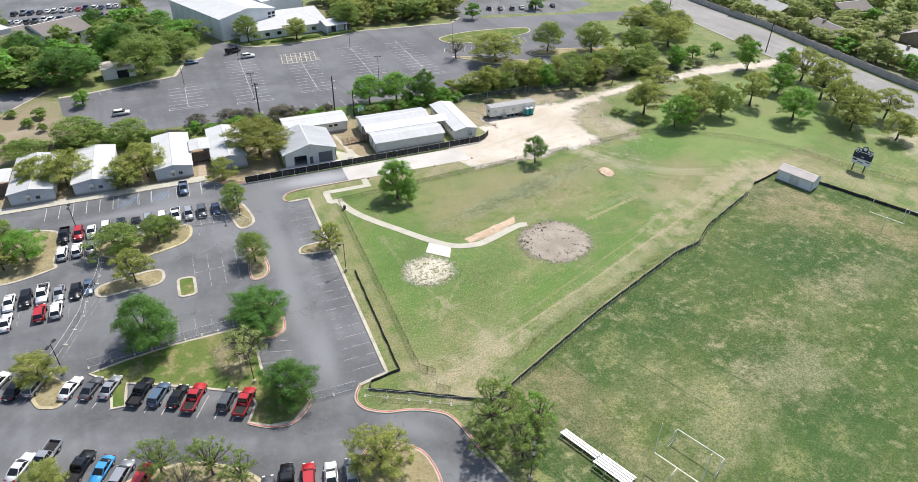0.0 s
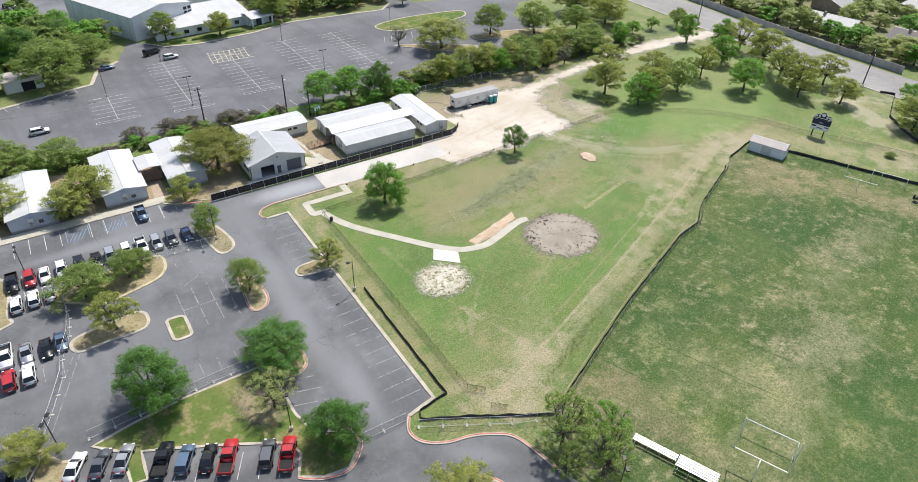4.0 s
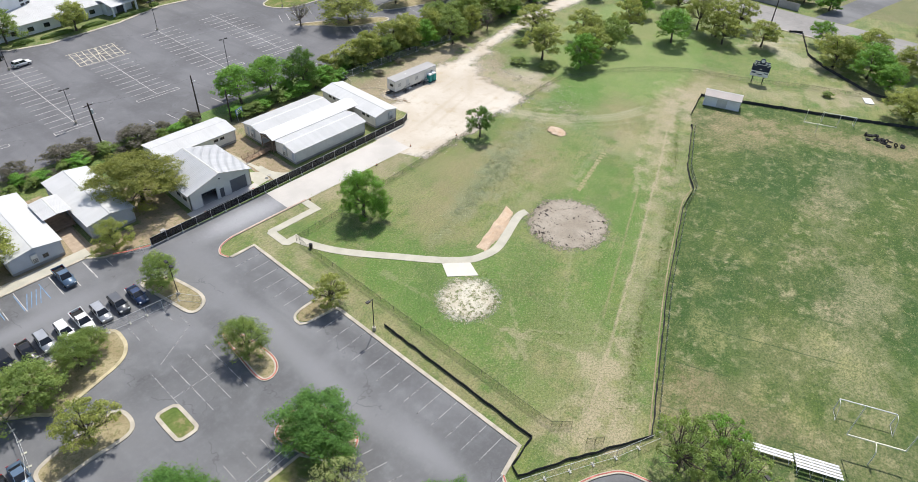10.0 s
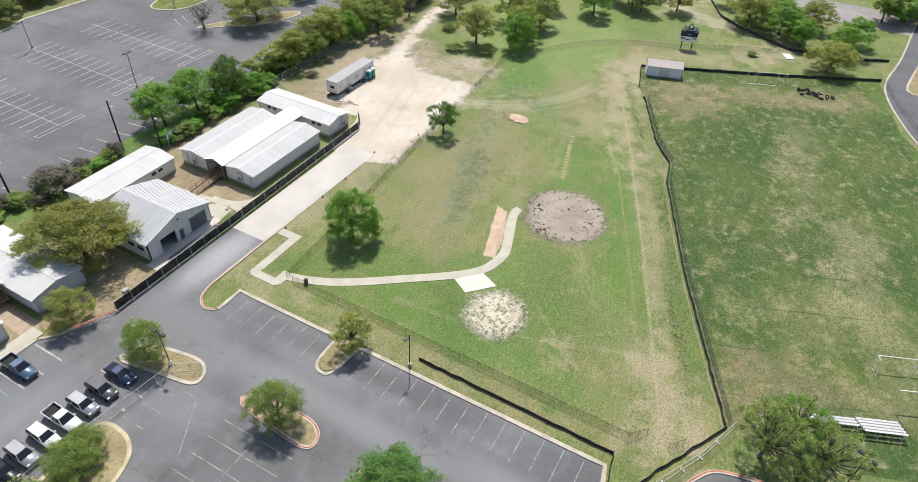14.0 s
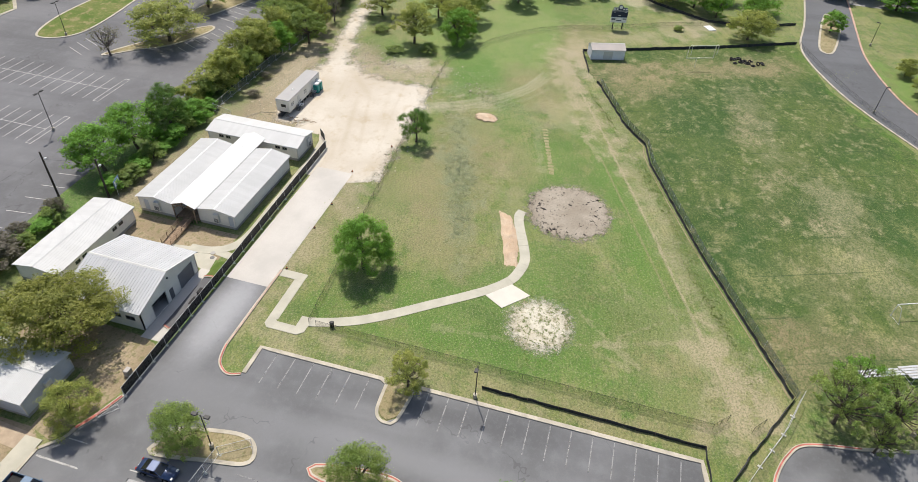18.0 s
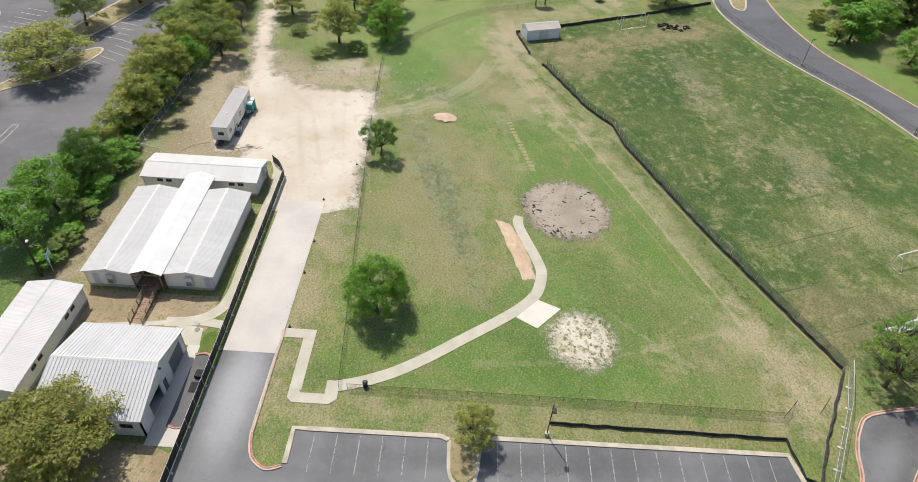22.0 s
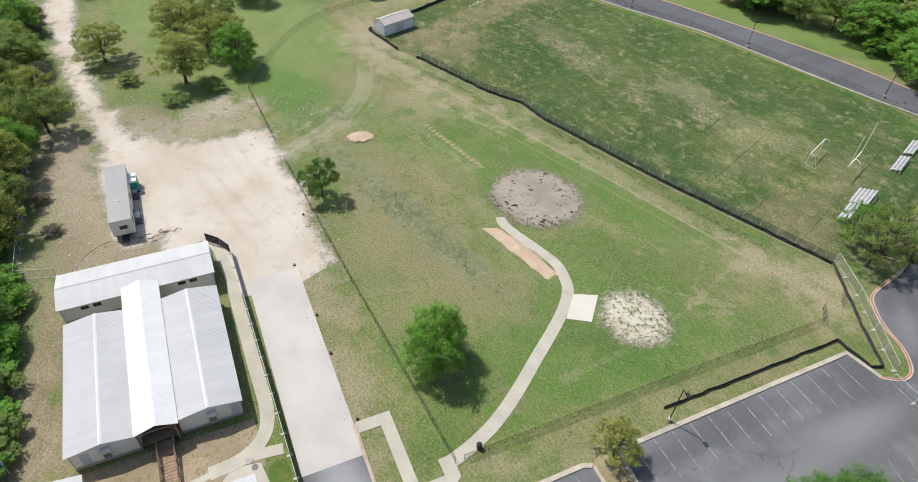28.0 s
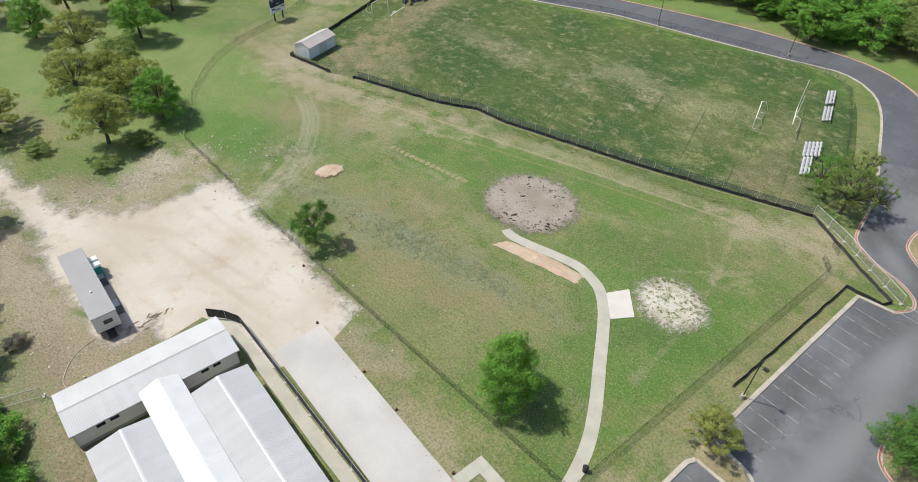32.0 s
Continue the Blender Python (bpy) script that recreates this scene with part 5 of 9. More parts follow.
church = []
for x, y0, y1 in ((-3.6, 200.6, 217.5), (15.8, 198.5, 237.5), (36, 201, 228.6), (56.3, 203, 240.5), (74.7, 202.4, 240.5)):
    church += [((x, y0), (x, y1)), ((x - 5.4, y0), (x + 5.4, y0)), ((x - 5.4, y0 - 1.2), (x + 5.4, y0 - 1.2)), ((x - 5.4, y0), (x - 5.4, y0 - 1.2)), ((x + 5.4, y0), (x + 5.4, y0 - 1.2))]
    k = int((y1 - y0) / 2.75)
    church += [((x - 5.2, y0 + 2.75 * i), (x + 5.2, y0 + 2.75 * i)) for i in range(1, k + 1)]
church += [((x, 185.4), (x - 0.6, 190)) for x in (-24, 17, 21, 25, 28.7, 33.1, 37.2, 41, 45, 64, 68, 72, 76, 80)]
church += [((-29 + 3 * i, 223 + 0.75 * i), (-28.2 + 3 * i, 219.8 + 0.75 * i)) for i in range(7)]
church += [((87 + 2.8 * i, 220), (89.6 + 2.8 * i, 225.5)) for i in range(5)] + [((97 + 2.7 * i, 197.2 - 0.6 * i), (99 + 2.7 * i, 201.5 - 0.6 * i)) for i in range(8)]
church += [((112 + 2.7 * i, 222), (113.5 + 2.7 * i, 228)) for i in range(8)] + [((118 + 2.75 * i, 197 + 0.1 * i), (119.5 + 2.75 * i, 203)) for i in range(7)]
stripe_set("church_parking_lot", church, WHITE_PAINT, 0.026, "white bay line", 0.14)
grid = [((29.6 + 1.7 * i, 229), (30.6 + 1.7 * i, 238.8)) for i in range(8)] + [((29.6, 229 + 2.4 * i), (43.2, 229 + 2.4 * i)) for i in range(5)] + [((35.4, 229.6), (37.8, 238.4)), ((30.4, 231), (42.6, 237.4)), ((42.4, 230.4), (31, 237.6))]
stripe_set("church_parking_lot", grid, CREAM_PAINT, 0.028, "cream playground line", 0.2)
stripe_set("far_parking_lot", [((126 + 2.9 * i, 266), (128 + 2.9 * i, 272)) for i in range(12)], WHITE_PAINT, 0.024, "white bay line", 0.14)


# ---- buildings ----
def wall(parent, name, a, b, height, material, openings=(), rise=0.0, thick=0.16, base=0.0):
    """A wall from a to b, its outer face to the right of the way, with openings (u0, u1, z0, z1) cut through it and a gable of that rise."""
    a, b = Vector((*a, 0)), Vector((*b, 0))
    d = b - a
    n = d.length
    m = Matrix.Translation(a) @ Matrix.Rotation(math.atan2(d.y, d.x), 4, "Z")
    us = sorted({0, n, *(o[0] for o in openings), *(o[1] for o in openings)})
    zs = sorted({base, height, *(o[2] for o in openings), *(o[3] for o in openings)})
    bm = bmesh.new()
    for u0, u1 in zip(us, us[1:]):
        for z0, z1 in zip(zs, zs[1:]):
            if not any(o[0] < (u0 + u1) / 2 < o[1] and o[2] < (z0 + z1) / 2 < o[3] for o in openings):
                box(bm, u0, 0, z0, u1, thick, z1)
    bmesh.ops.remove_doubles(bm, verts=bm.verts, dist=0.001)
    if rise:
        g = prism([(0, height), (n, height), (n / 2, height + rise)], "y", 0, thick)
        me = bpy.data.meshes.new("gable")
        g.to_mesh(me)
        g.free()
        bm.from_mesh(me)
        bpy.data.meshes.remove(me)
    bmesh.ops.transform(bm, matrix=m, verts=bm.verts)
    ob = part(name, bm, material, parent)
    return ob, m


def window(parent, m, u0, u1, z0, z1, name="window", frame_mat=TRIM, glass=GLASS_DARK, bars=1):
    """A window in a wall's opening: frame with a pane for each light."""
    bm = bmesh.new()
    w = 0.06
    box(bm, u0, -0.03, z0, u1, 0.09, z0 + w), box(bm, u0, -0.03, z1 - w, u1, 0.09, z1)
    box(bm, u0, -0.03, z0 + w, u0 + w, 0.09, z1 - w), box(bm, u1 - w, -0.03, z0 + w, u1, 0.09, z1 - w)
    for i in range(1, bars):
        x = u0 + (u1 - u0) * i / bars
        box(bm, x - 0.025, -0.02, z0 + w, x + 0.025, 0.08, z1 - w)
    bmesh.ops.transform(bm, matrix=m, verts=bm.verts)
    fr = part(name, bm, frame_mat, parent)
    for i in range(bars):
        a, b = u0 + (u1 - u0) * i / bars, u0 + (u1 - u0) * (i + 1) / bars
        pb = cube(a + 0.03, 0.03, z0 + w - 0.01, b - 0.03, 0.05, z1 - w + 0.01)
        bmesh.ops.transform(pb, matrix=m, verts=pb.verts)
        part("pane", pb, glass, fr)
    return fr


def ac_unit(parent, m, u, z):
    """A wall-hung air conditioner with a louvred face."""
    bm = soft_box(u - 0.5, -0.45, z - 0.85, u + 0.5, -0.005, z + 0.85, 0.04, 1)
    bmesh.ops.transform(bm, matrix=m, verts=bm.verts)
    unit = part("air_conditioner", bm, AC_METAL, parent, "pale metal wall air conditioner")
    for i in range(6):
        b = cube(u - 0.4, -0.475, z - 0.7 + 0.14 * i, u + 0.4, -0.45, z - 0.63 + 0.14 * i)
        bmesh.ops.transform(b, matrix=m, verts=b.verts)
        part("louvre", b, DARK_TRIM, unit)
    return unit


def door(parent, m, u0, u1, z0, z1, mat=SIDING_BLUE, name="door"):
    bm = cube(u0 + 0.02, 0.03, z0, u1 - 0.02, 0.09, z1 - 0.02)
    bmesh.ops.transform(bm, matrix=m, verts=bm.verts)
    d = part(name, bm, mat, parent)
    h = rod(bmesh.new(), (u1 - 0.12, 0, z0 + 1.0), (u1 - 0.12, -0.05, z0 + 1.0), 0.035)
    bmesh.ops.transform(h, matrix=m, verts=h.verts)
    part("handle", h, GALV, d)
    return d


def slope(parent, start, along, up, material, width=0.7, rib=0.02, name="roof_panel", label=""):
    """One roof slope of metal panels, each with its standing rib, running from the eave up."""
    start, along, up = Vector(start), Vector(along), Vector(up)
    n = max(1, round(along.length / width))
    w, l = along.length / n, up.length
    x, y = along.normalized(), up.normalized()
    z = x.cross(y)
    if z.z < 0:
        x, start = -x, start + along
        z = x.cross(y)
    basis = Matrix((x, y, z)).transposed().to_4x4()
    bm = cube(0, 0, 0, w, l, 0.04)
    if rib >= 0.05:
        box(bm, 0.0, 0, 0.04, 0.06, l, 0.04 + rib)
    else:
        for i in range(3):
            u = w * (i + 0.3) / 3
            p = [bm.verts.new(q) for q in ((u, 0, 0.041), (u + 0.05, 0, 0.041 + rib), (u + 0.1, 0, 0.041), (u, l, 0.041), (u + 0.05, l, 0.041 + rib), (u + 0.1, l, 0.041))]
            bm.faces.new((p[0], p[1], p[4], p[3])), bm.faces.new((p[1], p[2], p[5], p[4])), bm.faces.new((p[0], p[2], p[1])), bm.faces.new((p[3], p[4], p[5]))
    first = part(name, bm, material, parent, label)
    first.matrix_basis = Matrix.Translation(start) @ basis
    for i in range(1, n):
        again(first, parent, Matrix.Translation(start + x * w * i) @ basis)


def gable_roof(parent, x0, x1, y0, y1, eave, ridge, axis, material, over=0.35, width=0.7, rib=0.016, cap=None):
    """Two slopes of panels, a ridge cap and fascia boards; axis is the way of the ridge."""
    if axis == "x":
        c = (y0 + y1) / 2
        for ye, sgn in ((y0 - over, 1), (y1 + over, -1)):
            k = (ridge - eave) / ((y1 - y0) / 2)
            zz = eave - k * over
            slope(parent, (x0 - over, ye, zz + 0.03), (x1 - x0 + 2 * over, 0, 0), (0, c - ye, ridge - zz), material, width, rib)
            part("fascia", cube(x0 - over, ye - 0.03, zz - 0.12, x1 + over, ye + 0.03, zz + 0.05), TRIM, parent)
        part("ridge_cap", prism([(c - 0.22, ridge + 0.02), (c, ridge + 0.13), (c + 0.22, ridge + 0.02), (c, ridge - 0.02)], "x", x0 - over, x1 + over), cap or TRIM, parent)
    else:
        c = (x0 + x1) / 2
        for xe, sgn in ((x0 - over, 1), (x1 + over, -1)):
            k = (ridge - eave) / ((x1 - x0) / 2)
            zz = eave - k * over
            slope(parent, (xe, y0 - over, zz + 0.03), (0, y1 - y0 + 2 * over, 0), (c - xe, 0, ridge - zz), material, width, rib)
            part("fascia", cube(xe - 0.03, y0 - over, zz - 0.12, xe + 0.03, y1 + over, zz + 0.05), TRIM, parent)
        part("ridge_cap", prism([(c - 0.22, ridge + 0.02), (c, ridge + 0.13), (c + 0.22, ridge + 0.02), (c, ridge - 0.02)], "y", y0 - over, y1 + over), cap or TRIM, parent)


def portable(name, x0, x1, y0, y1, axis, label, siding=SIDING, roof=ROOF_WHITE, eave=3.1, ridge=3.75, holes=None, acs=(), over=0.3, category="classroom building", group="portable classrooms", cap=None):
    """A portable classroom on a skirted base. holes: wall letter -> openings; acs: (wall, u)."""
    th = thing(name, pose((x0 + x1) / 2, (y0 + y1) / 2, 0), label, category, group)
    a, b, c, d = -(x1 - x0) / 2, (x1 - x0) / 2, -(y1 - y0) / 2, (y1 - y0) / 2
    holes = holes or {}
    rise = ridge - eave
    sides = {"s": ((a, c), (b, c)), "e": ((b, c), (b, d)), "n": ((b, d), (a, d)), "w": ((a, d), (a, c))}
    ms = {}
    for k, (p, q) in sides.items():
        gab = rise if (axis == "y") == (k in "sn") else 0
        ops = holes.get(k, ())
        _, m = wall(th, "wall", p, q, eave, siding, [o[:4] for o in ops], gab, base=0.55)
        ms[k] = m
        for o in ops:
            if o[4] == "w":
                window(th, m, o[0], o[1], o[2], o[3], frame_mat=DARK_TRIM, bars=2)
            elif o[4] == "d":
                door(th, m, o[0], o[1], o[2], o[3])
        n = (Vector((*q, 0)) - Vector((*p, 0))).length
        sk = cube(0.03, 0.03, 0, n - 0.03, 0.1, 0.55)
        bmesh.ops.transform(sk, matrix=m, verts=sk.verts)
        part("skirting", sk, SKIRT, th)
        for u in (0.0, n - 0.12):
            t = cube(u, -0.02, 0.5, u + 0.12, 0.0, eave)
            bmesh.ops.transform(t, matrix=m, verts=t.verts)
            part("corner_trim", t, TRIM, th)
    part("floor_slab", cube(a + 0.2, c + 0.2, 0.4, b - 0.2, d - 0.2, 0.6), SKIRT, th)
    gable_roof(th, a, b, c, d, eave, ridge, axis, roof, over, cap=cap)
    for k, u in acs:
        ac_unit(th, ms[k], u, 1.9)
    return th


pair = lambda u, z=2.0: [(u, u + 1.0, z, z + 0.62, "w"), (u + 1.5, u + 2.5, z, z + 0.62, "w")]
# the pair of classrooms under one central roof
portable("portable_classroom", 40.1, 59.5, 161.8, 168.8, "x", "off-white portable classroom with pale grey ribbed roof", roof=ROOF_PALE, acs=(("w", 3.7),), holes={"w": [(1.0, 1.95, 0.6, 2.65, "d")]}, cap=ROOF_BRIGHT)
portable("portable_classroom", 40.45, 59.75, 150.6, 157.5, "x", "off-white portable classroom with pale grey ribbed roof", roof=ROOF_PALE, acs=(("w", 3.6),), holes={"w": [(5.7, 6.6, 0.6, 2.65, "d")]}, cap=ROOF_BRIGHT)
portable("portable_classroom", 62.95, 69.3, 150.4, 169.7, "y", "off-white portable classroom with high slit windows", roof=ROOF_WHITE, acs=(("s", 4.4),), holes={"w": pair(2.4, 2.0) + pair(14.6, 2.0)}, cap=ROOF_PALE)
portable("portable_classroom", 19.8, 37.0, 167.6, 174.9, "x", "long off-white portable building with pale roof", roof=ROOF_WHITE, holes={"s": pair(3.6, 1.8) + pair(12.0, 1.8), "e": [(3.2, 4.2, 0.6, 2.65, "d")]}, cap=ROOF_PALE)
# the row facing the lot
for x0, x1, y0, y1 in ((-44.4, -35.5, 154.2, 173.4), (-31.4, -22.7, 154.4, 173.2), (-13.6, -5.1, 155.0, 174.4), (-0.1, 7.9, 155.5, 174.6)):
    portable("portable_classroom", x0, x1, y0, y1, "y", "blue-grey portable classroom facing the parking lot", SIDING_BLUE, ROOF_WHITE if x0 > -40 else ROOF_PALE, 3.2, 3.9, holes={"s": [(5.2, 6.1, 1.1, 1.9, "w")] if x0 < -10 else [], "e": pair(4, 1.9) + pair(12, 1.9)}, acs=(("s", 3.9),), cap=ROOF_PALE)


def covered_walk(x0, x1, y0, y1, z, label, roof=ROOF_WHITE, peak=0.25):
    """A small roof on posts over a deck with rails."""
    th = thing("canopy", pose((x0 + x1) / 2, (y0 + y1) / 2, 0), label, "canopy")
    a, b, c, d = -(x1 - x0) / 2, (x1 - x0) / 2, -(y1 - y0) / 2, (y1 - y0) / 2
    gable_roof(th, a, b, c, d, z, z + peak, "y", roof, 0.1, width=1.0, rib=0.03)
    for x in (a + 0.4, b - 0.4):
        for y in (c + 0.3, (c + d) / 2, d - 0.3):
            part("post", cube(x - 0.07, y - 0.07, 0, x + 0.07, y + 0.07, z), WOOD, th)
    part("deck", cube(a + 0.2, c + 0.1, 0.5, b - 0.2, d - 0.1, 0.6), WOOD, th)
    for x in (a + 0.4, b - 0.4):
        for zz in (1.05, 1.5):
            part("rail", cube(x - 0.03, c + 0.3, zz, x + 0.03, d - 0.3, zz + 0.1), WOOD, th)
    return th


covered_walk(-5.0, -0.2, 161.6, 168.2, 3.7, "white canopy roof over a wooden deck")
covered_walk(-51.5, -44.8, 160, 167, 3.7, "white canopy roof over a wooden deck")

# the raised white roof between the two classrooms, with its porch and ramp
can = thing("breezeway", pose(51.4, 159.65, 0), "bright white breezeway roof between classrooms, wooden porch truss", "breezeway")
for y in (-2.25, 2.45):
    slope(can, (-11.7, y, 3.26), (24.0, 0, 0), (0, -y, 0.86), ROOF_BRIGHT, 1.0, 0.012)
part("ridge_cap", prism([(-0.2, 4.08), (0, 4.2), (0.2, 4.08)], "x", -11.7, 12.3), WHITE_METAL, can)
for x in (-11.5, -9.5):
    for y in (-1.8, 2.2):
        part("post", cube(x - 0.08, y - 0.08, 0, x + 0.08, y + 0.08, 3.2), WOOD, can)
for x in (-11.55,):
    part("truss_beam", cube(x - 0.06, -1.95, 3.1, x + 0.06, 2.3, 3.26), WOOD, can)
    for s in (-1, 1):
        bm = bmesh.new()
        rod(bm, (x, 2.3 if s > 0 else -1.95, 3.2), (x, 0, 3.98), 0.07, n=4)
        part("rafter", bm, WOOD, can)
        bm = bmesh.new()
        rod(bm, (x, 2.2 if s > 0 else -1.8, 2.3), (x, 1.0 * s, 3.14), 0.06, n=4)
        part("brace", bm, WOOD, can)
part("deck", cube(-11.3, -2.2, 0.5, 12, 2.2, 0.6), WOOD, can)
ramp = thing("ramp", pose(36.7, 159.4, 0), "weathered wooden access ramp with handrails", "ramp")
for i in range(16):
    x0 = 3.2 - 0.4 * i
    z = 0.6 - 0.034 * i
    part("plank", cube(x0 - 0.39, -0.85, z - 0.05, x0, 0.85, z), WOOD, ramp)
for y in (-0.9, 0.9):
    for i in range(5):
        x = 3.1 - 1.55 * i
        part("post", cube(x - 0.05, y - 0.05, 0, x + 0.05, y + 0.05, 1.55 - 0.13 * i), WOOD, ramp)
    for z in (0.8, 1.15, 1.5):
        bm = bmesh.new()
        rod(bm, (3.1, y, z), (-3.1, y, z - 0.52), 0.055, n=4)
        part("rail", bm, WOOD, ramp)

# the gabled garage building
gb = thing("garage_building", pose(23.2, 157.2, 0), "white gabled garage building with ribbed metal roof and two bays", "garage")
_, m = wall(gb, "wall", (-6.6, -6.15), (6.6, -6.15), 3.75, SIDING, [(2.5, 5.6, 0.02, 2.7), (6.3, 7.2, 0.05, 2.1), (8.7, 12.2, 0.02, 2.9)], 1.95)
bm = cube(8.72, 0.08, 0.02, 12.18, 0.12, 2.88)
bmesh.ops.transform(bm, matrix=m, verts=bm.verts)
roller = part("roller_door", bm, DOOR_GREY, gb, "dark grey closed sectional garage door")
for i in range(7):
    bm = cube(8.72, 0.06, 0.1 + 0.4 * i, 12.18, 0.085, 0.44 + 0.4 * i)
    bmesh.ops.transform(bm, matrix=m, verts=bm.verts)
    part("door_panel", bm, DOOR_GREY, roller)
# raised door, coloured as dark as the shaded bay behind it
bm = cube(2.52, 0.1, 2.2, 5.58, 0.18, 2.7)
bmesh.ops.transform(bm, matrix=m, verts=bm.verts)
part("roller_door", bm, DOORWAY_SHADE, gb, "raised garage door over an open bay")
door(gb, m, 6.3, 7.2, 0.05, 2.1, DARK_TRIM)
for u0, u1, z1 in ((2.5, 5.6, 2.7), (8.7, 12.2, 2.9)):
    bm = bmesh.new()
    box(bm, u0 - 0.12, -0.03, 0, u0, 0.02, z1 + 0.12), box(bm, u1, -0.03, 0, u1 + 0.12, 0.02, z1 + 0.12), box(bm, u0, -0.03, z1, u1, 0.02, z1 + 0.12)
    bmesh.ops.transform(bm, matrix=m, verts=bm.verts)
    part("door_frame", bm, TRIM, gb)
wall(gb, "wall", (6.6, -6.15), (6.6, 6.15), 3.75, SIDING)
wall(gb, "wall", (6.6, 6.15), (-6.6, 6.15), 3.75, SIDING, (), 1.95)
_, m2 = wall(gb, "wall", (-6.6, 6.15), (-6.6, -6.15), 3.75, SIDING, [(7.5, 8.9, 1.6, 2.4), (9.7, 11.2, 1.6, 2.4)])
window(gb, m2, 7.5, 8.9, 1.6, 2.4, frame_mat=DARK_TRIM, bars=2)
window(gb, m2, 9.7, 11.2, 1.6, 2.4, frame_mat=DARK_TRIM, bars=2)
part("floor_slab", cube(-6.4, -6.05, 0, 6.4, 6.05, 0.03), CONCRETE, gb)
gable_roof(gb, -6.6, 6.6, -6.15, 6.15, 3.75, 5.7, "y", ROOF_GREY, 0.4, width=0.45, rib=0.05)
bm = soft_box(-0.12, -6.4, 4.3, 0.12, -6.15, 4.5, 0.02, 1)
part("wall_lamp", bm, DARK_TRIM, gb)

# job-site trailer
tr = thing("office_trailer", pose(85.5, 161.45, 0), "beige job-site office trailer on wheels with grey roof", "trailer")
part("body", soft_box(-7.4, -1.55, 0.75, 7.4, 1.55, 3.45, 0.06, 1), SIDING, tr)
part("roof", soft_box(-7.45, -1.62, 3.45, 7.45, 1.62, 3.58, 0.04, 1), ROOF_TRAILER, tr, "flat grey trailer roof")
part("hitch", cube(-8.9, -0.5, 0.45, -7.3, 0.5, 0.6), BLACK_STEEL, tr)
part("chassis", cube(-7.2, -1.3, 0.5, 7.2, 1.3, 0.76), BLACK_STEEL, tr)
for x in (-1.4, 0.0, 1.4):
    for y in (-1.25, 1.25):
        part("wheel", pole((x, y - 0.14, 0.38), (x, y + 0.14, 0.38), 0.38, n=14), RUBBER, tr)
trm = Matrix.Translation((-7.4, -1.565, 0))
for u in (1.0, 7.0, 12.6):
    window(tr, trm, u, u + 0.95, 1.9, 2.6, frame_mat=DARK_TRIM, bars=2)
for u in (3.8, 10.4):
    part("door", cube(-7.4 + u, -1.6, 0.8, -6.45 + u, -1.545, 2.85), TRIM, tr)
part("window", cube(-7.45, -0.75, 1.9, -7.38, 0.35, 2.55), GLASS_DARK, tr)
part("vent", pole((-2.4, 0, 3.56), (-2.4, 0, 3.75), 0.14), WHITE_METAL, tr)
for xs in (-3.1, 3.5):
    st = thing("steps", pose(85.5 + xs, 159.05, 0), "grey metal steps with landing at the trailer door", "steps", "trailer steps")
    part("landing", cube(-0.6, -0.1, 0.66, 0.7, 0.78, 0.74), GALV, st)
    for i in range(4):
        part("tread", cube(-0.95 - 0.26 * i, -0.1, 0.53 - 0.15 * i, -0.66 - 0.26 * i, 0.78, 0.58 - 0.15 * i), DARK_TRIM, st)
    for y in (-0.12, 0.76):
        part("rail", pole((0.65, y, 1.6), (-1.7, y, 1.0), 0.03), BLACK_STEEL, st)
        for x, z in ((0.65, 1.6), (-0.6, 1.3), (-1.7, 1.0)):
            part("post", pole((x, y, 0), (x, y, z), 0.03), BLACK_STEEL, st)


def toilet(x, y, turn):
    th = thing("portable_toilet", pose(x, y, 0, 0, 0, turn), "teal plastic portable toilet with white roof", "portable toilet", "portable toilets")
    part("base", soft_box(-0.58, -0.6, 0, 0.58, 0.6, 0.14, 0.03, 1), RUBBER, th)
    part("body", soft_box(-0.54, -0.56, 0.14, 0.54, 0.56, 2.05, 0.05, 1), TEAL, th)
    part("door", soft_box(-0.38, -0.6, 0.2, 0.38, -0.55, 1.95, 0.02, 1), TEAL, th)
    part("roof", prism([(-0.58, 2.05), (0.58, 2.05), (0.42, 2.3), (-0.42, 2.3)], "y", -0.6, 0.6), WHITE_METAL, th, "translucent white roof")
    part("vent_pipe", pole((0.42, 0.45, 2.1), (0.42, 0.45, 2.55), 0.05), WHITE_METAL, th)


toilet(89.9, 159.3, 0), toilet(91.3, 159.3, 0)

# shed at the field's corner: long axis along the end fence
sd = thing("shed", pose(134.4, 98.2, 0, 0, 0, -71), "white storage shed with tan roof at the field corner", "shed")
for p, q, r in (((-4.4, -2.1), (4.4, -2.1), 0), ((4.4, -2.1), (4.4, 2.1), 0.9), ((4.4, 2.1), (-4.4, 2.1), 0), ((-4.4, 2.1), (-4.4, -2.1), 0.9)):
    wall(sd, "wall", p, q, 2.7, SIDING_WHITE, (), r)
gable_roof(sd, -4.4, 4.4, -2.1, 2.1, 2.7, 3.6, "x", ROOF_TAN, 0.12, width=0.9, rib=0.02)
part("foundation", cube(-4.45, -2.15, 0, 4.45, 2.15, 0.16), SKIRT, sd)
for i in range(2):
    part("door", cube(-1.2 + 1.22 * i, -2.14, 0.2, -0.02 + 1.22 * i, -2.1, 2.3), TRIM, sd)

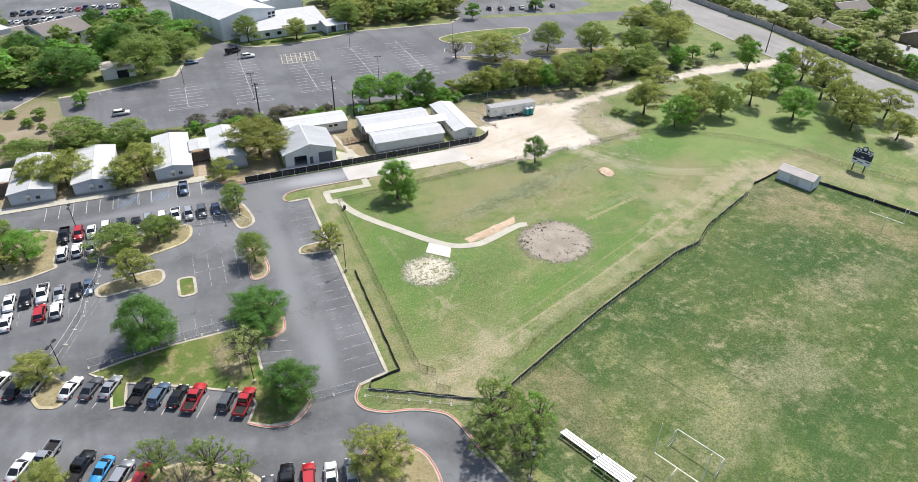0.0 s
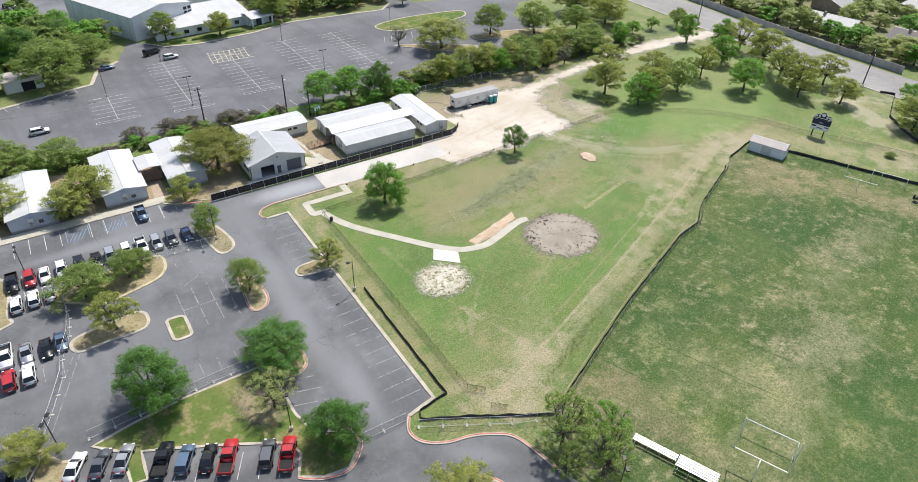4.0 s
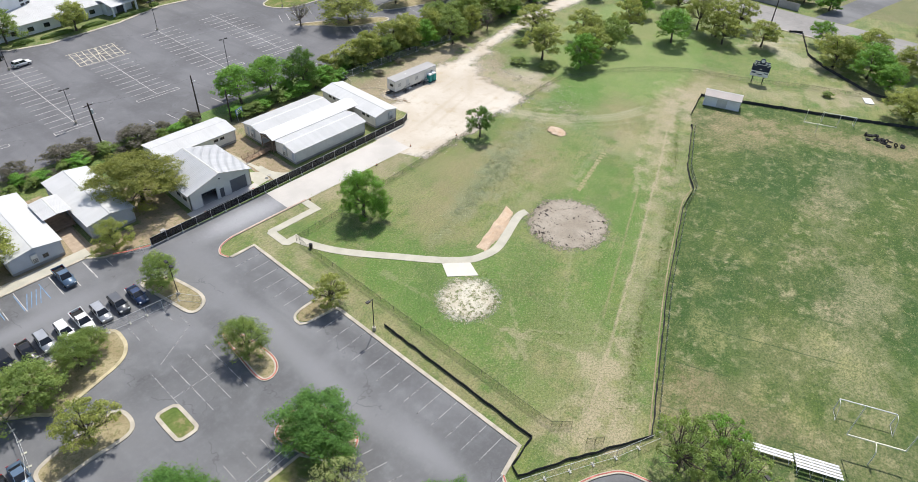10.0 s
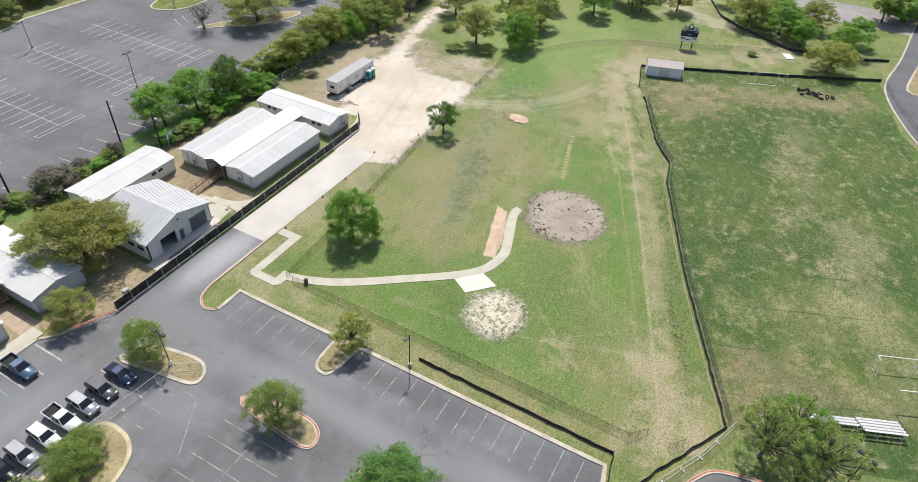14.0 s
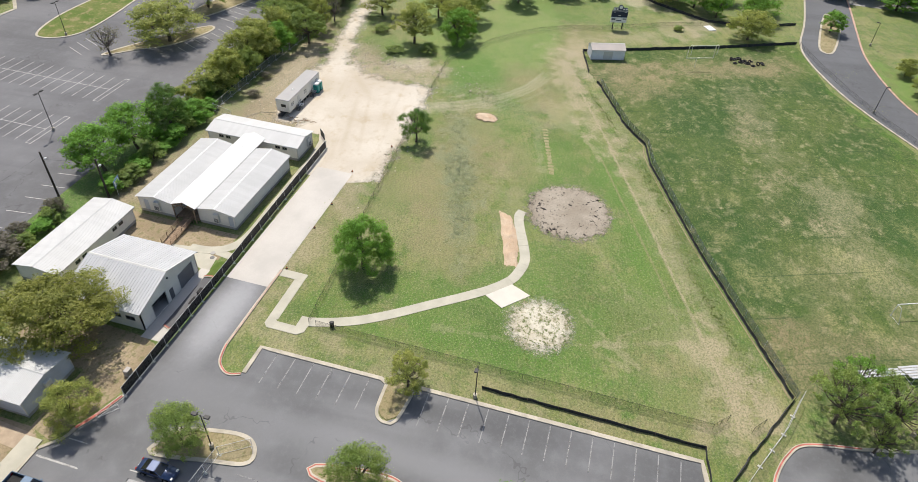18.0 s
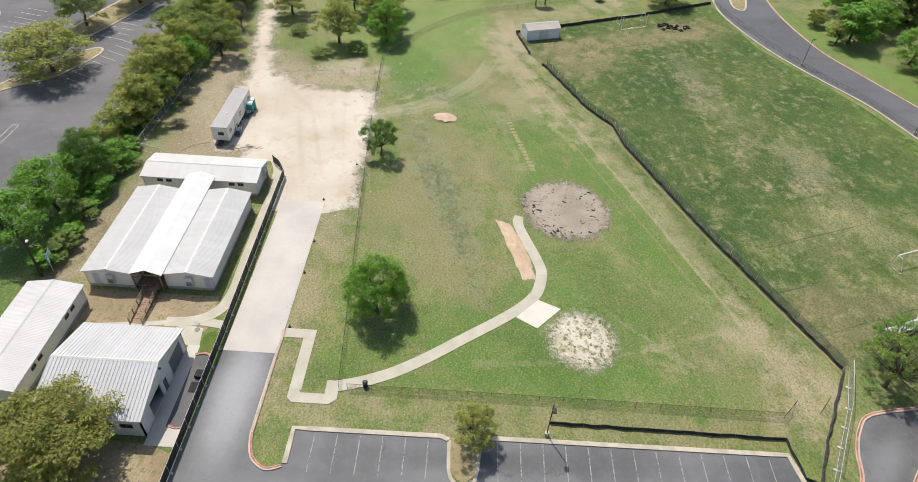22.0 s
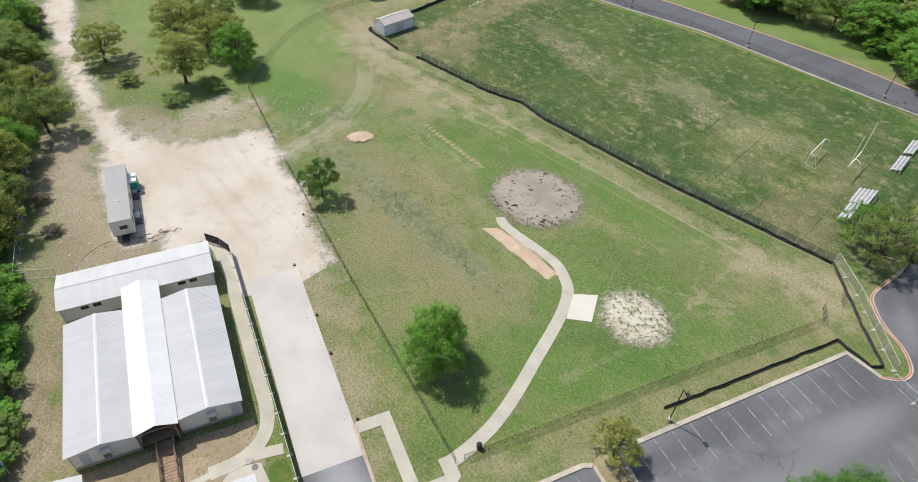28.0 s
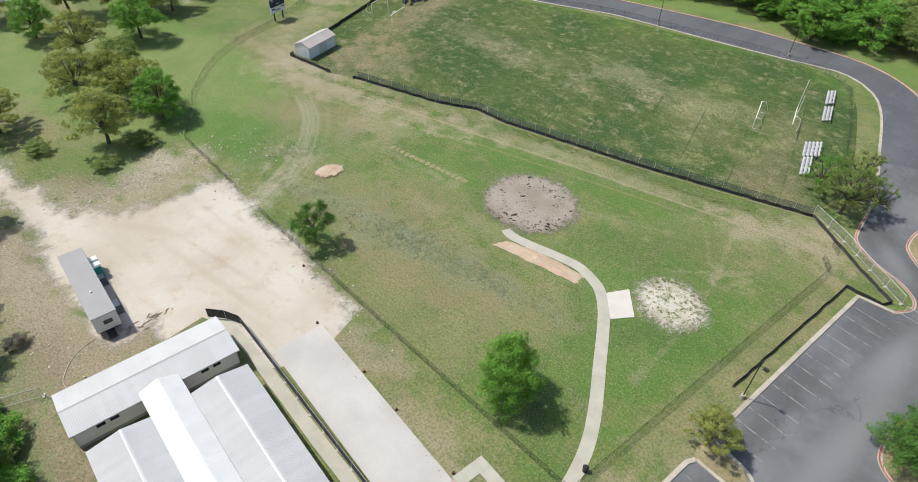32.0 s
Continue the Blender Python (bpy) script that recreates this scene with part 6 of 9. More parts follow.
# scoreboard
sb = thing("scoreboard", Matrix.LocRotScale((154.3, 97.1, 0), Euler((0, 0, radians(108))), (0.88, 0.88, 0.88)), "navy and white scoreboard on two steel posts", "scoreboard")
for x in (-1.55, 1.55):
    part("post", cube(x - 0.15, -0.12, 0, x + 0.15, 0.12, 6.6), BLACK_STEEL, sb)
part("board", soft_box(-2.6, -0.16, 3.9, 2.6, 0.22, 6.1, 0.04, 1), NAVY, sb)
part("sponsor_panel", soft_box(-2.6, -0.14, 2.2, 2.6, 0.2, 3.85, 0.04, 1), WHITE_METAL, sb, "white lower panel")
part("stripe", cube(-2.5, 0.2, 5.9, 2.5, 0.235, 6.06), WHITE_METAL, sb)
part("header", soft_box(-2.2, -0.14, 6.12, 2.2, 0.2, 6.95, 0.04, 1), NAVY, sb)
bm = pole((0, -0.16, 7.1), (0, 0.2, 7.1), 0.75, n=24)
part("emblem", bm, NAVY, sb)
part("emblem_ring", pole((0, 0.2, 7.1), (0, 0.225, 7.1), 0.55, n=24), WHITE_METAL, sb)
for x in (-1.9, -1.1, 1.1, 1.9):
    part("letter_bar", cube(x - 0.3, 0.2, 6.3, x + 0.3, 0.225, 6.75), WHITE_METAL, sb)
for x, z, w, h in ((-1.8, 5.5, 0.7, 0.14), (1.8, 5.5, 0.7, 0.14), (0, 4.5, 0.8, 0.14)):
    part("caption_bar", cube(x - w / 2, 0.22, z, x + w / 2, 0.24, z + h), WHITE_METAL, sb)
for x, z, w, h in ((-1.8, 3.25, 1.2, 0.3), (1.75, 3.1, 1.2, 0.45), (0, 2.8, 1.6, 0.25)):
    part("caption_bar", cube(x - w / 2, 0.2, z, x + w / 2, 0.22, z + h), NAVY, sb)


# ---- church and far houses ----
def block(parent, x0, x1, y0, y1, eave, ridge, axis, siding, roof, over=0.3, width=1.2):
    a = ((x0, y0), (x1, y0)), ((x1, y0), (x1, y1)), ((x1, y1), (x0, y1)), ((x0, y1), (x0, y0))
    for i, (p, q) in enumerate(a):
        wall(parent, "wall", p, q, eave, siding, (), (ridge - eave) if (axis == "y") == (i % 2 == 0) else 0)
    gable_roof(parent, x0, x1, y0, y1, eave, ridge, axis, roof, over, width)


ch = thing("church", pose(13, 261.5, 0, 0, 0, 24), "large white metal church hall with pale roof", "church")
block(ch, 0, 24, 0, 40, 8.2, 10.2, "y", SIDING_WHITE, ROOF_WHITE)
block(ch, 24.5, 44, 10, 32, 8.6, 10.0, "x", SIDING_WHITE, ROOF_WHITE)
for x in (20.6, 22.4):
    for z0, z1 in ((3.4, 5.6), (6.1, 7.1)):
        part("window", cube(x, -0.08, z0, x + 1.3, -0.01, z1), GLASS_DARK, ch)
for i in range(7):
    part("wall_rib", cube(-0.06, 2 + 5.5 * i, 0, -0.01, 2.25 + 5.5 * i, 8.2), TRIM, ch)
wing = thing("church_wing", pose(0, 0, 0), "low white church wing with porch", "church wing")
for p, q in (((19, 258.5), (53, 262.5)), ((53, 262.5), (52, 275)), ((52, 275), (19, 275)), ((19, 275), (19, 258.5))):
    wall(wing, "wall", p, q, 3.4, SIDING_WHITE)
slope(wing, (18, 257.6, 3.4), (36, 4.2, 0), (-2, 17, 2.4), ROOF_WHITE, 1.2, 0.03)
for i in range(6):
    part("window", cube(24 + 4.6 * i, 258.9 + 0.54 * i, 1, 25.6 + 4.6 * i, 259.02 + 0.54 * i, 2.2), GLASS_DARK, wing)
porch = thing("church_porch", pose(55.5, 261.5, 0, 0, 0, 12), "white gabled church porch on columns", "porch")
gable_roof(porch, -4.5, 4.5, -4, 5, 3.4, 4.3, "x", ROOF_WHITE, 0.3, 1.2)
for x in (-4.1, 0, 4.1):
    part("column", cube(x - 0.25, -3.8, 0, x + 0.25, -3.3, 3.4), SIDING_WHITE, porch)
for p, q in (((-4.3, -1), (4.3, -1)), ((4.3, -1), (4.3, 4.8)), ((-4.3, 4.8), (-4.3, -1))):
    wall(porch, "wall", p, q, 3.4, SIDING_WHITE)
part("door", cube(-1.2, -1.1, 0, 1.2, -1.01, 2.3), DARK_TRIM, porch)
for x, y, rx in ((25, 254.5, 3), (34, 254.6, 4.5), (45, 255.2, 4), (57, 256.2, 6), (66, 259.4, 1.6)):
    bm = bmesh.new()
    bmesh.ops.create_icosphere(bm, subdivisions=4, radius=1)
    for v in bm.verts:
        k = 1 + 0.22 * noise.noise(v.co * 4 + Vector((x, 0, 0)))
        v.co = Vector((v.co.x * rx * k, v.co.y * 0.9 * k, max(v.co.z, -0.2) * 0.9 * k))
    ob = part("hedge", bm, LEAF_MID)
    ob.matrix_basis = pose(x, y, 0.15, 0, 0, 4)
    tagged(ob, "clipped dark green hedge before the church", "hedge", "hedges")

bw = thing("school_building", pose(-43.5, 268.5, 0, 0, 0, 33), "pale two-storey building with brown roof", "building")
block(bw, -2, 14, 0, 20, 5.6, 8.2, "x", SIDING_WHITE, ROOF_BROWN, 0.6, 2)
block(bw, -26, -2.3, 6, 26, 5.4, 7.4, "x", SIDING_WHITE, ROOF_BROWN, 0.6, 2)
for x in (1.5, 8):
    part("window", cube(x, -0.08, 2.8, x + 1.4, -0.01, 4.8), GLASS_DARK, bw)
for x in (-20, -13, -7):
    part("window", cube(x, 5.92, 2.8, x + 1.4, 5.99, 4.8), GLASS_DARK, bw)
part("roof_unit", cube(-22, 12, 6.4, -8, 20, 8.4), ROOF_WHITE, bw)
sh = thing("small_store", pose(-24.4, 235.5, 0, 0, 0, 8), "low pale tan store with a flat brown roof under an oak", "store")
for p, q in (((-3.6, -2.5), (6.4, -2.5)), ((6.4, -2.5), (6.4, 3)), ((6.4, 3), (-3.6, 3)), ((-3.6, 3), (-3.6, -2.5))):
    wall(sh, "wall", p, q, 3.6, SIDING)
slope(sh, (-3.9, -2.9, 3.6), (10.6, 0, 0), (0, 6.2, 0.6), ROOF_TAN, 1.2)
# near-black panel on the uncut wall, painted shade for an open doorway
part("roller_door", cube(0.8, -2.56, 0.05, 4.2, -2.51, 2.6), DOORWAY_SHADE, sh, "dark open doorway")


def house(x, y, turn, w, d, roof, label):
    th = thing("house", pose(x, y, 0, 0, 0, turn), label, "house", "houses behind the wall")
    block(th, -w / 2, w / 2, -d / 2, d / 2, 2.9, 2.9 + d * 0.2, "x", BRICK_TAN, roof, 0.6, 1.5)
    for i in range(3):
        part("window", cube(-w / 3 + i * w / 3 - 0.6, -d / 2 - 0.06, 1, -w / 3 + i * w / 3 + 0.6, -d / 2 - 0.01, 2.1), GLASS_DARK, th)
    part("chimney", cube(w / 5, 0.6, 2.9, w / 5 + 0.9, 1.4, 2.9 + d * 0.2 + 0.8), BRICK_TAN, th)


for x, y, t, w, d, r in ((243, 186, 80, 18, 12, ROOF_BROWN), (246, 150, 100, 17, 12, ROOF_TRAILER), (254, 121, 95, 19, 12, ROOF_BROWN), (276, 124, 20, 18, 13, ROOF_BROWN), (276, 168, 10, 18, 12, ROOF_TRAILER),
                         (248, 222, 85, 18, 12, ROOF_TRAILER), (280, 210, 0, 18, 12, ROOF_BROWN), (262, 66, 10, 18, 12, ROOF_BROWN), (300, 140, 70, 18, 12, ROOF_TRAILER), (244, 262, 90, 18, 12, ROOF_BROWN)):
    house(x, y, t, w, d, r, "tan suburban house with a shingle roof behind trees")

hw = tagged(new("highway_wall"), "long weathered panel wall beside the road", "wall", "", "structure")
wl = straight([(226.5, 335), (226.5, 232), (228, 207), (224.6, 172), (222.4, 140), (222.6, 110)], 6.0)
for a, b in zip(wl, wl[1:]):
    d = b - a
    m = pose(a.x, a.y, 0, 0, 0, math.degrees(math.atan2(d.y, d.x)))
    pn = part("panel", cube(0.2, -0.07, 0, d.length - 0.2, 0.07, 2.5), WALL_TAN, hw)
    ps = part("post", cube(-0.2, -0.16, 0, 0.2, 0.16, 2.75), WALL_TAN, hw)
    pn.matrix_basis = ps.matrix_basis = m


# ---- fences ----
def chain_fence(name, pts, height, label, netting=CHAIN, post_mat=BLACK_STEEL, gap=3.0, rail=True, r=0.035):
    line = straight(pts, gap)
    th = thing(name, pose(line[0].x, line[0].y, 0), label, "fence", "chain-link fences")
    o = line[0]
    first = None
    for p in line:
        m = Matrix.Translation(p - o)
        if first is None:
            first = part("post", pole((0, 0, 0), (0, 0, height + 0.06), r, n=6), post_mat, th)
        else:
            again(first, th, m)
    for a, b in zip(line, line[1:]):
        d = b - a
        m = Matrix.LocRotScale(a - o, Euler((0, 0, math.atan2(d.y, d.x))), (d.length, 1, 1))
        if a is line[0]:
            net = part("netting", cube(0, -0.004, 0.04, 1, 0.004, height), netting, th)
            top = part("rail", pole((0, 0, height), (1, 0, height), r * 0.75, n=5), post_mat, th) if rail else None
            net.matrix_basis = m
            if rail:
                top.matrix_basis = m
        else:
            again(net, th, m)
            if rail:
                again(top, th, m)
    return th


chain_fence("chain_link_fence", [(24.9, 129.7), (56.7, 132.3), (89.6, 134.7)], 1.3, "low black chain-link fence along the lawn", CHAIN_BLACK, r=0.024)
chain_fence("chain_link_fence", [(97, 135), (116.4, 136)], 1.3, "low black chain-link fence by the gravel yard", CHAIN_BLACK, r=0.024)
chain_fence("chain_link_fence", [(116.4, 136), (125, 131.2), (131, 128.6), (138.5, 123), (144, 117.5), (148.2, 111), (152, 101), (161.5, 84.5), (166, 74), (172, 60), (176, 48)], 1.2, "low chain-link fence behind the field", CHAIN, r=0.022)
chain_fence("chain_link_fence", [(24.9, 128.6), (24.8, 94.8), (24.6, 72.6)], 1.25, "low black chain-link fence above the parking bays", CHAIN_BLACK, r=0.024)
chain_fence("gate", [(24.6, 72.6), (26.6, 70.6)], 1.3, "open chain-link gate on the lawn", CHAIN_BLACK, r=0.024, gap=1.5)
chain_fence("gate", [(25.6, 67.6), (27.4, 66.0)], 1.4, "open chain-link gate on the lawn", CHAIN_BLACK, r=0.024, gap=1.2)
chain_fence("chain_link_fence", [(33.3, 61.25), (60.75, 73.65), (85.7, 83.35), (93.1, 84.8), (95.9, 86.9), (99.7, 89.45), (118.2, 97.55)], 1.5, "tall chain-link fence along the sports field", FIELD_NET, GALV, rail=False, r=0.02)
chain_fence("chain_link_fence", [(162, 46.9), (150, 43.6), (135.5, 38.4), (123, 33), (109, 24.8), (100, 21.4), (72, 11.6), (61, 9.6), (55, 10.4), (50, 14.5), (44.4, 26), (39.5, 37)], 1.2, "low chain-link fence between field and road", CHAIN, BLACK_STEEL, r=0.025)


def silt_fence(pts, label, height=0.55, step=0.7, seed=0):
    """Sagging black cloth on wooden stakes."""
    line = straight(pts, step)
    th = thing("silt_fence", pose(line[0].x, line[0].y, 0), label, "silt fence", "silt fences")
    o, bm, rows = line[0], bmesh.new(), []
    for i, p in enumerate(line):
        a, b = line[max(i - 1, 0)], line[min(i + 1, len(line) - 1)]
        d = (b - a).normalized()
        s = Vector((-d.y, d.x, 0))
        w = 0.2 * noise.noise(Vector((i * 0.35, seed, 0)))
        h = height * (1 + 0.25 * noise.noise(Vector((i * 0.5, seed, 4))))
        q = p - o + s * w
        lean = s * 0.12 * noise.noise(Vector((i * 0.3, seed, 9)))
        rows.append([bm.verts.new(q + s * 0.1), bm.verts.new(q + s * 0.03 + Vector((0, 0, 0.06))), bm.verts.new(q + lean + Vector((0, 0, h))), bm.verts.new(q + lean - s * 0.03 + Vector((0, 0, h))), bm.verts.new(q - s * 0.03)])
    for a, b in zip(rows, rows[1:]):
        for j in range(4):
            bm.faces.new((a[j], b[j], b[j + 1], a[j + 1]))
    part("cloth", bm, SILT_CLOTH, th, "sagging black cloth")
    first = None
    for p in line[::3]:
        m = Matrix.Translation(p - o)
        if first:
            again(first, th, m)
        else:
            first = part("stake", cube(-0.02, -0.02, 0, 0.02, 0.02, height + 0.2), WOOD, th)


silt_fence([(21.7, 102.8), (21.4, 73.5), (16.3, 72.8), (15.6, 71.3), (21.6, 68.1), (27.3, 64.9), (33, 61.6)], "black silt fence above the parking bays and along the bend")
silt_fence([(33, 61.8), (60.5, 74.2), (85.5, 83.9), (92.8, 85.3), (95.6, 87.4), (99.4, 90), (118, 98.1), (118.3, 98.6)], "long black silt fence along the sports field", 0.6, seed=3)
tagged(part("soil_strip", band(curve([(33.0, 62.2), (60.3, 74.6), (85.2, 84.25), (92.6, 85.7), (94.6, 87.1)], False, 1.5), 0.2, 0.0, 0.02), DIRT), "narrow strip of turned soil beside the silt fence", "soil", "", "structure")
silt_fence([(123.2, 101.1), (135.4, 104.3), (135.9, 103.2)], "short black silt fence beside the shed", 0.7, seed=5)
silt_fence([(139.2, 95.6), (151.5, 69.4), (163, 47.6)], "black silt fence behind the end of the field", 0.75, seed=6)
silt_fence([(200, 105), (202, 101.5), (192, 97), (184.8, 93.8), (178.6, 86.6), (170, 72), (171.6, 58), (178.2, 46.2)], "black silt fence along the trees", 0.75, seed=7)


def panel_fence(pts, label, height, cloth, post_mat, feet=True, step=3.0, cover=True):
    """A run of temporary fence panels on ballast blocks."""
    line = straight(pts, step)
    th = thing("panel_fence", pose(line[0].x, line[0].y, 0), label, "temporary fence", "temporary fences")
    o = line[0]
    unit = None
    for a, b in zip(line, line[1:]):
        d = b - a
        m = Matrix.LocRotScale(a - o, Euler((0, 0, math.atan2(d.y, d.x))), (d.length, 1, 1))
        m1 = Matrix.LocRotScale(a - o, Euler((0, 0, math.atan2(d.y, d.x))), None)
        if unit is None:
            post = part("post", pole((0, 0, 0), (0, 0, height + 0.05), 0.03, n=6), post_mat, th)
            bars = part("rail", pole((0, 0, height), (1, 0, height), 0.025, n=5), post_mat, th)
            again(bars, th, m @ Matrix.Translation((0, 0, 0.18 - height)))
            net = part("cloth", cube(0, -0.008, 0.16, 1, 0.008, height), cloth, th)
            foot = part("foot", soft_box(-0.15, -0.34, 0, 0.15, 0.34, 0.14, 0.03, 1), BLOCK, th, "pale ballast block") if feet else None
            unit = True
            bars.matrix_basis = net.matrix_basis = m
            post.matrix_basis = m1
            if feet:
                foot.matrix_basis = m1
        else:
            again(bars, th, m), again(bars, th, m @ Matrix.Translation((0, 0, 0.18 - height))), again(net, th, m), again(post, th, m1)
            if feet:
                again(foot, th, m1)
    again(post, th, Matrix.Translation(line[-1] - o))
    return th


panel_fence([(6.2, 146.6), (30, 146.75), (69, 147.4), (71.2, 148.6), (73, 150.4)], "black privacy-screened fence panels on ballast feet", 1.85, BLACK_CLOTH, GALV)
LIGHT_NET = make_netting("temporary fence mesh", (0.4, 0.41, 0.42), 0.9)
panel_fence([(4.6, 127.4), (2.4, 130.6), (-5.3, 131.4), (-11.5, 132.2), (-20, 132.6), (-25, 131.8)], "galvanised temporary fence panels between bays", 1.8, LIGHT_NET, GALV)
panel_fence([(-25, 126.2), (-25, 121.5), (-25.6, 116.8), (-27.2, 111.5), (-27.6, 107.4), (-28.7, 104), (-29.9, 100.4), (-31.4, 96.6)], "galvanised temporary fence panels curving across the lot", 1.8, LIGHT_NET, GALV)
panel_fence([(-26, 93), (-19, 93.6), (-8.2, 94.5), (0, 94.9)], "galvanised temporary fence panels beside the grass island", 1.8, LIGHT_NET, GALV)
panel_fence([(6.4, 72.4), (13.6, 72.3)], "galvanised temporary gate panels across the drive", 1.8, LIGHT_NET, GALV, step=3.6)
panel_fence([(14.6, 70.3), (20.8, 66.9), (26.6, 63.6), (33.4, 60.7)], "galvanised temporary fence panels along the bend", 1.8, LIGHT_NET, GALV)
panel_fence([(6.1, 146.4), (2.4, 147.6), (4.4, 146.0)], "loose pale fence panels at the red kerb", 0.9, LIGHT_NET, WHITE_METAL, feet=False, step=2.4)
panel_fence([(73, 171), (74.4, 176), (98, 175.8), (118, 175), (136, 177.5), (163, 176.4), (188, 178)], "green-topped temporary fence behind the yard", 1.8, LIGHT_NET, GALV, step=3.6)


# ---- lamps and poles ----
def lot_lamp(x, y, turn, height=6.6, heads=1, arm=0.55, group="parking lamps"):
    th = thing("street_lamp", pose(x, y, 0, 0, 0, turn), "black lamp post with a flat shoebox head", "lamp post", group)
    part("footing", pole((0, 0, 0), (0, 0, 0.7), 0.28, n=14), KERB, th, "concrete footing")
    part("pole", pole((0, 0, 0.7), (0, 0, height), 0.075, 0.06), BLACK_STEEL, th)
    for s in ((1,), (1, -1))[heads - 1]:
        part("arm", pole((0, 0, height - 0.15), (arm * s, 0, height - 0.08), 0.035), BLACK_STEEL, th)
        head = part("lamp_head", soft_box(arm * s - 0.08 if s > 0 else arm * s - 0.62, -0.24, height - 0.18, arm * s + 0.62 if s > 0 else arm * s + 0.08, 0.24, height + 0.02, 0.03, 1), BLACK_STEEL, th)
        part("lens", cube(arm * s + (0.05 if s > 0 else -0.5), -0.18, height - 0.2, arm * s + (0.5 if s > 0 else -0.05), 0.18, height - 0.181), LAMP_GLASS, head)


for x, y, t, h in ((20.0, 103.3, 180, 1), (3.1, 132, 90, 2), (-1.2, 79.6, 62, 2), (-29.6, 93, 62, 2), (-30, 137.5, 90, 2), (31.8, 47, 60, 2)):
    lot_lamp(x, y, t, 6.7, h)
for x, y, t in ((126.7, 34.2, -60), (97.2, 20.9, -70), (67.8, 8.8, -70), (170.4, 27, 90)):
    lot_lamp(x, y, t, 6.7, 1, 0.4, "road lamps")
for x, y in ((56.4, 201.2), (56.5, 239.2), (15.8, 239), (15.8, 199.5), (-3.6, 217.6), (95, 231), (130, 262)):
    lot_lamp(x, y, 0, 8.5, 2, 0.5, "church lamps")


def utility_pole(x, y, height, label, drum=True):
    th = thing("utility_pole", pose(x, y, 0, 0, 0, 8), label, "utility pole", "utility poles")
    part("pole", pole((0, 0, 0), (0, 0, height), 0.2, 0.14, 10), POLE_WOOD, th)
    if drum:
        part("transformer", pole((0.38, 0, height - 2.6), (0.38, 0, height - 1.6), 0.26, n=12), GALV, th, "grey drum transformer")
        part("crossarm", cube(-1.1, -0.06, height - 0.7, 1.1, 0.06, height - 0.55), POLE_WOOD, th)
        for i in (-1, 0, 1):
            part("insulator", pole((i, 0, height - 0.55), (i, 0, height - 0.3), 0.05), GALV, th)
    else:
        part("bracket", cube(0.1, -0.05, height - 1.6, 0.6, 0.05, height - 1.5), GALV, th)
        part("lamp_head", soft_box(0.4, -0.15, height - 1.75, 0.85, 0.15, height - 1.5, 0.03, 1), GALV, th)


utility_pole(36.9, 182.4, 10.8, "tall dark wooden utility pole behind the classrooms", False)
utility_pole(15.4, 185.5, 10.5, "wooden utility pole with crossarm and transformer")
utility_pole(41.3, 176.4, 8.0, "short dark wooden pole beside a board", False)
utility_pole(-60, 200, 10.5, "wooden utility pole with crossarm and transformer")
utility_pole(202.6, 112, 11, "wooden utility pole beside the wide road")
utility_pole(203.5, 180, 11, "wooden utility pole beside the wide road")
utility_pole(204.5, 240, 11, "wooden utility pole beside the wide road")
utility_pole(178.6, 121.5, 9.5, "dark wooden utility pole among trees", False)


def cable(a, b, sag, label="thin dark overhead cable"):
    pts = [Vector(a).lerp(Vector(b), i / 14) - Vector((0, 0, sag * 4 * (i / 14) * (1 - i / 14))) for i in range(15)]
    bm = bmesh.new()
    for p, q in zip(pts, pts[1:]):
        rod(bm, p, q, 0.012, n=4)
    tagged(part("overhead_cable", bm, BLACK_STEEL), label, "cable", "overhead cables")


cable((15.4, 185.5, 10.1), (36.9, 182.4, 10.2), 0.6), cable((15.4, 185.5, 10.1), (-60, 200, 10.2), 1.8), cable((36.9, 182.4, 9.4), (41.3, 176.4, 7.8), 0.2)
board = thing("panel_board", pose(43.2, 175.6, 0, 0, 0, 20), "small blue-grey panel board on two posts", "board")
for x in (-0.8, 0.8):
    part("post", pole((x, 0, 0), (x, 0, 2.4), 0.05), GALV, board)
part("panel", soft_box(-1.2, -0.06, 1.6, 1.2, 0.06, 3.0, 0.03, 1), BLUE_PAINT, board)
for i in range(3):
    part("caption_bar", cube(-1 + 0.7 * i, -0.075, 1.8, -0.5 + 0.7 * i, -0.061, 2.8), WHITE_METAL, board)


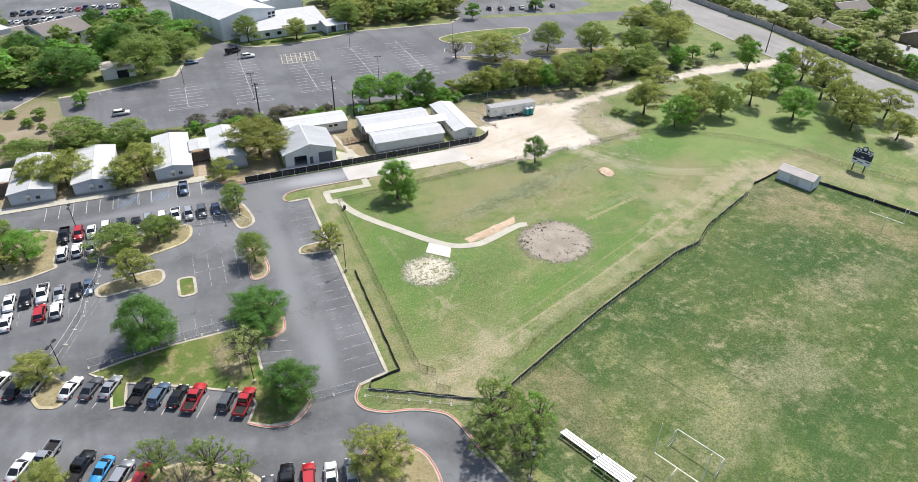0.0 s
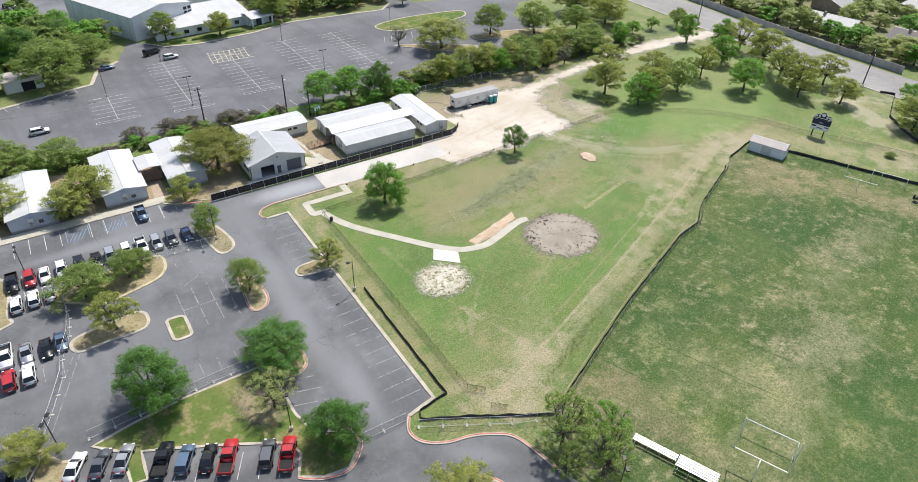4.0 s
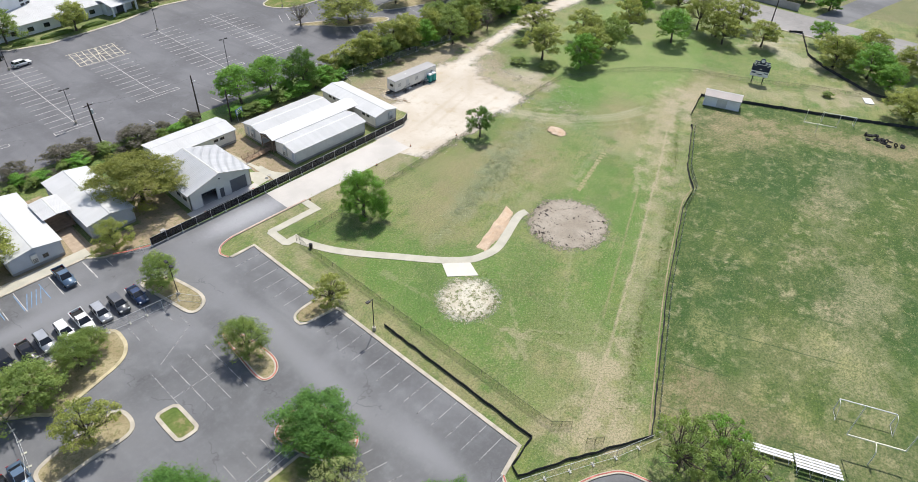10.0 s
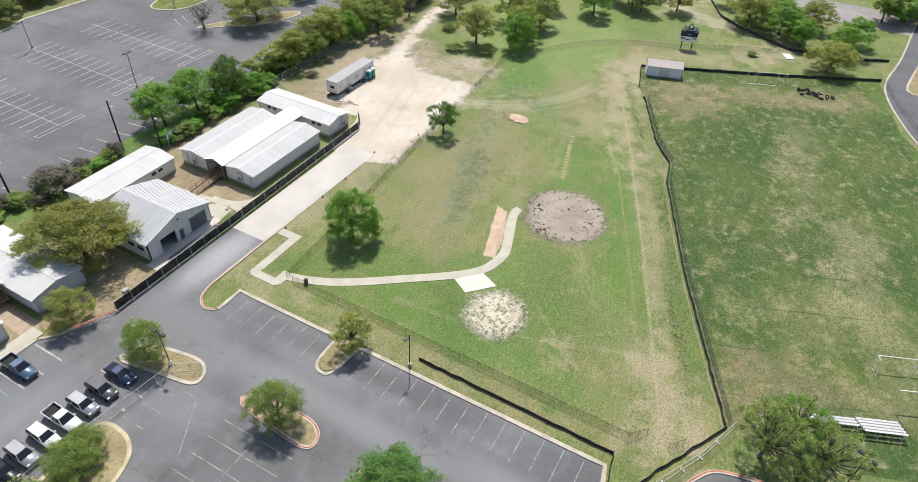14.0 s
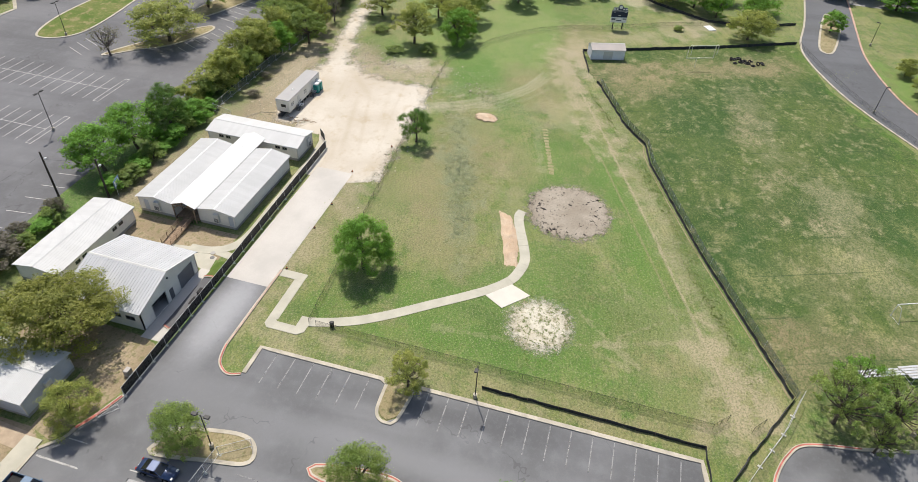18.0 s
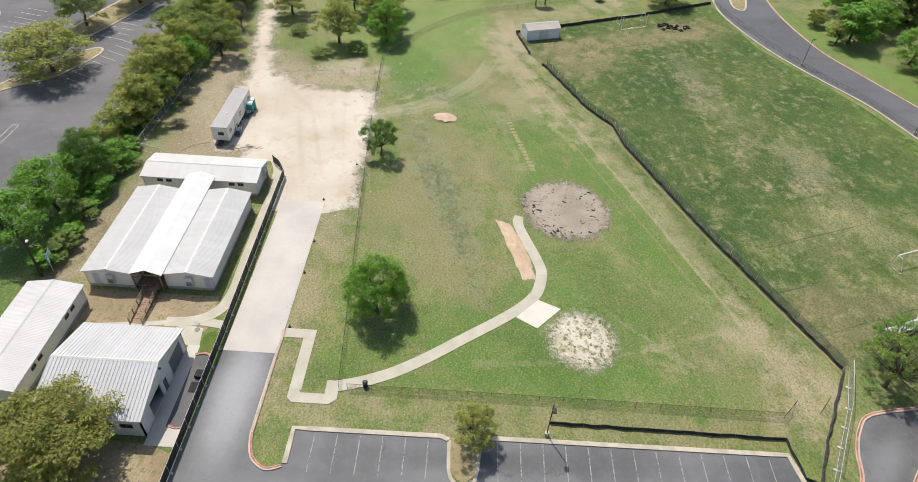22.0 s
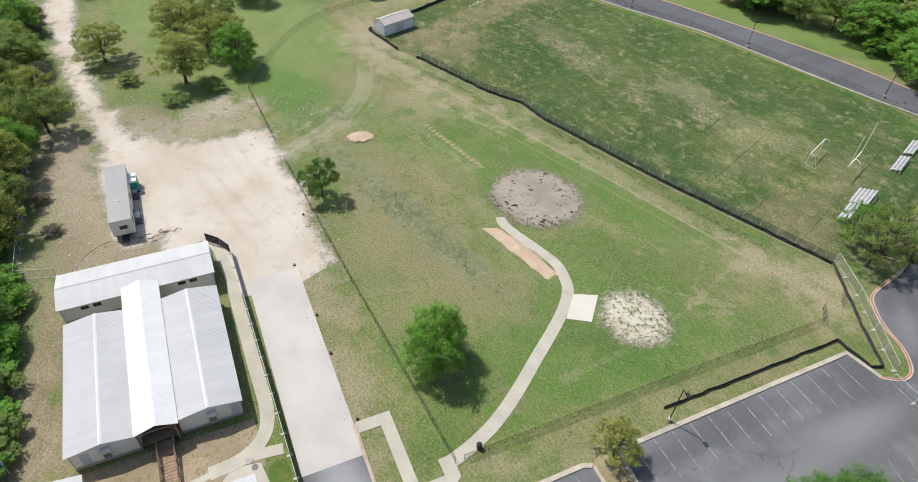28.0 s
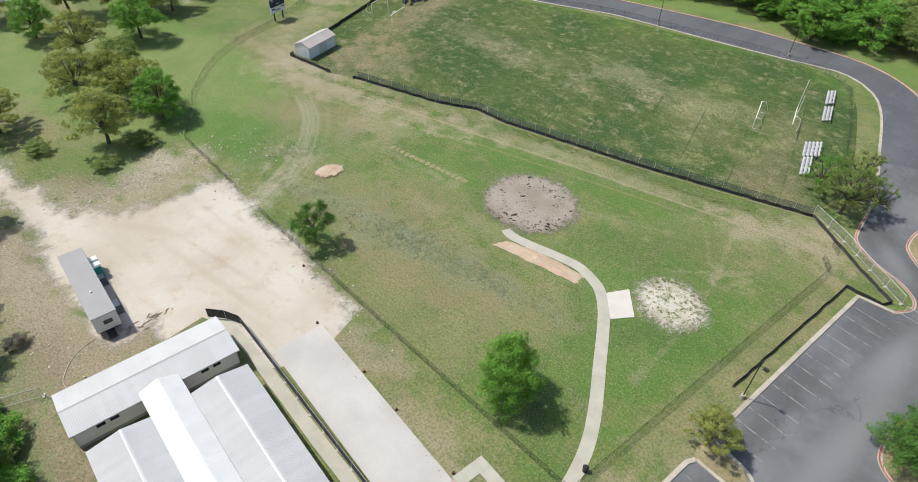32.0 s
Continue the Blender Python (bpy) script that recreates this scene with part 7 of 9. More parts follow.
# ---- sports things ----
def bleacher(x, y, turn, length, rows, label):
    th = thing("bleacher", pose(x, y, 0, 0, 0, turn), label, "bleacher", "bleachers")
    for i in range(rows):
        z, d = 0.42 + 0.2 * i, 0.62 * i
        part("seat_plank", soft_box(-length / 2, d, z, length / 2, d + 0.3, z + 0.05, 0.015, 1), ALUMINIUM, th)
        if i:
            part("foot_plank", soft_box(-length / 2, d - 0.3, z - 0.25, length / 2, d - 0.08, z - 0.21, 0.012, 1), SKIRT, th)
    for i in range(4):
        u = -length / 2 + 0.4 + (length - 0.8) * i / 3
        bm = bmesh.new()
        rod(bm, (u, -0.1, 0.04), (u, 0.62 * rows, 0.04), 0.03, n=5), rod(bm, (u, 0, 0.4), (u, 0.62 * rows - 0.2, 0.36 + 0.2 * rows), 0.03, n=5)
        rod(bm, (u, 0.62 * rows - 0.3, 0.04), (u, 0.62 * rows - 0.3, 0.3 + 0.2 * rows), 0.03, n=5), rod(bm, (u, 0.15, 0), (u, 0.15, 0.42), 0.03, n=5)
        part("frame", bm, GALV, th)


FT = -67.5
bleacher(42.0, 49.6, FT + 180, 6.4, 3, "white aluminium bleacher bench beside the field")
bleacher(44.6, 44.0, FT + 180, 5.6, 5, "white aluminium bleacher with five rows beside the field")
bleacher(49.0, 28.2, FT + 180, 6.4, 3, "white aluminium bleacher bench beside the field")
bleacher(52.0, 21.0, FT + 180, 6.4, 3, "white aluminium bleacher bench beside the field")


def football_goal(x, y, turn, label, wide=7.1, up=6.0):
    th = thing("football_goal", pose(x, y, 0, 0, 0, turn), label, "goalpost", "football goals")
    bm = rod(bmesh.new(), (-1.4, 0, 0), (-1.4, 0, 1.9), 0.08)
    rod(bm, (-1.4, 0, 1.9), (-1.2, 0, 2.6), 0.08), rod(bm, (-1.2, 0, 2.6), (-0.6, 0, 3.0), 0.08), rod(bm, (-0.6, 0, 3.0), (0, 0, 3.05), 0.08)
    part("gooseneck", bm, YELLOW_METAL, th)
    part("crossbar", pole((0, -wide / 2, 3.05), (0, wide / 2, 3.05), 0.1), YELLOW_METAL, th)
    for s in (-1, 1):
        part("upright", pole((0, s * wide / 2, 3.05), (0, s * wide / 2, 3.05 + up), 0.07), YELLOW_METAL, th)


football_goal(50.2, 39.2, 22.5, "pale gooseneck football goalpost at the field's end", up=6.2)
football_goal(135.6, 74.9, 202.5, "pale gooseneck football goalpost at the far end", up=3.2)


def soccer_goal(x, y, turn, label):
    th = thing("soccer_goal", pose(x, y, 0, 0, 0, turn), label, "goal", "soccer goals")
    w, h = 3.66, 2.44
    for s in (-1, 1):
        part("goal_post", pole((0, s * w, 0), (0, s * w, h), 0.06), WHITE_METAL, th)
        part("back_stay", rod(pole((0, s * w, h), (-0.9, s * w, h), 0.03), (-0.9, s * w, h), (-2.0, s * w, 0.05), 0.03), WHITE_METAL, th)
        part("ground_bar", pole((0, s * w, 0.05), (-2.0, s * w, 0.05), 0.02), WHITE_METAL, th)
    part("crossbar", pole((0, -w, h), (0, w, h), 0.075), WHITE_METAL, th)


soccer_goal(56.4, 41.6, 22.5, "white soccer goal frame without a net")
soccer_goal(145.8, 73, 202.5, "white soccer goal frame without a net")

tyre = thing("tyre", pose(143, 65, 0.0), "black used tyre lying in the grass", "tyre", "tyres on the field")
bm = bmesh.new()
n1, n2 = 18, 8
ring = [[bm.verts.new(((0.42 + 0.17 * math.cos(b)) * math.cos(a), (0.42 + 0.17 * math.cos(b)) * math.sin(a), 0.14 + 0.14 * math.sin(b))) for b in [2 * math.pi * j / n2 for j in range(n2)]] for a in [2 * math.pi * i / n1 for i in range(n1)]]
for i in range(n1):
    for j in range(n2):
        bm.faces.new((ring[i][j], ring[(i + 1) % n1][j], ring[(i + 1) % n1][(j + 1) % n2], ring[i][(j + 1) % n2]))
bmesh.ops.recalc_face_normals(bm, faces=bm.faces)
part("tread_ring", bm, RUBBER, tyre, "", True)
rng = random.Random(3)
for i in range(20):
    t = i / 19
    s = rng.uniform(0.8, 1.25)
    copy_thing(tyre, Matrix.LocRotScale((145 + 0.6 * math.sin(7 * t) + rng.gauss(0, 0.7), 66 - 8.4 * t + rng.gauss(0, 0.5), 0), Euler((rng.uniform(-0.3, 0.3) if i % 5 else 1.4, 0, rng.random() * 6)), (s, s, s)) if i % 5 else
               Matrix.LocRotScale((145 + rng.gauss(0, 0.5), 66 - 8.4 * t, 0.55 * s), Euler((radians(80), 0, rng.random() * 6)), (s, s, s)))

# small things round the lawn
for x, y in ((63.1, 139.2), (52.4, 138.6), (45.3, 138.6), (34.6, 138.3), (74, 135.2)):
    th = thing("marker_post", pose(x, y, 0), "short black and orange marker beside the drive", "marker", "drive markers")
    part("base", pole((0, 0, 0), (0, 0, 0.06), 0.22, n=10), RUBBER, th)
    part("cone", pole((0, 0, 0.06), (0, 0, 0.45), 0.12, 0.05, 10), RUBBER, th)
    part("collar", pole((0, 0, 0.2), (0, 0, 0.32), 0.115, 0.09, 10), ORANGE, th, "orange band")
bin_ = thing("trash_bin", pose(25.6, 126.4, 0), "black trash bin at the fence corner", "trash bin")
part("body", pole((0, 0, 0), (0, 0, 0.85), 0.3, 0.34, 14), BLACK_STEEL, bin_)
part("lid", pole((0, 0, 0.85), (0, 0, 0.98), 0.36, 0.2, 14), BLACK_STEEL, bin_)
eb = thing("utility_box", pose(9.4, 148.4, 0), "grey utility box on bare soil", "utility box")
part("plinth", cube(-0.5, -0.4, 0, 0.5, 0.4, 0.1), KERB, eb)
part("cabinet", soft_box(-0.45, -0.35, 0.1, 0.45, 0.35, 0.95, 0.03, 1), WALL_TAN, eb)
wb = thing("white_sheet", pose(165.2, 71.2, 0, 0, 0, 30), "flat white metal cover lying on bare ground", "cover")
part("cover", soft_box(-1.7, -1.1, 0, 1.7, 1.1, 0.25, 0.04, 1), WHITE_METAL, wb)
for x, y in ((34.1, 151.2),):
    mh = thing("manhole", pose(x, y, 0.045), "round dark manhole cover in the path", "manhole cover")
    part("cover", pole((0, 0, 0), (0, 0, 0.02), 0.4, n=20), SKIRT, mh)
mat_ = thing("rubber_mats", pose(24.2, 147.9, 0.03), "pair of black mats before the garage", "mat")
part("mat", cube(-1.2, -0.4, 0, 0.4, 0.6, 0.03), RUBBER, mat_)
part("mat", cube(0.9, -0.5, 0, 2.0, 0.4, 0.5), RUBBER, mat_, "black crate")
hose = curve([(78.4, 163.6), (77, 166.5), (74, 168.6), (71.5, 168.4)], False, 0.4)
bm = bmesh.new()
for p, q in zip(hose, hose[1:]):
    rod(bm, p + Vector((0, 0, 0.05)), q + Vector((0, 0, 0.05)), 0.05, n=6)
tagged(part("supply_hose", bm, CREAM_PAINT), "pale hose on the ground behind the trailer", "hose")


# ---- trees ----
def quads_mesh(name, centres, normals, sizes, material, rng):
    """Many small leaf sprays: small blades at the centres, facing along the normals."""
    n = len(centres)
    t = rng.normal(size=(n, 3))
    u = np.cross(normals, t)
    u /= np.linalg.norm(u, axis=1)[:, None] + 1e-9
    v = np.cross(normals, u)
    s = sizes[:, None]
    k = rng.uniform(0.35, 0.75, (n, 1))
    corners = np.stack([centres - u * s - v * s * k * 0.7, centres + u * s * rng.uniform(-0.4, 0.6, (n, 1)) + v * s * k, centres + u * s - v * s * k * 0.2], 1)
    me = bpy.data.meshes.new(name)
    me.vertices.add(3 * n), me.loops.add(3 * n), me.polygons.add(n)
    me.vertices.foreach_set("co", corners.reshape(-1).astype(np.float32))
    me.loops.foreach_set("vertex_index", np.arange(3 * n, dtype=np.int32))
    me.polygons.foreach_set("loop_start", np.arange(0, 3 * n, 3, dtype=np.int32))
    me.update(calc_edges=True)
    me.materials.append(material)
    return me


def crown_mesh(name, material, seed, lobes, leaves, size, low=0.34, gap=0.12, lobe=0.13, flat=0.62, up=0.55):
    """A crown in a unit box: x, y in -0.5..0.5 and z in 0..1: flat leafy clumps on an uneven dome, with gaps between."""
    rng = np.random.default_rng(seed)
    lean = rng.uniform(0.8, 1.2, 5)
    cs, rs, tries = [], [], 0
    while len(cs) < lobes:
        tries += 1
        a, r = rng.uniform(0, 2 * np.pi), np.sqrt(rng.uniform(0, 1))
        edge = 0.37 * (1 + 0.16 * np.sin(2 * a + lean[0] * 6) + 0.12 * np.sin(3 * a + lean[1] * 9))
        top = low + (0.94 - low) * np.sqrt(max(0.0, 1 - (r * 0.93) ** 2)) * rng.uniform(0.86, 1.0)
        z = top if rng.uniform() < 0.62 else rng.uniform(low + 0.02, top)
        c = np.array([np.cos(a) * r * edge, np.sin(a) * r * edge, z])
        if all(np.linalg.norm((c - q) * (1, 1, 0.75)) > gap for q in cs) or tries > 10 * lobes:
            cs.append(c), rs.append(lobe * rng.uniform(0.6, 1.3))
    cs, rs = np.array(cs), np.array(rs)
    # each lobe is a cluster of leafy sprays on its upper shell, with holes between
    per = 9
    spray = rng.normal(size=(lobes, per, 3)) + (0, 0, 0.5)
    spray /= np.linalg.norm(spray, axis=2)[:, :, None]
    reach = rng.uniform(0.55, 1.12, (lobes, per, 1))
    which, k = rng.choice(lobes, leaves, p=rs ** 2 / (rs ** 2).sum()), rng.integers(0, per, leaves)
    d = rng.normal(size=(leaves, 3))
    d /= np.linalg.norm(d, axis=1)[:, None]
    out = spray[which, k]
    stray = np.where(rng.uniform(0, 1, leaves) < 0.14, 1.75, 1.0)
    rad = rs[which] * 0.44 * np.cbrt(rng.uniform(0.1, 1, leaves)) * stray
    p = cs[which] + (out * reach[which, k] * rs[which][:, None] + d * rad[:, None]) * (1, 1, flat)
    p[:, 2] = np.clip(p[:, 2], low * 0.7, 1.0)
    nrm = 0.55 * out + 0.5 * d + 0.42 * rng.normal(size=(leaves, 3)) + (0, 0, 0.6 * up)
    nrm /= np.linalg.norm(nrm, axis=1)[:, None]
    return quads_mesh(name, p, nrm, size * rng.uniform(0.55, 1.3, leaves), material, rng), cs


def limbs_mesh(name, cs, seed, thick, twigs=0, material=BARK, low=0.3):
    """A tapered trunk that forks into limbs which reach into the lobes."""
    rng = random.Random(seed)
    bm = bmesh.new()
    fork = Vector((rng.uniform(-0.03, 0.03), rng.uniform(-0.03, 0.03), low))
    rod(bm, (0, 0, -0.01), fork * 0.5 + Vector((0.012, 0, 0)), thick * 1.3, thick, 8)
    rod(bm, fork * 0.49 + Vector((0.012, 0, 0)), fork, thick, thick * 0.8, 8)
    tips = sorted(cs.tolist(), key=lambda c: rng.random())[:max(7, twigs)]
    for i, c in enumerate(tips):
        c = Vector(c)
        mid = fork.lerp(c, 0.5) + Vector((rng.uniform(-0.04, 0.04), rng.uniform(-0.04, 0.04), -0.02))
        rod(bm, fork, mid, thick * 0.55, thick * 0.34, 5), rod(bm, mid, c, thick * 0.34, thick * 0.12, 5)
        for j in range(2 + (3 if twigs else 0)):
            e = mid.lerp(c, rng.uniform(0.2, 1)) + Vector((rng.gauss(0, 0.09), rng.gauss(0, 0.09), rng.gauss(0.04, 0.05)))
            rod(bm, mid.lerp(c, 0.35), e, thick * 0.2, thick * 0.05, 4)
    bmesh.ops.triangulate(bm, faces=bm.faces)
    me = bpy.data.meshes.new(name)
    bm.to_mesh(me)
    bm.free()
    me.materials.append(material)
    return me


KINDS = {}
for c, (mat, word) in enumerate(((LEAF_BRIGHT, "bright green"), (LEAF_MID, "mid-green"), (LEAF_OLIVE, "olive-yellow"))):
    for v in range(3):
        me, cs = crown_mesh("crown", mat, 10 * c + v, 30 + 5 * v, 9000, 0.024, 0.17 + 0.04 * v, 0.1, 0.14)
        KINDS[c, "s", v] = (me, limbs_mesh("trunk", cs, v + 3 * c, 0.026))
    for v in range(2):
        me, cs = crown_mesh("crown", mat, 30 + 10 * c + v, 40 + 6 * v, 20000, 0.0135, 0.17 + 0.04 * v, 0.09, 0.125)
        KINDS[c, "n", v] = (me, limbs_mesh("trunk", cs, v + 3 * c + 50, 0.022, 10))
    for v in range(3):
        me, cs = crown_mesh("crown", mat, 50 + 10 * c + v, 52 + 8 * v, 12000, 0.0185, 0.17 + 0.04 * v, 0.08, 0.11)
        KINDS[c, "l", v] = (me, limbs_mesh("trunk", cs, v + 3 * c + 20, 0.02, 12))
    if c == 0:
        me, cs = crown_mesh("crown", LEAF_DEEP, 147, 22, 12000, 0.0165, 0.27, 0.15, 0.13, 0.85)
        KINDS[c, "y", 0] = (me, limbs_mesh("trunk", cs, 15, 0.026, 12, low=0.27))
        me, cs = crown_mesh("crown", mat, 140, 42, 30000, 0.0135, 0.14, 0.125, 0.135, 0.75)
        KINDS[c, "b", 0] = (me, limbs_mesh("trunk", cs, 9, 0.03))
        for v in range(2):
            me, cs = crown_mesh("crown", LEAF_DEEP, 142 + v, 50, 30000, 0.013, 0.14, 0.1, 0.13, 0.75)
            KINDS[c, "d", v] = (me, limbs_mesh("trunk", cs, 12 + v, 0.03))
    for v in range(2):
        me, cs = crown_mesh("crown", mat, 90 + c + 7 * v, 30, 3000, 0.045, 0.2, 0.11, 0.13, 0.62, 1.1)
        KINDS[c, "f", v] = (me, limbs_mesh("trunk", cs, c + 40, 0.026))
    for v in range(3):
        me, cs = crown_mesh("crown", mat, 70 + c + 5 * v, 26 + 3 * v, 10000, 0.0175, 0.27, 0.13, 0.11, 0.72)
        KINDS[c, "t", v] = (me, limbs_mesh("trunk", cs, c + 60 + v, 0.022, 16))
me, cs = crown_mesh("crown", LEAF_OAK, 171, 60, 30000, 0.0125, 0.17, 0.08, 0.11)
KINDS[2, "o", 0] = (me, limbs_mesh("trunk", cs, 31, 0.02, 12))
for v in range(2):
    me, cs = crown_mesh("crown", LEAF_OLIVE, 152 + 5 * v, 40, 15000, 0.0138, 0.21, 0.12, 0.088, 0.8)
    KINDS[2, "w", v] = (me, limbs_mesh("trunk", cs, 82 + v, 0.022, 24))
for c, mat in enumerate((LEAF_BRIGHT, LEAF_MID)):
    me, cs = crown_mesh("crown", mat, 205 + c, 34, 8200, 0.0125, 0.24, 0.14, 0.072, 0.85)
    KINDS[c, "v", 0] = (me, limbs_mesh("trunk", cs, c + 84, 0.02, 26))
me, cs = crown_mesh("crown", LEAF_DARK, 120, 30, 900, 0.022, 0.3, 0.1)
KINDS[3, "s", 0] = (me, limbs_mesh("trunk", cs, 77, 0.022, 26, BARE_TWIG))
me, cs = crown_mesh("crown", LEAF_DARK, 121, 30, 4200, 0.028, 0.08, 0.08)
KINDS[4, "s", 0] = (me, limbs_mesh("trunk", cs, 78, 0.018, 20, BARE_TWIG, 0.1))
# far garden trees, paled in place of distance haze
for v in range(2):
    me, cs = crown_mesh("crown", LEAF_PALE_HAZE, 190 + v, 30, 4200, 0.038, 0.2, 0.11, 0.13, 0.62, 1.1)
    KINDS[5, "f", v] = (me, limbs_mesh("trunk", cs, 90 + v, 0.026))
me, cs = crown_mesh("crown", LEAF_PALE_HAZE, 195, 30, 5200, 0.0135, 0.25, 0.13, 0.085, 0.8)
KINDS[5, "t", 0] = (me, limbs_mesh("trunk", cs, 97, 0.022, 24))
WORDS = ("bright green leafy", "mid-green leafy", "olive-green spring-leaved", "nearly bare grey-brown", "dark twiggy", "pale yellow-green")


def tree(x, y, w, h, c, sort="", z=0.0, where="on the grass", group="trees", name="tree"):
    r = random.Random(int(x * 31 + y * 17))
    if not sort:
        sort = "l" if w > 10.5 and c < 3 else "n" if "kerb island" in where else "s"
    if c in (3, 4):
        sort = "s"
    elif name == "shrub":
        sort = "f"
    k = KINDS[c, sort, r.randrange(len([1 for q in KINDS if q[0] == c and q[1] == sort]))]
    th = thing(name, Matrix.LocRotScale((x, y, z), Euler((0, 0, r.uniform(0, 6.28))), (w * 1.06, w * 1.06, h)), f"{WORDS[c]} {name} {where}", name, group)
    for nm, me in (("trunk", k[1]), ("crown", k[0])):
        o = new(nm, me)
        o.parent = th
    return th


LAWN, LOTT = "standing on the lawn", "in a kerb island of the parking lot"
for x, y, w, h, c, s, wh in (
    (38.5, 126.7, 9.0, 10.4, 0, "b", LAWN), (77.6, 131.2, 6.6, 7.8, 0, "y", LAWN),
    (3.7, 113, 7.2, 7.4, 1, "", LOTT), (2.2, 94.0, 12.0, 6.6, 0, "d", LOTT), (-16.8, 95.0, 11.0, 9.8, 0, "d", LOTT), (-1.8, 84.8, 8.4, 7.0, 5, "t", LOTT), (3.8, 73.8, 8.8, 7.6, 0, "d", LOTT),
    (13, 56.5, 10.0, 7.4, 2, "w", LOTT), (18.8, 112.3, 6.6, 6.2, 2, "w", LOTT), (2.4, 135.4, 7.2, 6.8, 1, "n", LOTT), (1.5, 150, 7.0, 6.4, 2, "n", "on bare soil by the red kerb"),
    (-14.1, 128.1, 7.3, 6, 1, "", LOTT), (-21.8, 126.2, 11, 6.6, 1, "l", LOTT), (-11.6, 129.6, 5, 5, 1, "", LOTT), (-18.6, 114.6, 8, 7.5, 2, "t", LOTT), (-33.1, 92.6, 7.6, 5.6, 2, "", LOTT),
    (-15.4, 66.4, 7.4, 8, 1, "v", LOTT), (-9.0, 64.2, 7.2, 7.5, 1, "v", LOTT), (-5.4, 60.6, 6.4, 7, 1, "v", LOTT), (-12.6, 62, 5, 7, 3, "", LOTT), (-30, 70, 6.5, 5, 2, "", LOTT), (-38.7, 130, 9.4, 6.8, 0, "", LOTT), (-43.6, 137, 7.5, 6.7, 1, "", LOTT), (-42.6, 128, 6, 5, 2, "t", LOTT),
    (30.6, 57, 10.5, 10, 1, "v", "between the road bend and the field"), (32.2, 50.2, 10.5, 9.2, 1, "v", "between the road bend and the field"), (36.4, 54, 7.5, 8, 0, "v", "between the road bend and the field"), (27.4, 52.6, 6, 7, 1, "v", "between the road bend and the field"),
):
    tree(x, y, w, h, c, s, 0.1 if wh is LOTT else 0, wh)
COURT = "between the classrooms"
for x, y, w, h, c, s, wh in (
    (11.7, 160.6, 17.4, 10.8, 2, "o", COURT), (-33.2, 160.5, 12, 9, 2, "l", COURT), (-39.8, 163, 9.5, 7.6, 2, "", COURT), (-20.4, 155.4, 9.5, 7.6, 2, "", COURT), (-15.6, 158.6, 10, 9.6, 2, "l", COURT), (-30.7, 180, 15, 9.4, 1, "l", "behind the classrooms"),
    (-19.4, 179.5, 11, 7.4, 1, "l", "behind the classrooms"), (-44, 178, 10, 6, 1, "", "behind the classrooms"),
    (48.0, 182.4, 12.6, 9.8, 0, "l", "behind the classrooms"), (56.4, 181.6, 11.6, 10, 0, "l", "behind the classrooms"), (64.4, 179.4, 8.8, 10.4, 0, "d", "behind the classrooms"), (69.8, 177.6, 6.5, 4.6, 0, "", "behind the classrooms"),
):
    tree(x, y, w, h, c, s, 0, wh)
EDGE = "along the yard's back fence"
for x, y, w, h, c, s in ((82.4, 180.4, 10.5, 7.4, 2, ""), (88.6, 181, 9.4, 7, 2, "l"), (96.4, 180.6, 12, 9.4, 2, "l"), (105.6, 176.6, 7.4, 8, 0, ""), (113.4, 172.6, 10.6, 9.4, 1, "t"), (122.4, 173.4, 8, 9, 2, "t"), (126, 183, 11, 7, 1, "l"), (129, 172.6, 7, 6.6, 3, ""),
                         (138.6, 178.6, 12, 9, 1, "l"), (101.5, 178.6, 7, 6, 2, ""), (78.6, 180.4, 6, 4.6, 1, ""), (150, 184, 12, 8, 1, "l"), (159, 178, 8, 8, 0, ""), (171.5, 198, 17, 11.5, 2, "l"), (169.6, 214.5, 17, 12, 2, "l"), (155, 196, 13, 10, 1, "l"),
                         (182, 208, 14, 11, 2, "l"), (186, 226, 14, 10, 1, "l"), (172, 184, 6, 5, 0, ""), (182, 184, 6, 5, 0, "t")):
    tree(x, y, w, h, c, s, 0, EDGE)
GROVE = "in the open grove beside the wide road"
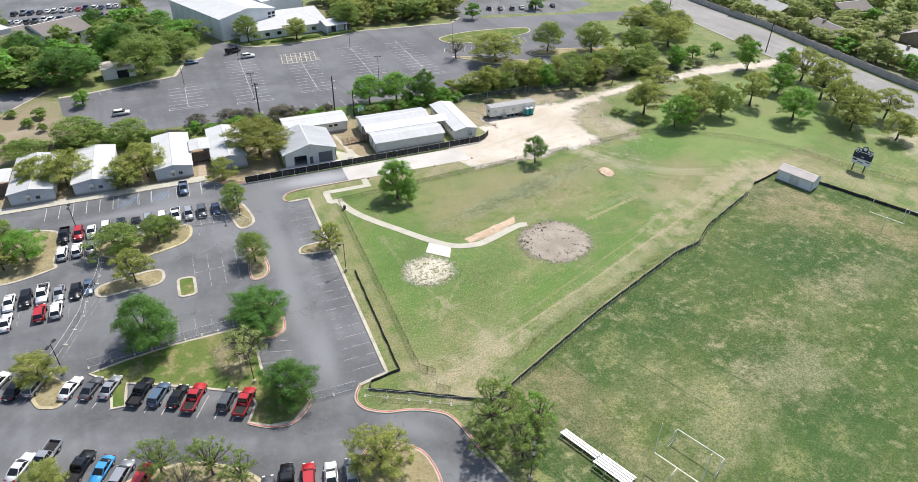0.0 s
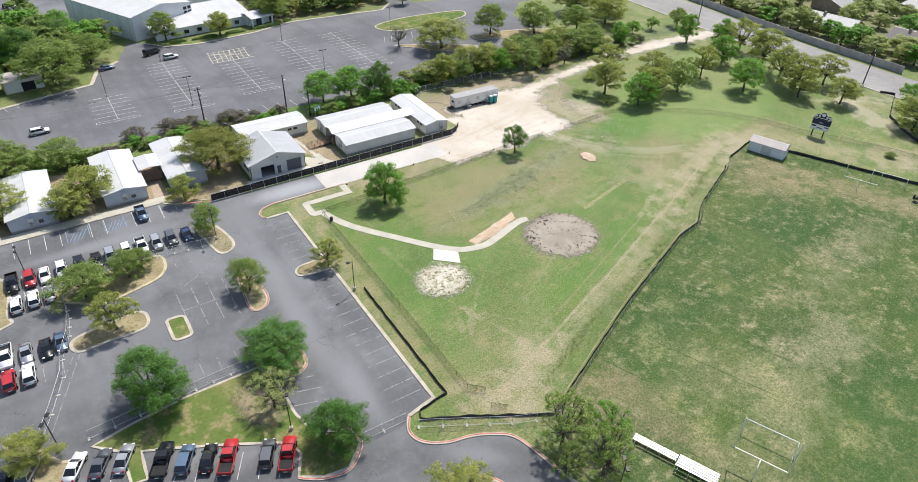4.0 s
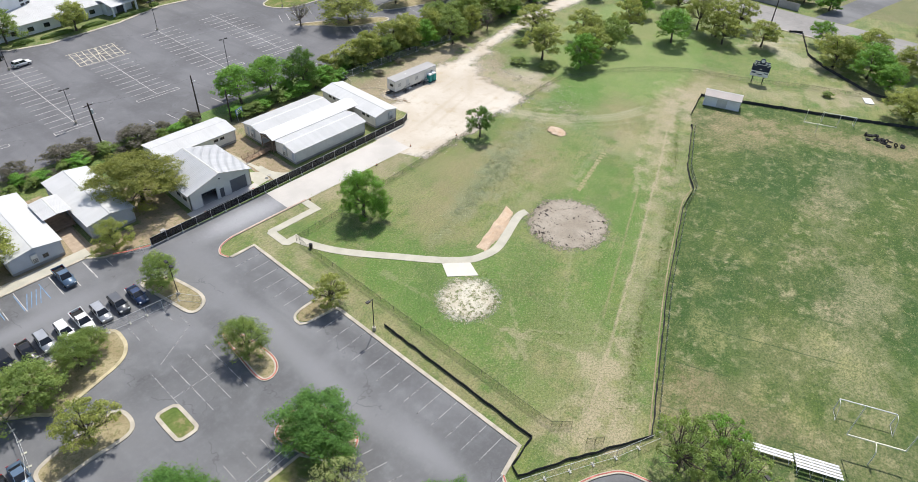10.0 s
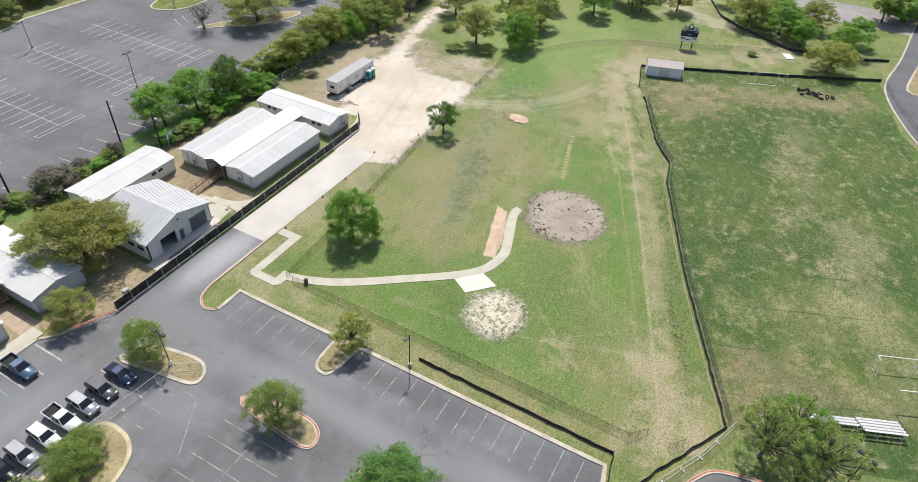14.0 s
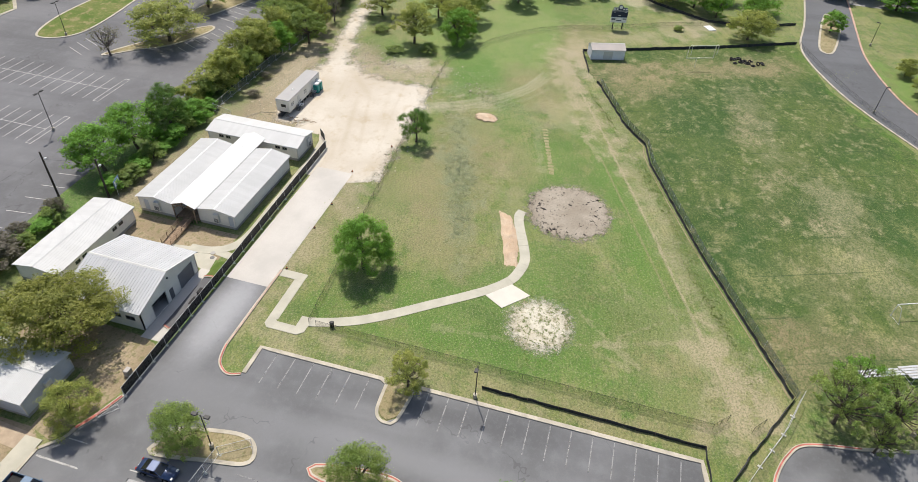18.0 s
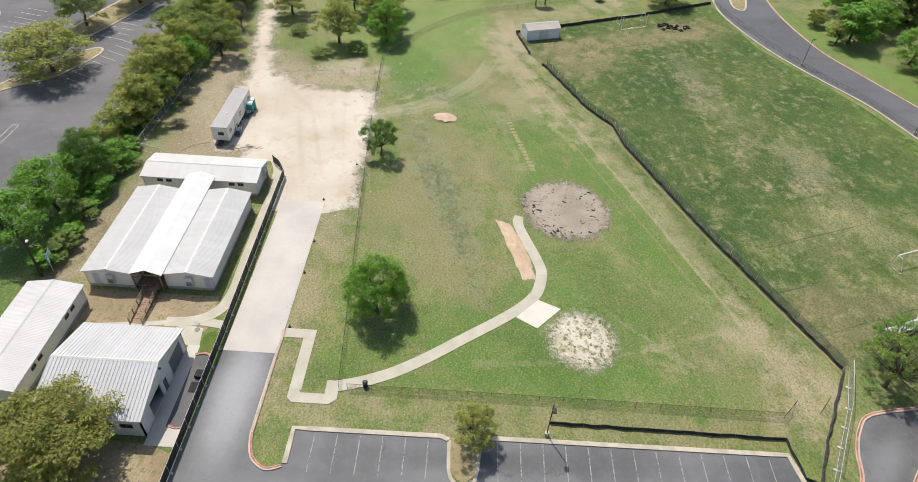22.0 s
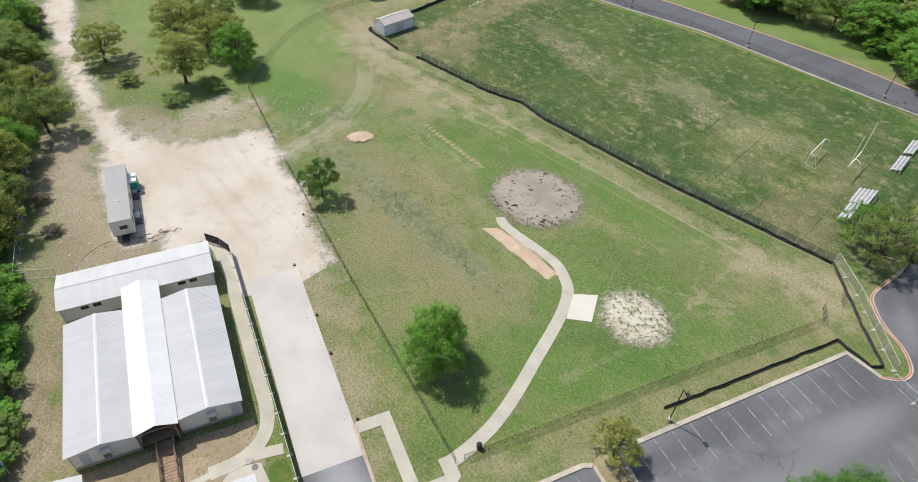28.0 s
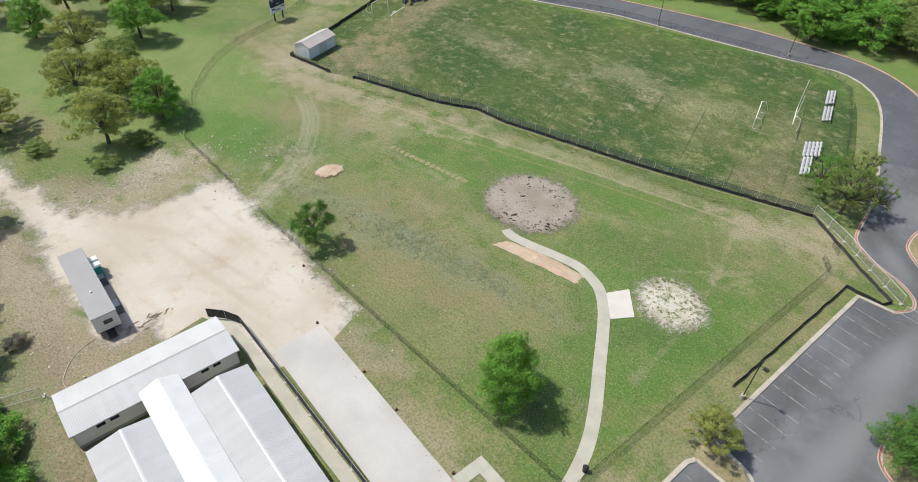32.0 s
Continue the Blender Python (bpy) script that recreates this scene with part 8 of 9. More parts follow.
for x, y, w, h, c, s in ((123.6, 147.4, 12.6, 10.4, 2, "t"), (126.4, 136.2, 10.6, 10.2, 0, ""), (133.4, 137.6, 11, 10.2, 2, "t"), (138.6, 141, 9, 10, 2, "t"), (144.3, 137.3, 10.6, 10.6, 1, ""), (142.6, 146.6, 11, 10.5, 2, "t"), (119.4, 142.2, 6, 2.2, 1, "t"), (116, 150, 5, 1.8, 1, "t"),
                         (159.4, 141.3, 11, 11, 2, "t"), (176, 146.6, 10.6, 10.2, 0, ""), (163, 127.6, 12.6, 10.4, 0, "l"), (184.6, 137, 15, 13, 2, "t"), (179.3, 127, 11, 11.6, 2, "t"), (178, 120, 13, 12, 2, "t"), (180.6, 106.6, 11.4, 8, 2, "t"), (181.8, 166.7, 9, 11, 0, ""),
                         (173.7, 116, 11, 8.6, 2, "t"), (150.2, 148, 6, 7, 3, ""), (192, 152, 14, 11, 2, "t"), (190, 118, 12, 10, 2, "t"), (138.4, 162, 12, 8.6, 2, "t"), (194, 182, 8, 7, 1, ""), (193, 160, 9, 9, 0, ""), (128, 158, 6, 2, 1, "t"),
                         (161, 61, 13, 8.6, 2, "l"), (175, 69.4, 10, 8, 0, ""), (180.4, 76, 13.4, 10, 0, "l"), (181.6, 85.6, 14.6, 9.6, 2, "l"), (188, 84, 11, 8, 0, "l"), (176, 58, 11, 8, 0, "l"), (190, 68, 12, 9, 2, "l"), (196, 80, 12, 9, 2, "l"), (176, 37, 8, 6.4, 0, ""),
                         (186, 56, 10, 8, 0, ""), (196, 94, 9, 8, 0, "t"), (160, 80, 3, 1.4, 1, "")):
    tree(x, y, w, h, c, s, 0, GROVE)
for x, y, w, h, c, s in ((21.8, 257.4, 11, 10.4, 1, ""), (39.5, 254.4, 9.6, 8.6, 2, ""), (-14.8, 233.4, 22, 13.6, 1, "l"), (-3.4, 247.4, 14, 9.6, 1, "l"), (-22, 252, 16.6, 13, 0, "d"), (-37.3, 231.6, 18, 12, 0, "d"), (-51, 255, 15, 12, 0, "d"), (-32.4, 211.4, 5.2, 5.2, 0, ""),
                         (-10, 262, 12, 11, 0, "d"), (-25, 267, 13, 10, 1, "l"), (-64, 262, 15, 11, 1, "l"), (-68, 238, 14, 10, 1, "l"), (-31, 286, 11, 10, 0, "d"), (-8, 280, 12, 9, 0, "l"),
                         (101.4, 205.4, 19, 10.6, 2, "l"), (89.2, 213.4, 9.6, 7.4, 3, ""), (124.6, 209, 13, 11, 1, "l"), (139.6, 202.1, 14.6, 12, 1, "l"), (61.7, 262, 13, 11, 1, "l"), (115, 258, 7, 7, 0, ""), (148, 262, 8, 7, 0, "")):
    tree(x, y, w, h, c, s, 0.05, "beside the church lot")
for x, y, w, h, c, s in ((101, 178, 9, 10, 2, ""), (85.4, 178.4, 8.4, 9.6, 2, ""), (92, 177.6, 7, 7, 1, ""), (112, 180.4, 10, 9, 2, "l"), (118, 178.4, 9, 8, 1, ""), (128, 179.6, 9, 9, 1, ""), (134.6, 184, 10, 9, 2, "l"), (120, 186, 10, 8, 1, "l"), (106, 185, 9, 7.6, 2, ""), (145, 178, 9, 8, 1, ""),
                         (58.8, 179.4, 5, 4, 0, ""), (67.6, 182.4, 5, 3.6, 1, ""), (74.6, 182, 6.6, 5, 2, "")):
    tree(x, y, w, h, c, s, 0, EDGE)
for x, y, w, h in ((69.3, -4, 14, 10.5), (59, -12.6, 15, 11), (51, -18, 15, 10.5), (89, -10, 15, 11), (76, -8.6, 13, 10), (81, -14, 14, 11), (67, -17, 14, 11), (98, -8, 13, 10), (106, -4, 13, 10), (43, -20, 14, 11), (36, -12, 12, 9.6), (114, 0, 12, 10), (122, 3, 13, 10), (131, 6, 12, 10), (148, 9, 12, 9.4), (163, 10, 13, 9.6), (64, -8, 8, 5), (84, -7, 7, 4.6)):
    tree(x, y, w, h, 0 if (x + y) % 3 > 0.8 else 1, "l", 0, "at the wood's edge beyond the road")
# hedge-like belts of low growth
rng = random.Random(21)
for i in range(34):
    x = -38 + 2.2 * i
    if 36 < x:
        break
    tree(x, 181 + rng.uniform(-2, 2.4), rng.uniform(3, 5.4), rng.uniform(1.6, 3.2), rng.choice((0, 1, 1, 4)), "", 0, "in the belt behind the classrooms", "shrub belt", "shrub")
for x, y, w, h in ((21, 180.6, 10, 4.6), (7, 184.4, 9, 4), (-2, 185.4, 7, 3.4), (12, 186, 6, 3)):
    tree(x, y, w, h, 4, "", 0, "in the belt behind the classrooms", "shrub belt", "shrub")
for i in range(30):
    x = 72 + 3.4 * i
    tree(x, (179.6 if x < 108 else 176.8) + rng.uniform(-1.6, 3), rng.uniform(3, 5.5), rng.uniform(1.6, 3.4), rng.choice((0, 1, 2, 4)), "f" if i % 2 else "", 0, "along the back fence", "shrub belt", "shrub")
for i in range(12):
    tree(-50 + rng.uniform(-8, 10), 186 + rng.uniform(-6, 26), rng.uniform(2.5, 5), rng.uniform(1.5, 3), rng.choice((1, 4, 1)), "f", 0, "on bare ground", "shrub belt", "shrub")


# dry shrubs and scrap boards on the rubble beside the trailer
for x, y, w, h in ((83.4, 171.6, 3.6, 1.3), (92.2, 173.2, 3.4, 1.4)):
    tree(x, y, w, h, 4, "", 0, "on the rubble beside the trailer", "shrub belt", "shrub")
rng = random.Random(8)
bm = bmesh.new()
for i in range(26):
    q = cube(-rng.uniform(0.15, 0.6), -0.05, 0, rng.uniform(0.15, 0.6), 0.05, 0.04)
    bmesh.ops.transform(q, matrix=pose(rng.gauss(77.2, 0.5), rng.gauss(157.6, 2.2), 0.03 + 0.002 * i, 0, 0, 95 + rng.gauss(0, 30)), verts=q.verts)
    me = bpy.data.meshes.new("board")
    q.to_mesh(me)
    q.free()
    bm.from_mesh(me)
tagged(part("scrap_boards", bm, WOOD), "scattered scrap boards beside the trailer", "boards", "", "stuff")
# dense growth close behind the twin classroom and along the garden wall
rng = random.Random(33)
for i in range(15):
    tree(43 + 2.3 * i, 176.2 + rng.uniform(-0.7, 1.6), rng.uniform(3.4, 5.2), rng.uniform(1.6, 3.6), rng.choice((0, 0, 1)), "", 0, "behind the classrooms", "shrub belt", "shrub")
for i in range(30):
    y = 104 + 7.0 * i + rng.uniform(-2, 2)
    tree(230.5 + rng.uniform(0, 6), y, rng.uniform(7, 11), rng.uniform(5, 8), rng.choice((5, 5, 5, 0)), "f", 0, "in gardens behind the wall", "woodland trees")


def soup(me):
    """Corner places and material of a mesh of triangles."""
    co, ix = np.empty(3 * len(me.vertices), np.float32), np.empty(len(me.loops), np.int32)
    me.vertices.foreach_get("co", co), me.loops.foreach_get("vertex_index", ix)
    return co.reshape(-1, 3), ix


def wood(n, x0, x1, y0, y1, kinds, seed, where, keep=lambda x, y: True, gap=6.5, low=8, high=13, near=None):
    """Trees scattered over a stretch of woodland; those that near() picks are things, the rest is one wood."""
    r, done, tries, far = random.Random(seed), [], 0, []
    while len(done) < n and tries < n * 60:
        tries += 1
        x, y = r.uniform(x0, x1), r.uniform(y0, y1)
        if keep(x, y) and all((x - a) ** 2 + (y - b) ** 2 > gap * gap for a, b in done):
            done.append((x, y))
            w, h, c = r.uniform(low, high) * 1.15, r.uniform(low, high) * 0.85, r.choice(kinds)
            if near and near(x, y):
                tree(x, y, w, h, c, "f", 0, where, "woodland trees")
            else:
                far.append((x, y, w, h, c, r.uniform(0, 6.28)))
    if not far:
        return
    co, ix, mi, total = [], [], [], 0
    for x, y, w, h, c, turn in far:
        for k, me in enumerate(KINDS[c, "f", int(turn * 7) % 2]):
            p, q = soup(me)
            cs, sn = math.cos(turn), math.sin(turn)
            co.append(np.stack([x + w * (p[:, 0] * cs - p[:, 1] * sn), y + w * (p[:, 0] * sn + p[:, 1] * cs), h * p[:, 2]], 1))
            ix.append(q + total)
            mi.append(np.full(len(q) // 3, 3 if k else {5: 4}.get(c, c), np.int32))
            total += len(p)
    co, ix, mi = np.concatenate(co), np.concatenate(ix), np.concatenate(mi)
    me = bpy.data.meshes.new("woodland")
    me.vertices.add(len(co)), me.loops.add(len(ix)), me.polygons.add(len(mi))
    me.vertices.foreach_set("co", co.reshape(-1).astype(np.float32))
    me.loops.foreach_set("vertex_index", ix.astype(np.int32))
    me.polygons.foreach_set("loop_start", np.arange(0, len(ix), 3, dtype=np.int32))
    for m in (LEAF_BRIGHT, LEAF_MID, LEAF_OLIVE, BARK, LEAF_PALE_HAZE):
        me.materials.append(m)
    me.polygons.foreach_set("material_index", mi)
    me.update(calc_edges=True)
    tagged(new("woodland", me), f"leafy spring trees {where}", "trees", "", "stuff")


homes = [(243, 186), (246, 150), (254, 121), (276, 124), (276, 168), (248, 222), (280, 210), (262, 66), (300, 140), (244, 262)]
wood(112, 231, 330, 60, 330, (5, 5, 5, 1, 5, 0), 4, "in gardens behind the wall", lambda x, y: all(abs(x - a) > 9 or abs(y - b) > 10 for a, b in homes) and not (82 - 0.1 * (x - 250) < y < 106 - 0.1 * (x - 250)), gap=6.6, low=7, high=11, near=lambda x, y: x < 244 and y < 240)
wood(44, 60, 112, 264, 310, (2, 1, 2), 9, "in the thin wood behind the church", low=8, high=11)
wood(26, 125, 200, 296, 330, (2, 1), 12, "in the far wood")
side = lambda x, y: y < -10 + 0.42 * (x - 50) - 3
wood(64, 20, 175, -60, 60, (0, 0, 1), 6, "in the wood beyond the curving road", lambda x, y: y < (0.42 * (x - 50) - 19 if x < 150 else 8), gap=6, low=9, high=13)
tree(140.4, 20.6, 8, 6.4, 2, "t", 0, "beside the curving road"), tree(152, 22, 6, 5, 2, "", 0, "beside the curving road")
wood(16, 204, 232, 0, 50, (0, 1), 15, "beside the road")
wood(26, -110, -60, 190, 300, (1, 1, 0), 18, "west of the church")
wood(22, -62, 4, 226, 300, (1, 0, 1), 19, "beside the church", lambda x, y: not (x > -34 and y < 240) and not (-72 < x < -26 and y > 268) and y > 222 + 0.5 * (x + 62) and not (x > -8 and y > 268), gap=7, low=9, high=13, near=lambda x, y: y < 262)

# weeds and tufts
rs = np.random.default_rng(5)
pts = []
for x0, x1, y0, y1, n in ((24, 118, 66, 134, 9000), (95, 200, 100, 168, 5000), (40, 150, 30, 95, 7000), (20, 62, 70, 140, 3500)):
    q = np.stack([rs.uniform(x0, x1, n * 2), rs.uniform(y0, y1, n * 2), np.zeros(n * 2)], 1)
    f = np.sin(q[:, 0] * 0.31 + 2 * np.sin(q[:, 1] * 0.17)) + np.sin(q[:, 1] * 0.43 + q[:, 0] * 0.11) + rs.normal(0, 0.7, n * 2)
    q = q[f > 0.35][:n]
    q = q[((q[:, 0] - 64.3) ** 2 + (q[:, 1] - 97.6) ** 2 > 85) & ~((q[:, 0] > 59) & (q[:, 0] < 108) & (q[:, 1] > 134))]
    q = q[~((q[:, 0] < 34.5) & (q[:, 1] > 129.5)) & (q[:, 0] > 20)]
    pts.append(q)
pts = np.concatenate(pts)
for p in straight([(23.2, 134), (24, 131), (25, 130.1), (26.6, 125.5), (29.2, 120.2), (33, 115.2), (38.6, 107.8), (40, 103), (42, 104.8), (45.6, 103.0), (50.2, 102.9), (55, 104.6), (60.4, 105.8), (62.4, 105.5)], 0.8):
    pts = pts[(pts[:, 0] - p.x) ** 2 + (pts[:, 1] - p.y) ** 2 > 1.7]
pts = pts[(pts[:, 0] - 39.6) ** 2 + (pts[:, 1] - 103) ** 2 > 10]
pts[:, 2] = rs.uniform(0.03, 0.1, len(pts))
nr = rs.normal(size=pts.shape) * 0.5 + (0, 0, 1)
nr /= np.linalg.norm(nr, axis=1)[:, None]
weeds = new("weeds", quads_mesh("weeds", pts, nr, rs.uniform(0.06, 0.17, len(pts)), WEED, rs))
tagged(weeds, "low leafy weeds and grass tufts", "weeds", "", "stuff")


def tufts(name, label, material, spots, blades, spread, tall, size, seed, up=0.6):
    """Small plants of a few blades each, one joined growth."""
    r = np.random.default_rng(seed)
    base = np.repeat(np.array(spots), blades, 0)
    base[:, :2] += r.normal(0, spread, (len(base), 2))
    base[:, 2] += r.uniform(0.02, tall, len(base))
    nr = r.normal(size=base.shape) + (0, 0, up)
    nr /= np.linalg.norm(nr, axis=1)[:, None]
    tagged(new(name, quads_mesh(name, base, nr, size * r.uniform(0.6, 1.3, len(base)), material, r)), label, "weeds", "", "stuff")


def strewn(n, x, y, rx, ry, turn, seed, z=0.0):
    r, out = random.Random(seed), []
    for i in range(n):
        a, b = r.gauss(0, 0.5) * rx, r.gauss(0, 0.5) * ry
        c, s = math.cos(radians(turn)), math.sin(radians(turn))
        px, py = x + a * c - b * s, y + a * s + b * c
        if math.hypot(px - 40, py - 103.2) > 3.4:
            out.append((px, py, z))
    return out


tufts("swale_weeds", "pale grey-green weeds in the lawn's swale", PALE_WEED, strewn(330, 70.5, 119.8, 10, 3.2, 22, 1) + strewn(190, 57, 116, 9, 2.4, 15, 2) + strewn(60, 85, 124.4, 7, 2.4, 10, 3) + strewn(90, 101, 121, 4, 8, -20, 4) + strewn(60, 93, 128, 8, 3, 20, 5), 7, 0.3, 0.1, 0.14, 6, 2.5)
tufts("grass_tufts", "dark grass tufts along the silt fence", DARK_TUFT, strewn(300, 46, 71.6, 13, 1.2, 23, 7) + strewn(420, 72, 80.6, 20, 1.5, 21.5, 8) + strewn(260, 104, 95.4, 14, 1.4, 24, 9) + strewn(70, 50, 92, 12, 8, 20, 10) + strewn(50, 38, 84, 8, 6, 20, 11) + strewn(160, 70, 112, 16, 5, 10, 12) + strewn(120, 104, 124, 8, 6, 10, 13), 5, 0.12, 0.1, 0.1, 14)
tufts("chalk_tufts", "dry tufts on the chalky rubble", DARK_TUFT, strewn(190, 35.4, 97.4, 6.4, 5.8, 0, 15, 0.1), 7, 0.14, 0.12, 0.1, 16)


# ---- vehicles ----
def paint(name, c, metal=0.3):
    n = Nodes(name)
    n.bsdf.inputs["Coat Weight"].default_value = 0.6
    n.bsdf.inputs["Coat Roughness"].default_value = 0.06
    return n.done(n.mix(n.ramp(n.noise(1.2), 0.3, 0.7), tuple(v * 0.9 for v in c), c), 0.35, metal, 0.5)


PAINTS = {"white": paint("white car paint", (0.78, 0.78, 0.77), 0), "black": paint("black car paint", (0.012, 0.012, 0.014)), "silver": paint("silver car paint", (0.42, 0.43, 0.45), 0.5), "grey": paint("grey car paint", (0.12, 0.125, 0.135), 0.4),
          "red": paint("red car paint", (0.42, 0.02, 0.025), 0), "blue": paint("dark blue car paint", (0.03, 0.055, 0.13)), "steel": paint("steel blue car paint", (0.11, 0.17, 0.25)), "bright": paint("bright blue car paint", (0.05, 0.3, 0.62), 0), "beige": paint("beige car paint", (0.45, 0.4, 0.3)), "yellow": paint("pale yellow car paint", (0.7, 0.65, 0.2), 0)}
CAR_GLASS = plain("car window glass", (0.012, 0.014, 0.017), 0.06, spec=0.7)
HEADLAMP = plain("headlamp lens", (0.75, 0.75, 0.72), 0.15)
TAIL = plain("tail lamp lens", (0.3, 0.01, 0.01), 0.25)
RIM = plain("alloy rim", (0.45, 0.45, 0.46), 0.35, 0.6)
# sill, length, bonnet and roof lines as (x, z) from nose (+x) to tail
SHAPES = {
    "sedan": dict(l=4.8, w=1.82, body=[(2.4, 0.32), (2.42, 0.62), (2.2, 0.78), (1.0, 0.92), (-1.5, 0.98), (-2.3, 0.95), (-2.4, 0.6), (-2.35, 0.3)], cab=[(1.05, 0.9), (0.3, 1.4), (-0.9, 1.43), (-1.75, 0.97)]),
    "suv": dict(l=4.7, w=1.9, body=[(2.33, 0.35), (2.36, 0.75), (2.2, 0.98), (1.1, 1.08), (-2.2, 1.12), (-2.34, 1.0), (-2.35, 0.35)], cab=[(1.2, 1.06), (0.5, 1.66), (-1.85, 1.68), (-2.25, 1.1)]),
    "pickup": dict(l=5.7, w=1.98, body=[(2.83, 0.42), (2.86, 0.85), (2.72, 1.06), (1.4, 1.14), (-0.72, 1.16), (-0.72, 0.72), (-2.8, 0.72), (-2.84, 0.45)], cab=[(1.45, 1.12), (0.75, 1.8), (-0.45, 1.82), (-0.72, 1.14)]),
    "van": dict(l=5.6, w=2.0, body=[(2.8, 0.4), (2.82, 0.9), (2.6, 1.1), (1.9, 1.2), (-2.7, 1.25), (-2.8, 1.0), (-2.8, 0.4)], cab=[(2.0, 1.15), (1.3, 2.1), (-2.6, 2.15), (-2.78, 1.2)]),
}
CARS = {}


def car(sort, colour, label):
    """A road vehicle facing +x, built once for each sort and colour."""
    s, p = SHAPES[sort], PAINTS[colour]
    w, l = s["w"] / 2, s["l"] / 2
    th = thing("pickup_truck" if sort == "pickup" else "van" if sort == "van" else "car", pose(0, 0, 0), label, "pickup" if sort == "pickup" else "car", "parked cars")
    bm = prism(s["body"], "y", -w, w)
    for v in bm.verts:
        if abs(v.co.x) > l - 0.25:
            v.co.y *= 0.88
    bmesh.ops.bevel(bm, geom=bm.edges[:], offset=0.09, segments=2, affect="EDGES")
    body = part("body", bm, p, th, "", True)
    cab = s["cab"]
    bm = prism(cab, "y", -w + 0.09, w - 0.09)
    top = max(z for _, z in cab)
    for v in bm.verts:
        if v.co.z > top - 0.1:
            v.co.y *= 0.82
    bmesh.ops.bevel(bm, geom=bm.edges[:], offset=0.05, segments=1, affect="EDGES")
    part("glasshouse", bm, CAR_GLASS, th, "dark tinted car glass")
    (xa, za), (xb, zb) = cab[1], cab[2]
    rw = (w - 0.09) * 0.8
    bm = prism([(xa - 0.02, za - 0.03), (xa - 0.12, za + 0.04), (xb + 0.1, zb + 0.04), (xb + 0.02, zb - 0.03)], "y", -rw, rw)
    bmesh.ops.bevel(bm, geom=bm.edges[:], offset=0.02, segments=1, affect="EDGES")
    part("roof", bm, p, th)
    for sy in (-1, 1):
        xm = (xa + xb) / 2 - 0.1
        for (x0, z0), (x1, z1) in ((cab[0], cab[1]), (cab[3], cab[2]), ((xm, cab[0][1]), (xm, za))):
            part("pillar", rod(bmesh.new(), (x0, sy * (w - 0.095), z0), (x1, sy * rw, z1), 0.048, n=5), p, th)
        part("mirror", soft_box(cab[0][0] - 0.35, sy * w - 0.04 if sy < 0 else sy * w - 0.02, cab[0][1] + 0.02, cab[0][0] - 0.15, sy * w + 0.02 if sy < 0 else sy * w + 0.16, cab[0][1] + 0.16, 0.02, 1), p, th)
        part("headlight", soft_box(l - 0.28, sy * w * 0.62 - 0.18, 0.62 if sort == "sedan" else 0.78, l - 0.02, sy * w * 0.62 + 0.18, 0.76 if sort == "sedan" else 0.95, 0.02, 1), HEADLAMP, th)
        part("tail_light", soft_box(-l - 0.01, sy * w * 0.72 - 0.14, 0.72, -l + 0.14, sy * w * 0.72 + 0.14, 0.92, 0.02, 1), TAIL, th)
        for x in (l * 0.62, -l * 0.6):
            r = 0.34 if sort == "sedan" else 0.38
            wh = part("wheel", pole((x, sy * (w - 0.22), r), (x, sy * (w + 0.005), r), r, n=18), RUBBER, th)
            part("rim", pole((x, sy * (w - 0.05), r), (x, sy * (w + 0.015), r), r * 0.62, n=14), RIM, wh)
    if sort == "pickup":
        for sy in (-1, 1):
            part("bed_side", soft_box(-2.82, sy * w - (0.1 if sy > 0 else 0), 0.68, -0.74, sy * w + (0.1 if sy < 0 else 0), 1.14, 0.03, 1), p, th)
        part("tailgate", soft_box(-2.86, -w + 0.1, 0.68, -2.76, w - 0.1, 1.14, 0.03, 1), p, th)
        part("bed_liner", cube(-2.76, -w + 0.1, 0.7, -0.74, w - 0.1, 0.735), RUBBER, th)
    part("bumper", soft_box(l - 0.12, -w * 0.86, 0.3, l + 0.04, w * 0.86, 0.5, 0.04, 1), DARK_TRIM if sort != "sedan" else p, th)
    part("bumper", soft_box(-l - 0.04, -w * 0.86, 0.32, -l + 0.12, w * 0.86, 0.52, 0.04, 1), DARK_TRIM if sort != "sedan" else p, th)
    part("number_plate", cube(-l - 0.06, -0.26, 0.56, -l - 0.02, 0.26, 0.7), WHITE_METAL, th)
    return th


def park(sort, colour, x, y, turn, where="parked in the school lot"):
    m = pose(x, y, 0.03, 0, 0, turn)
    if (sort, colour, where) in CARS:
        return copy_thing(CARS[sort, colour, where], m)
    word = {"suv": "SUV", "sedan": "sedan", "pickup": "pickup truck", "van": "van"}[sort]
    th = car(sort, colour, f"{colour if colour not in ('steel', 'bright') else colour + ' blue'} {word} {where}")
    th.matrix_basis = m
    CARS[sort, colour, where] = th
    return th


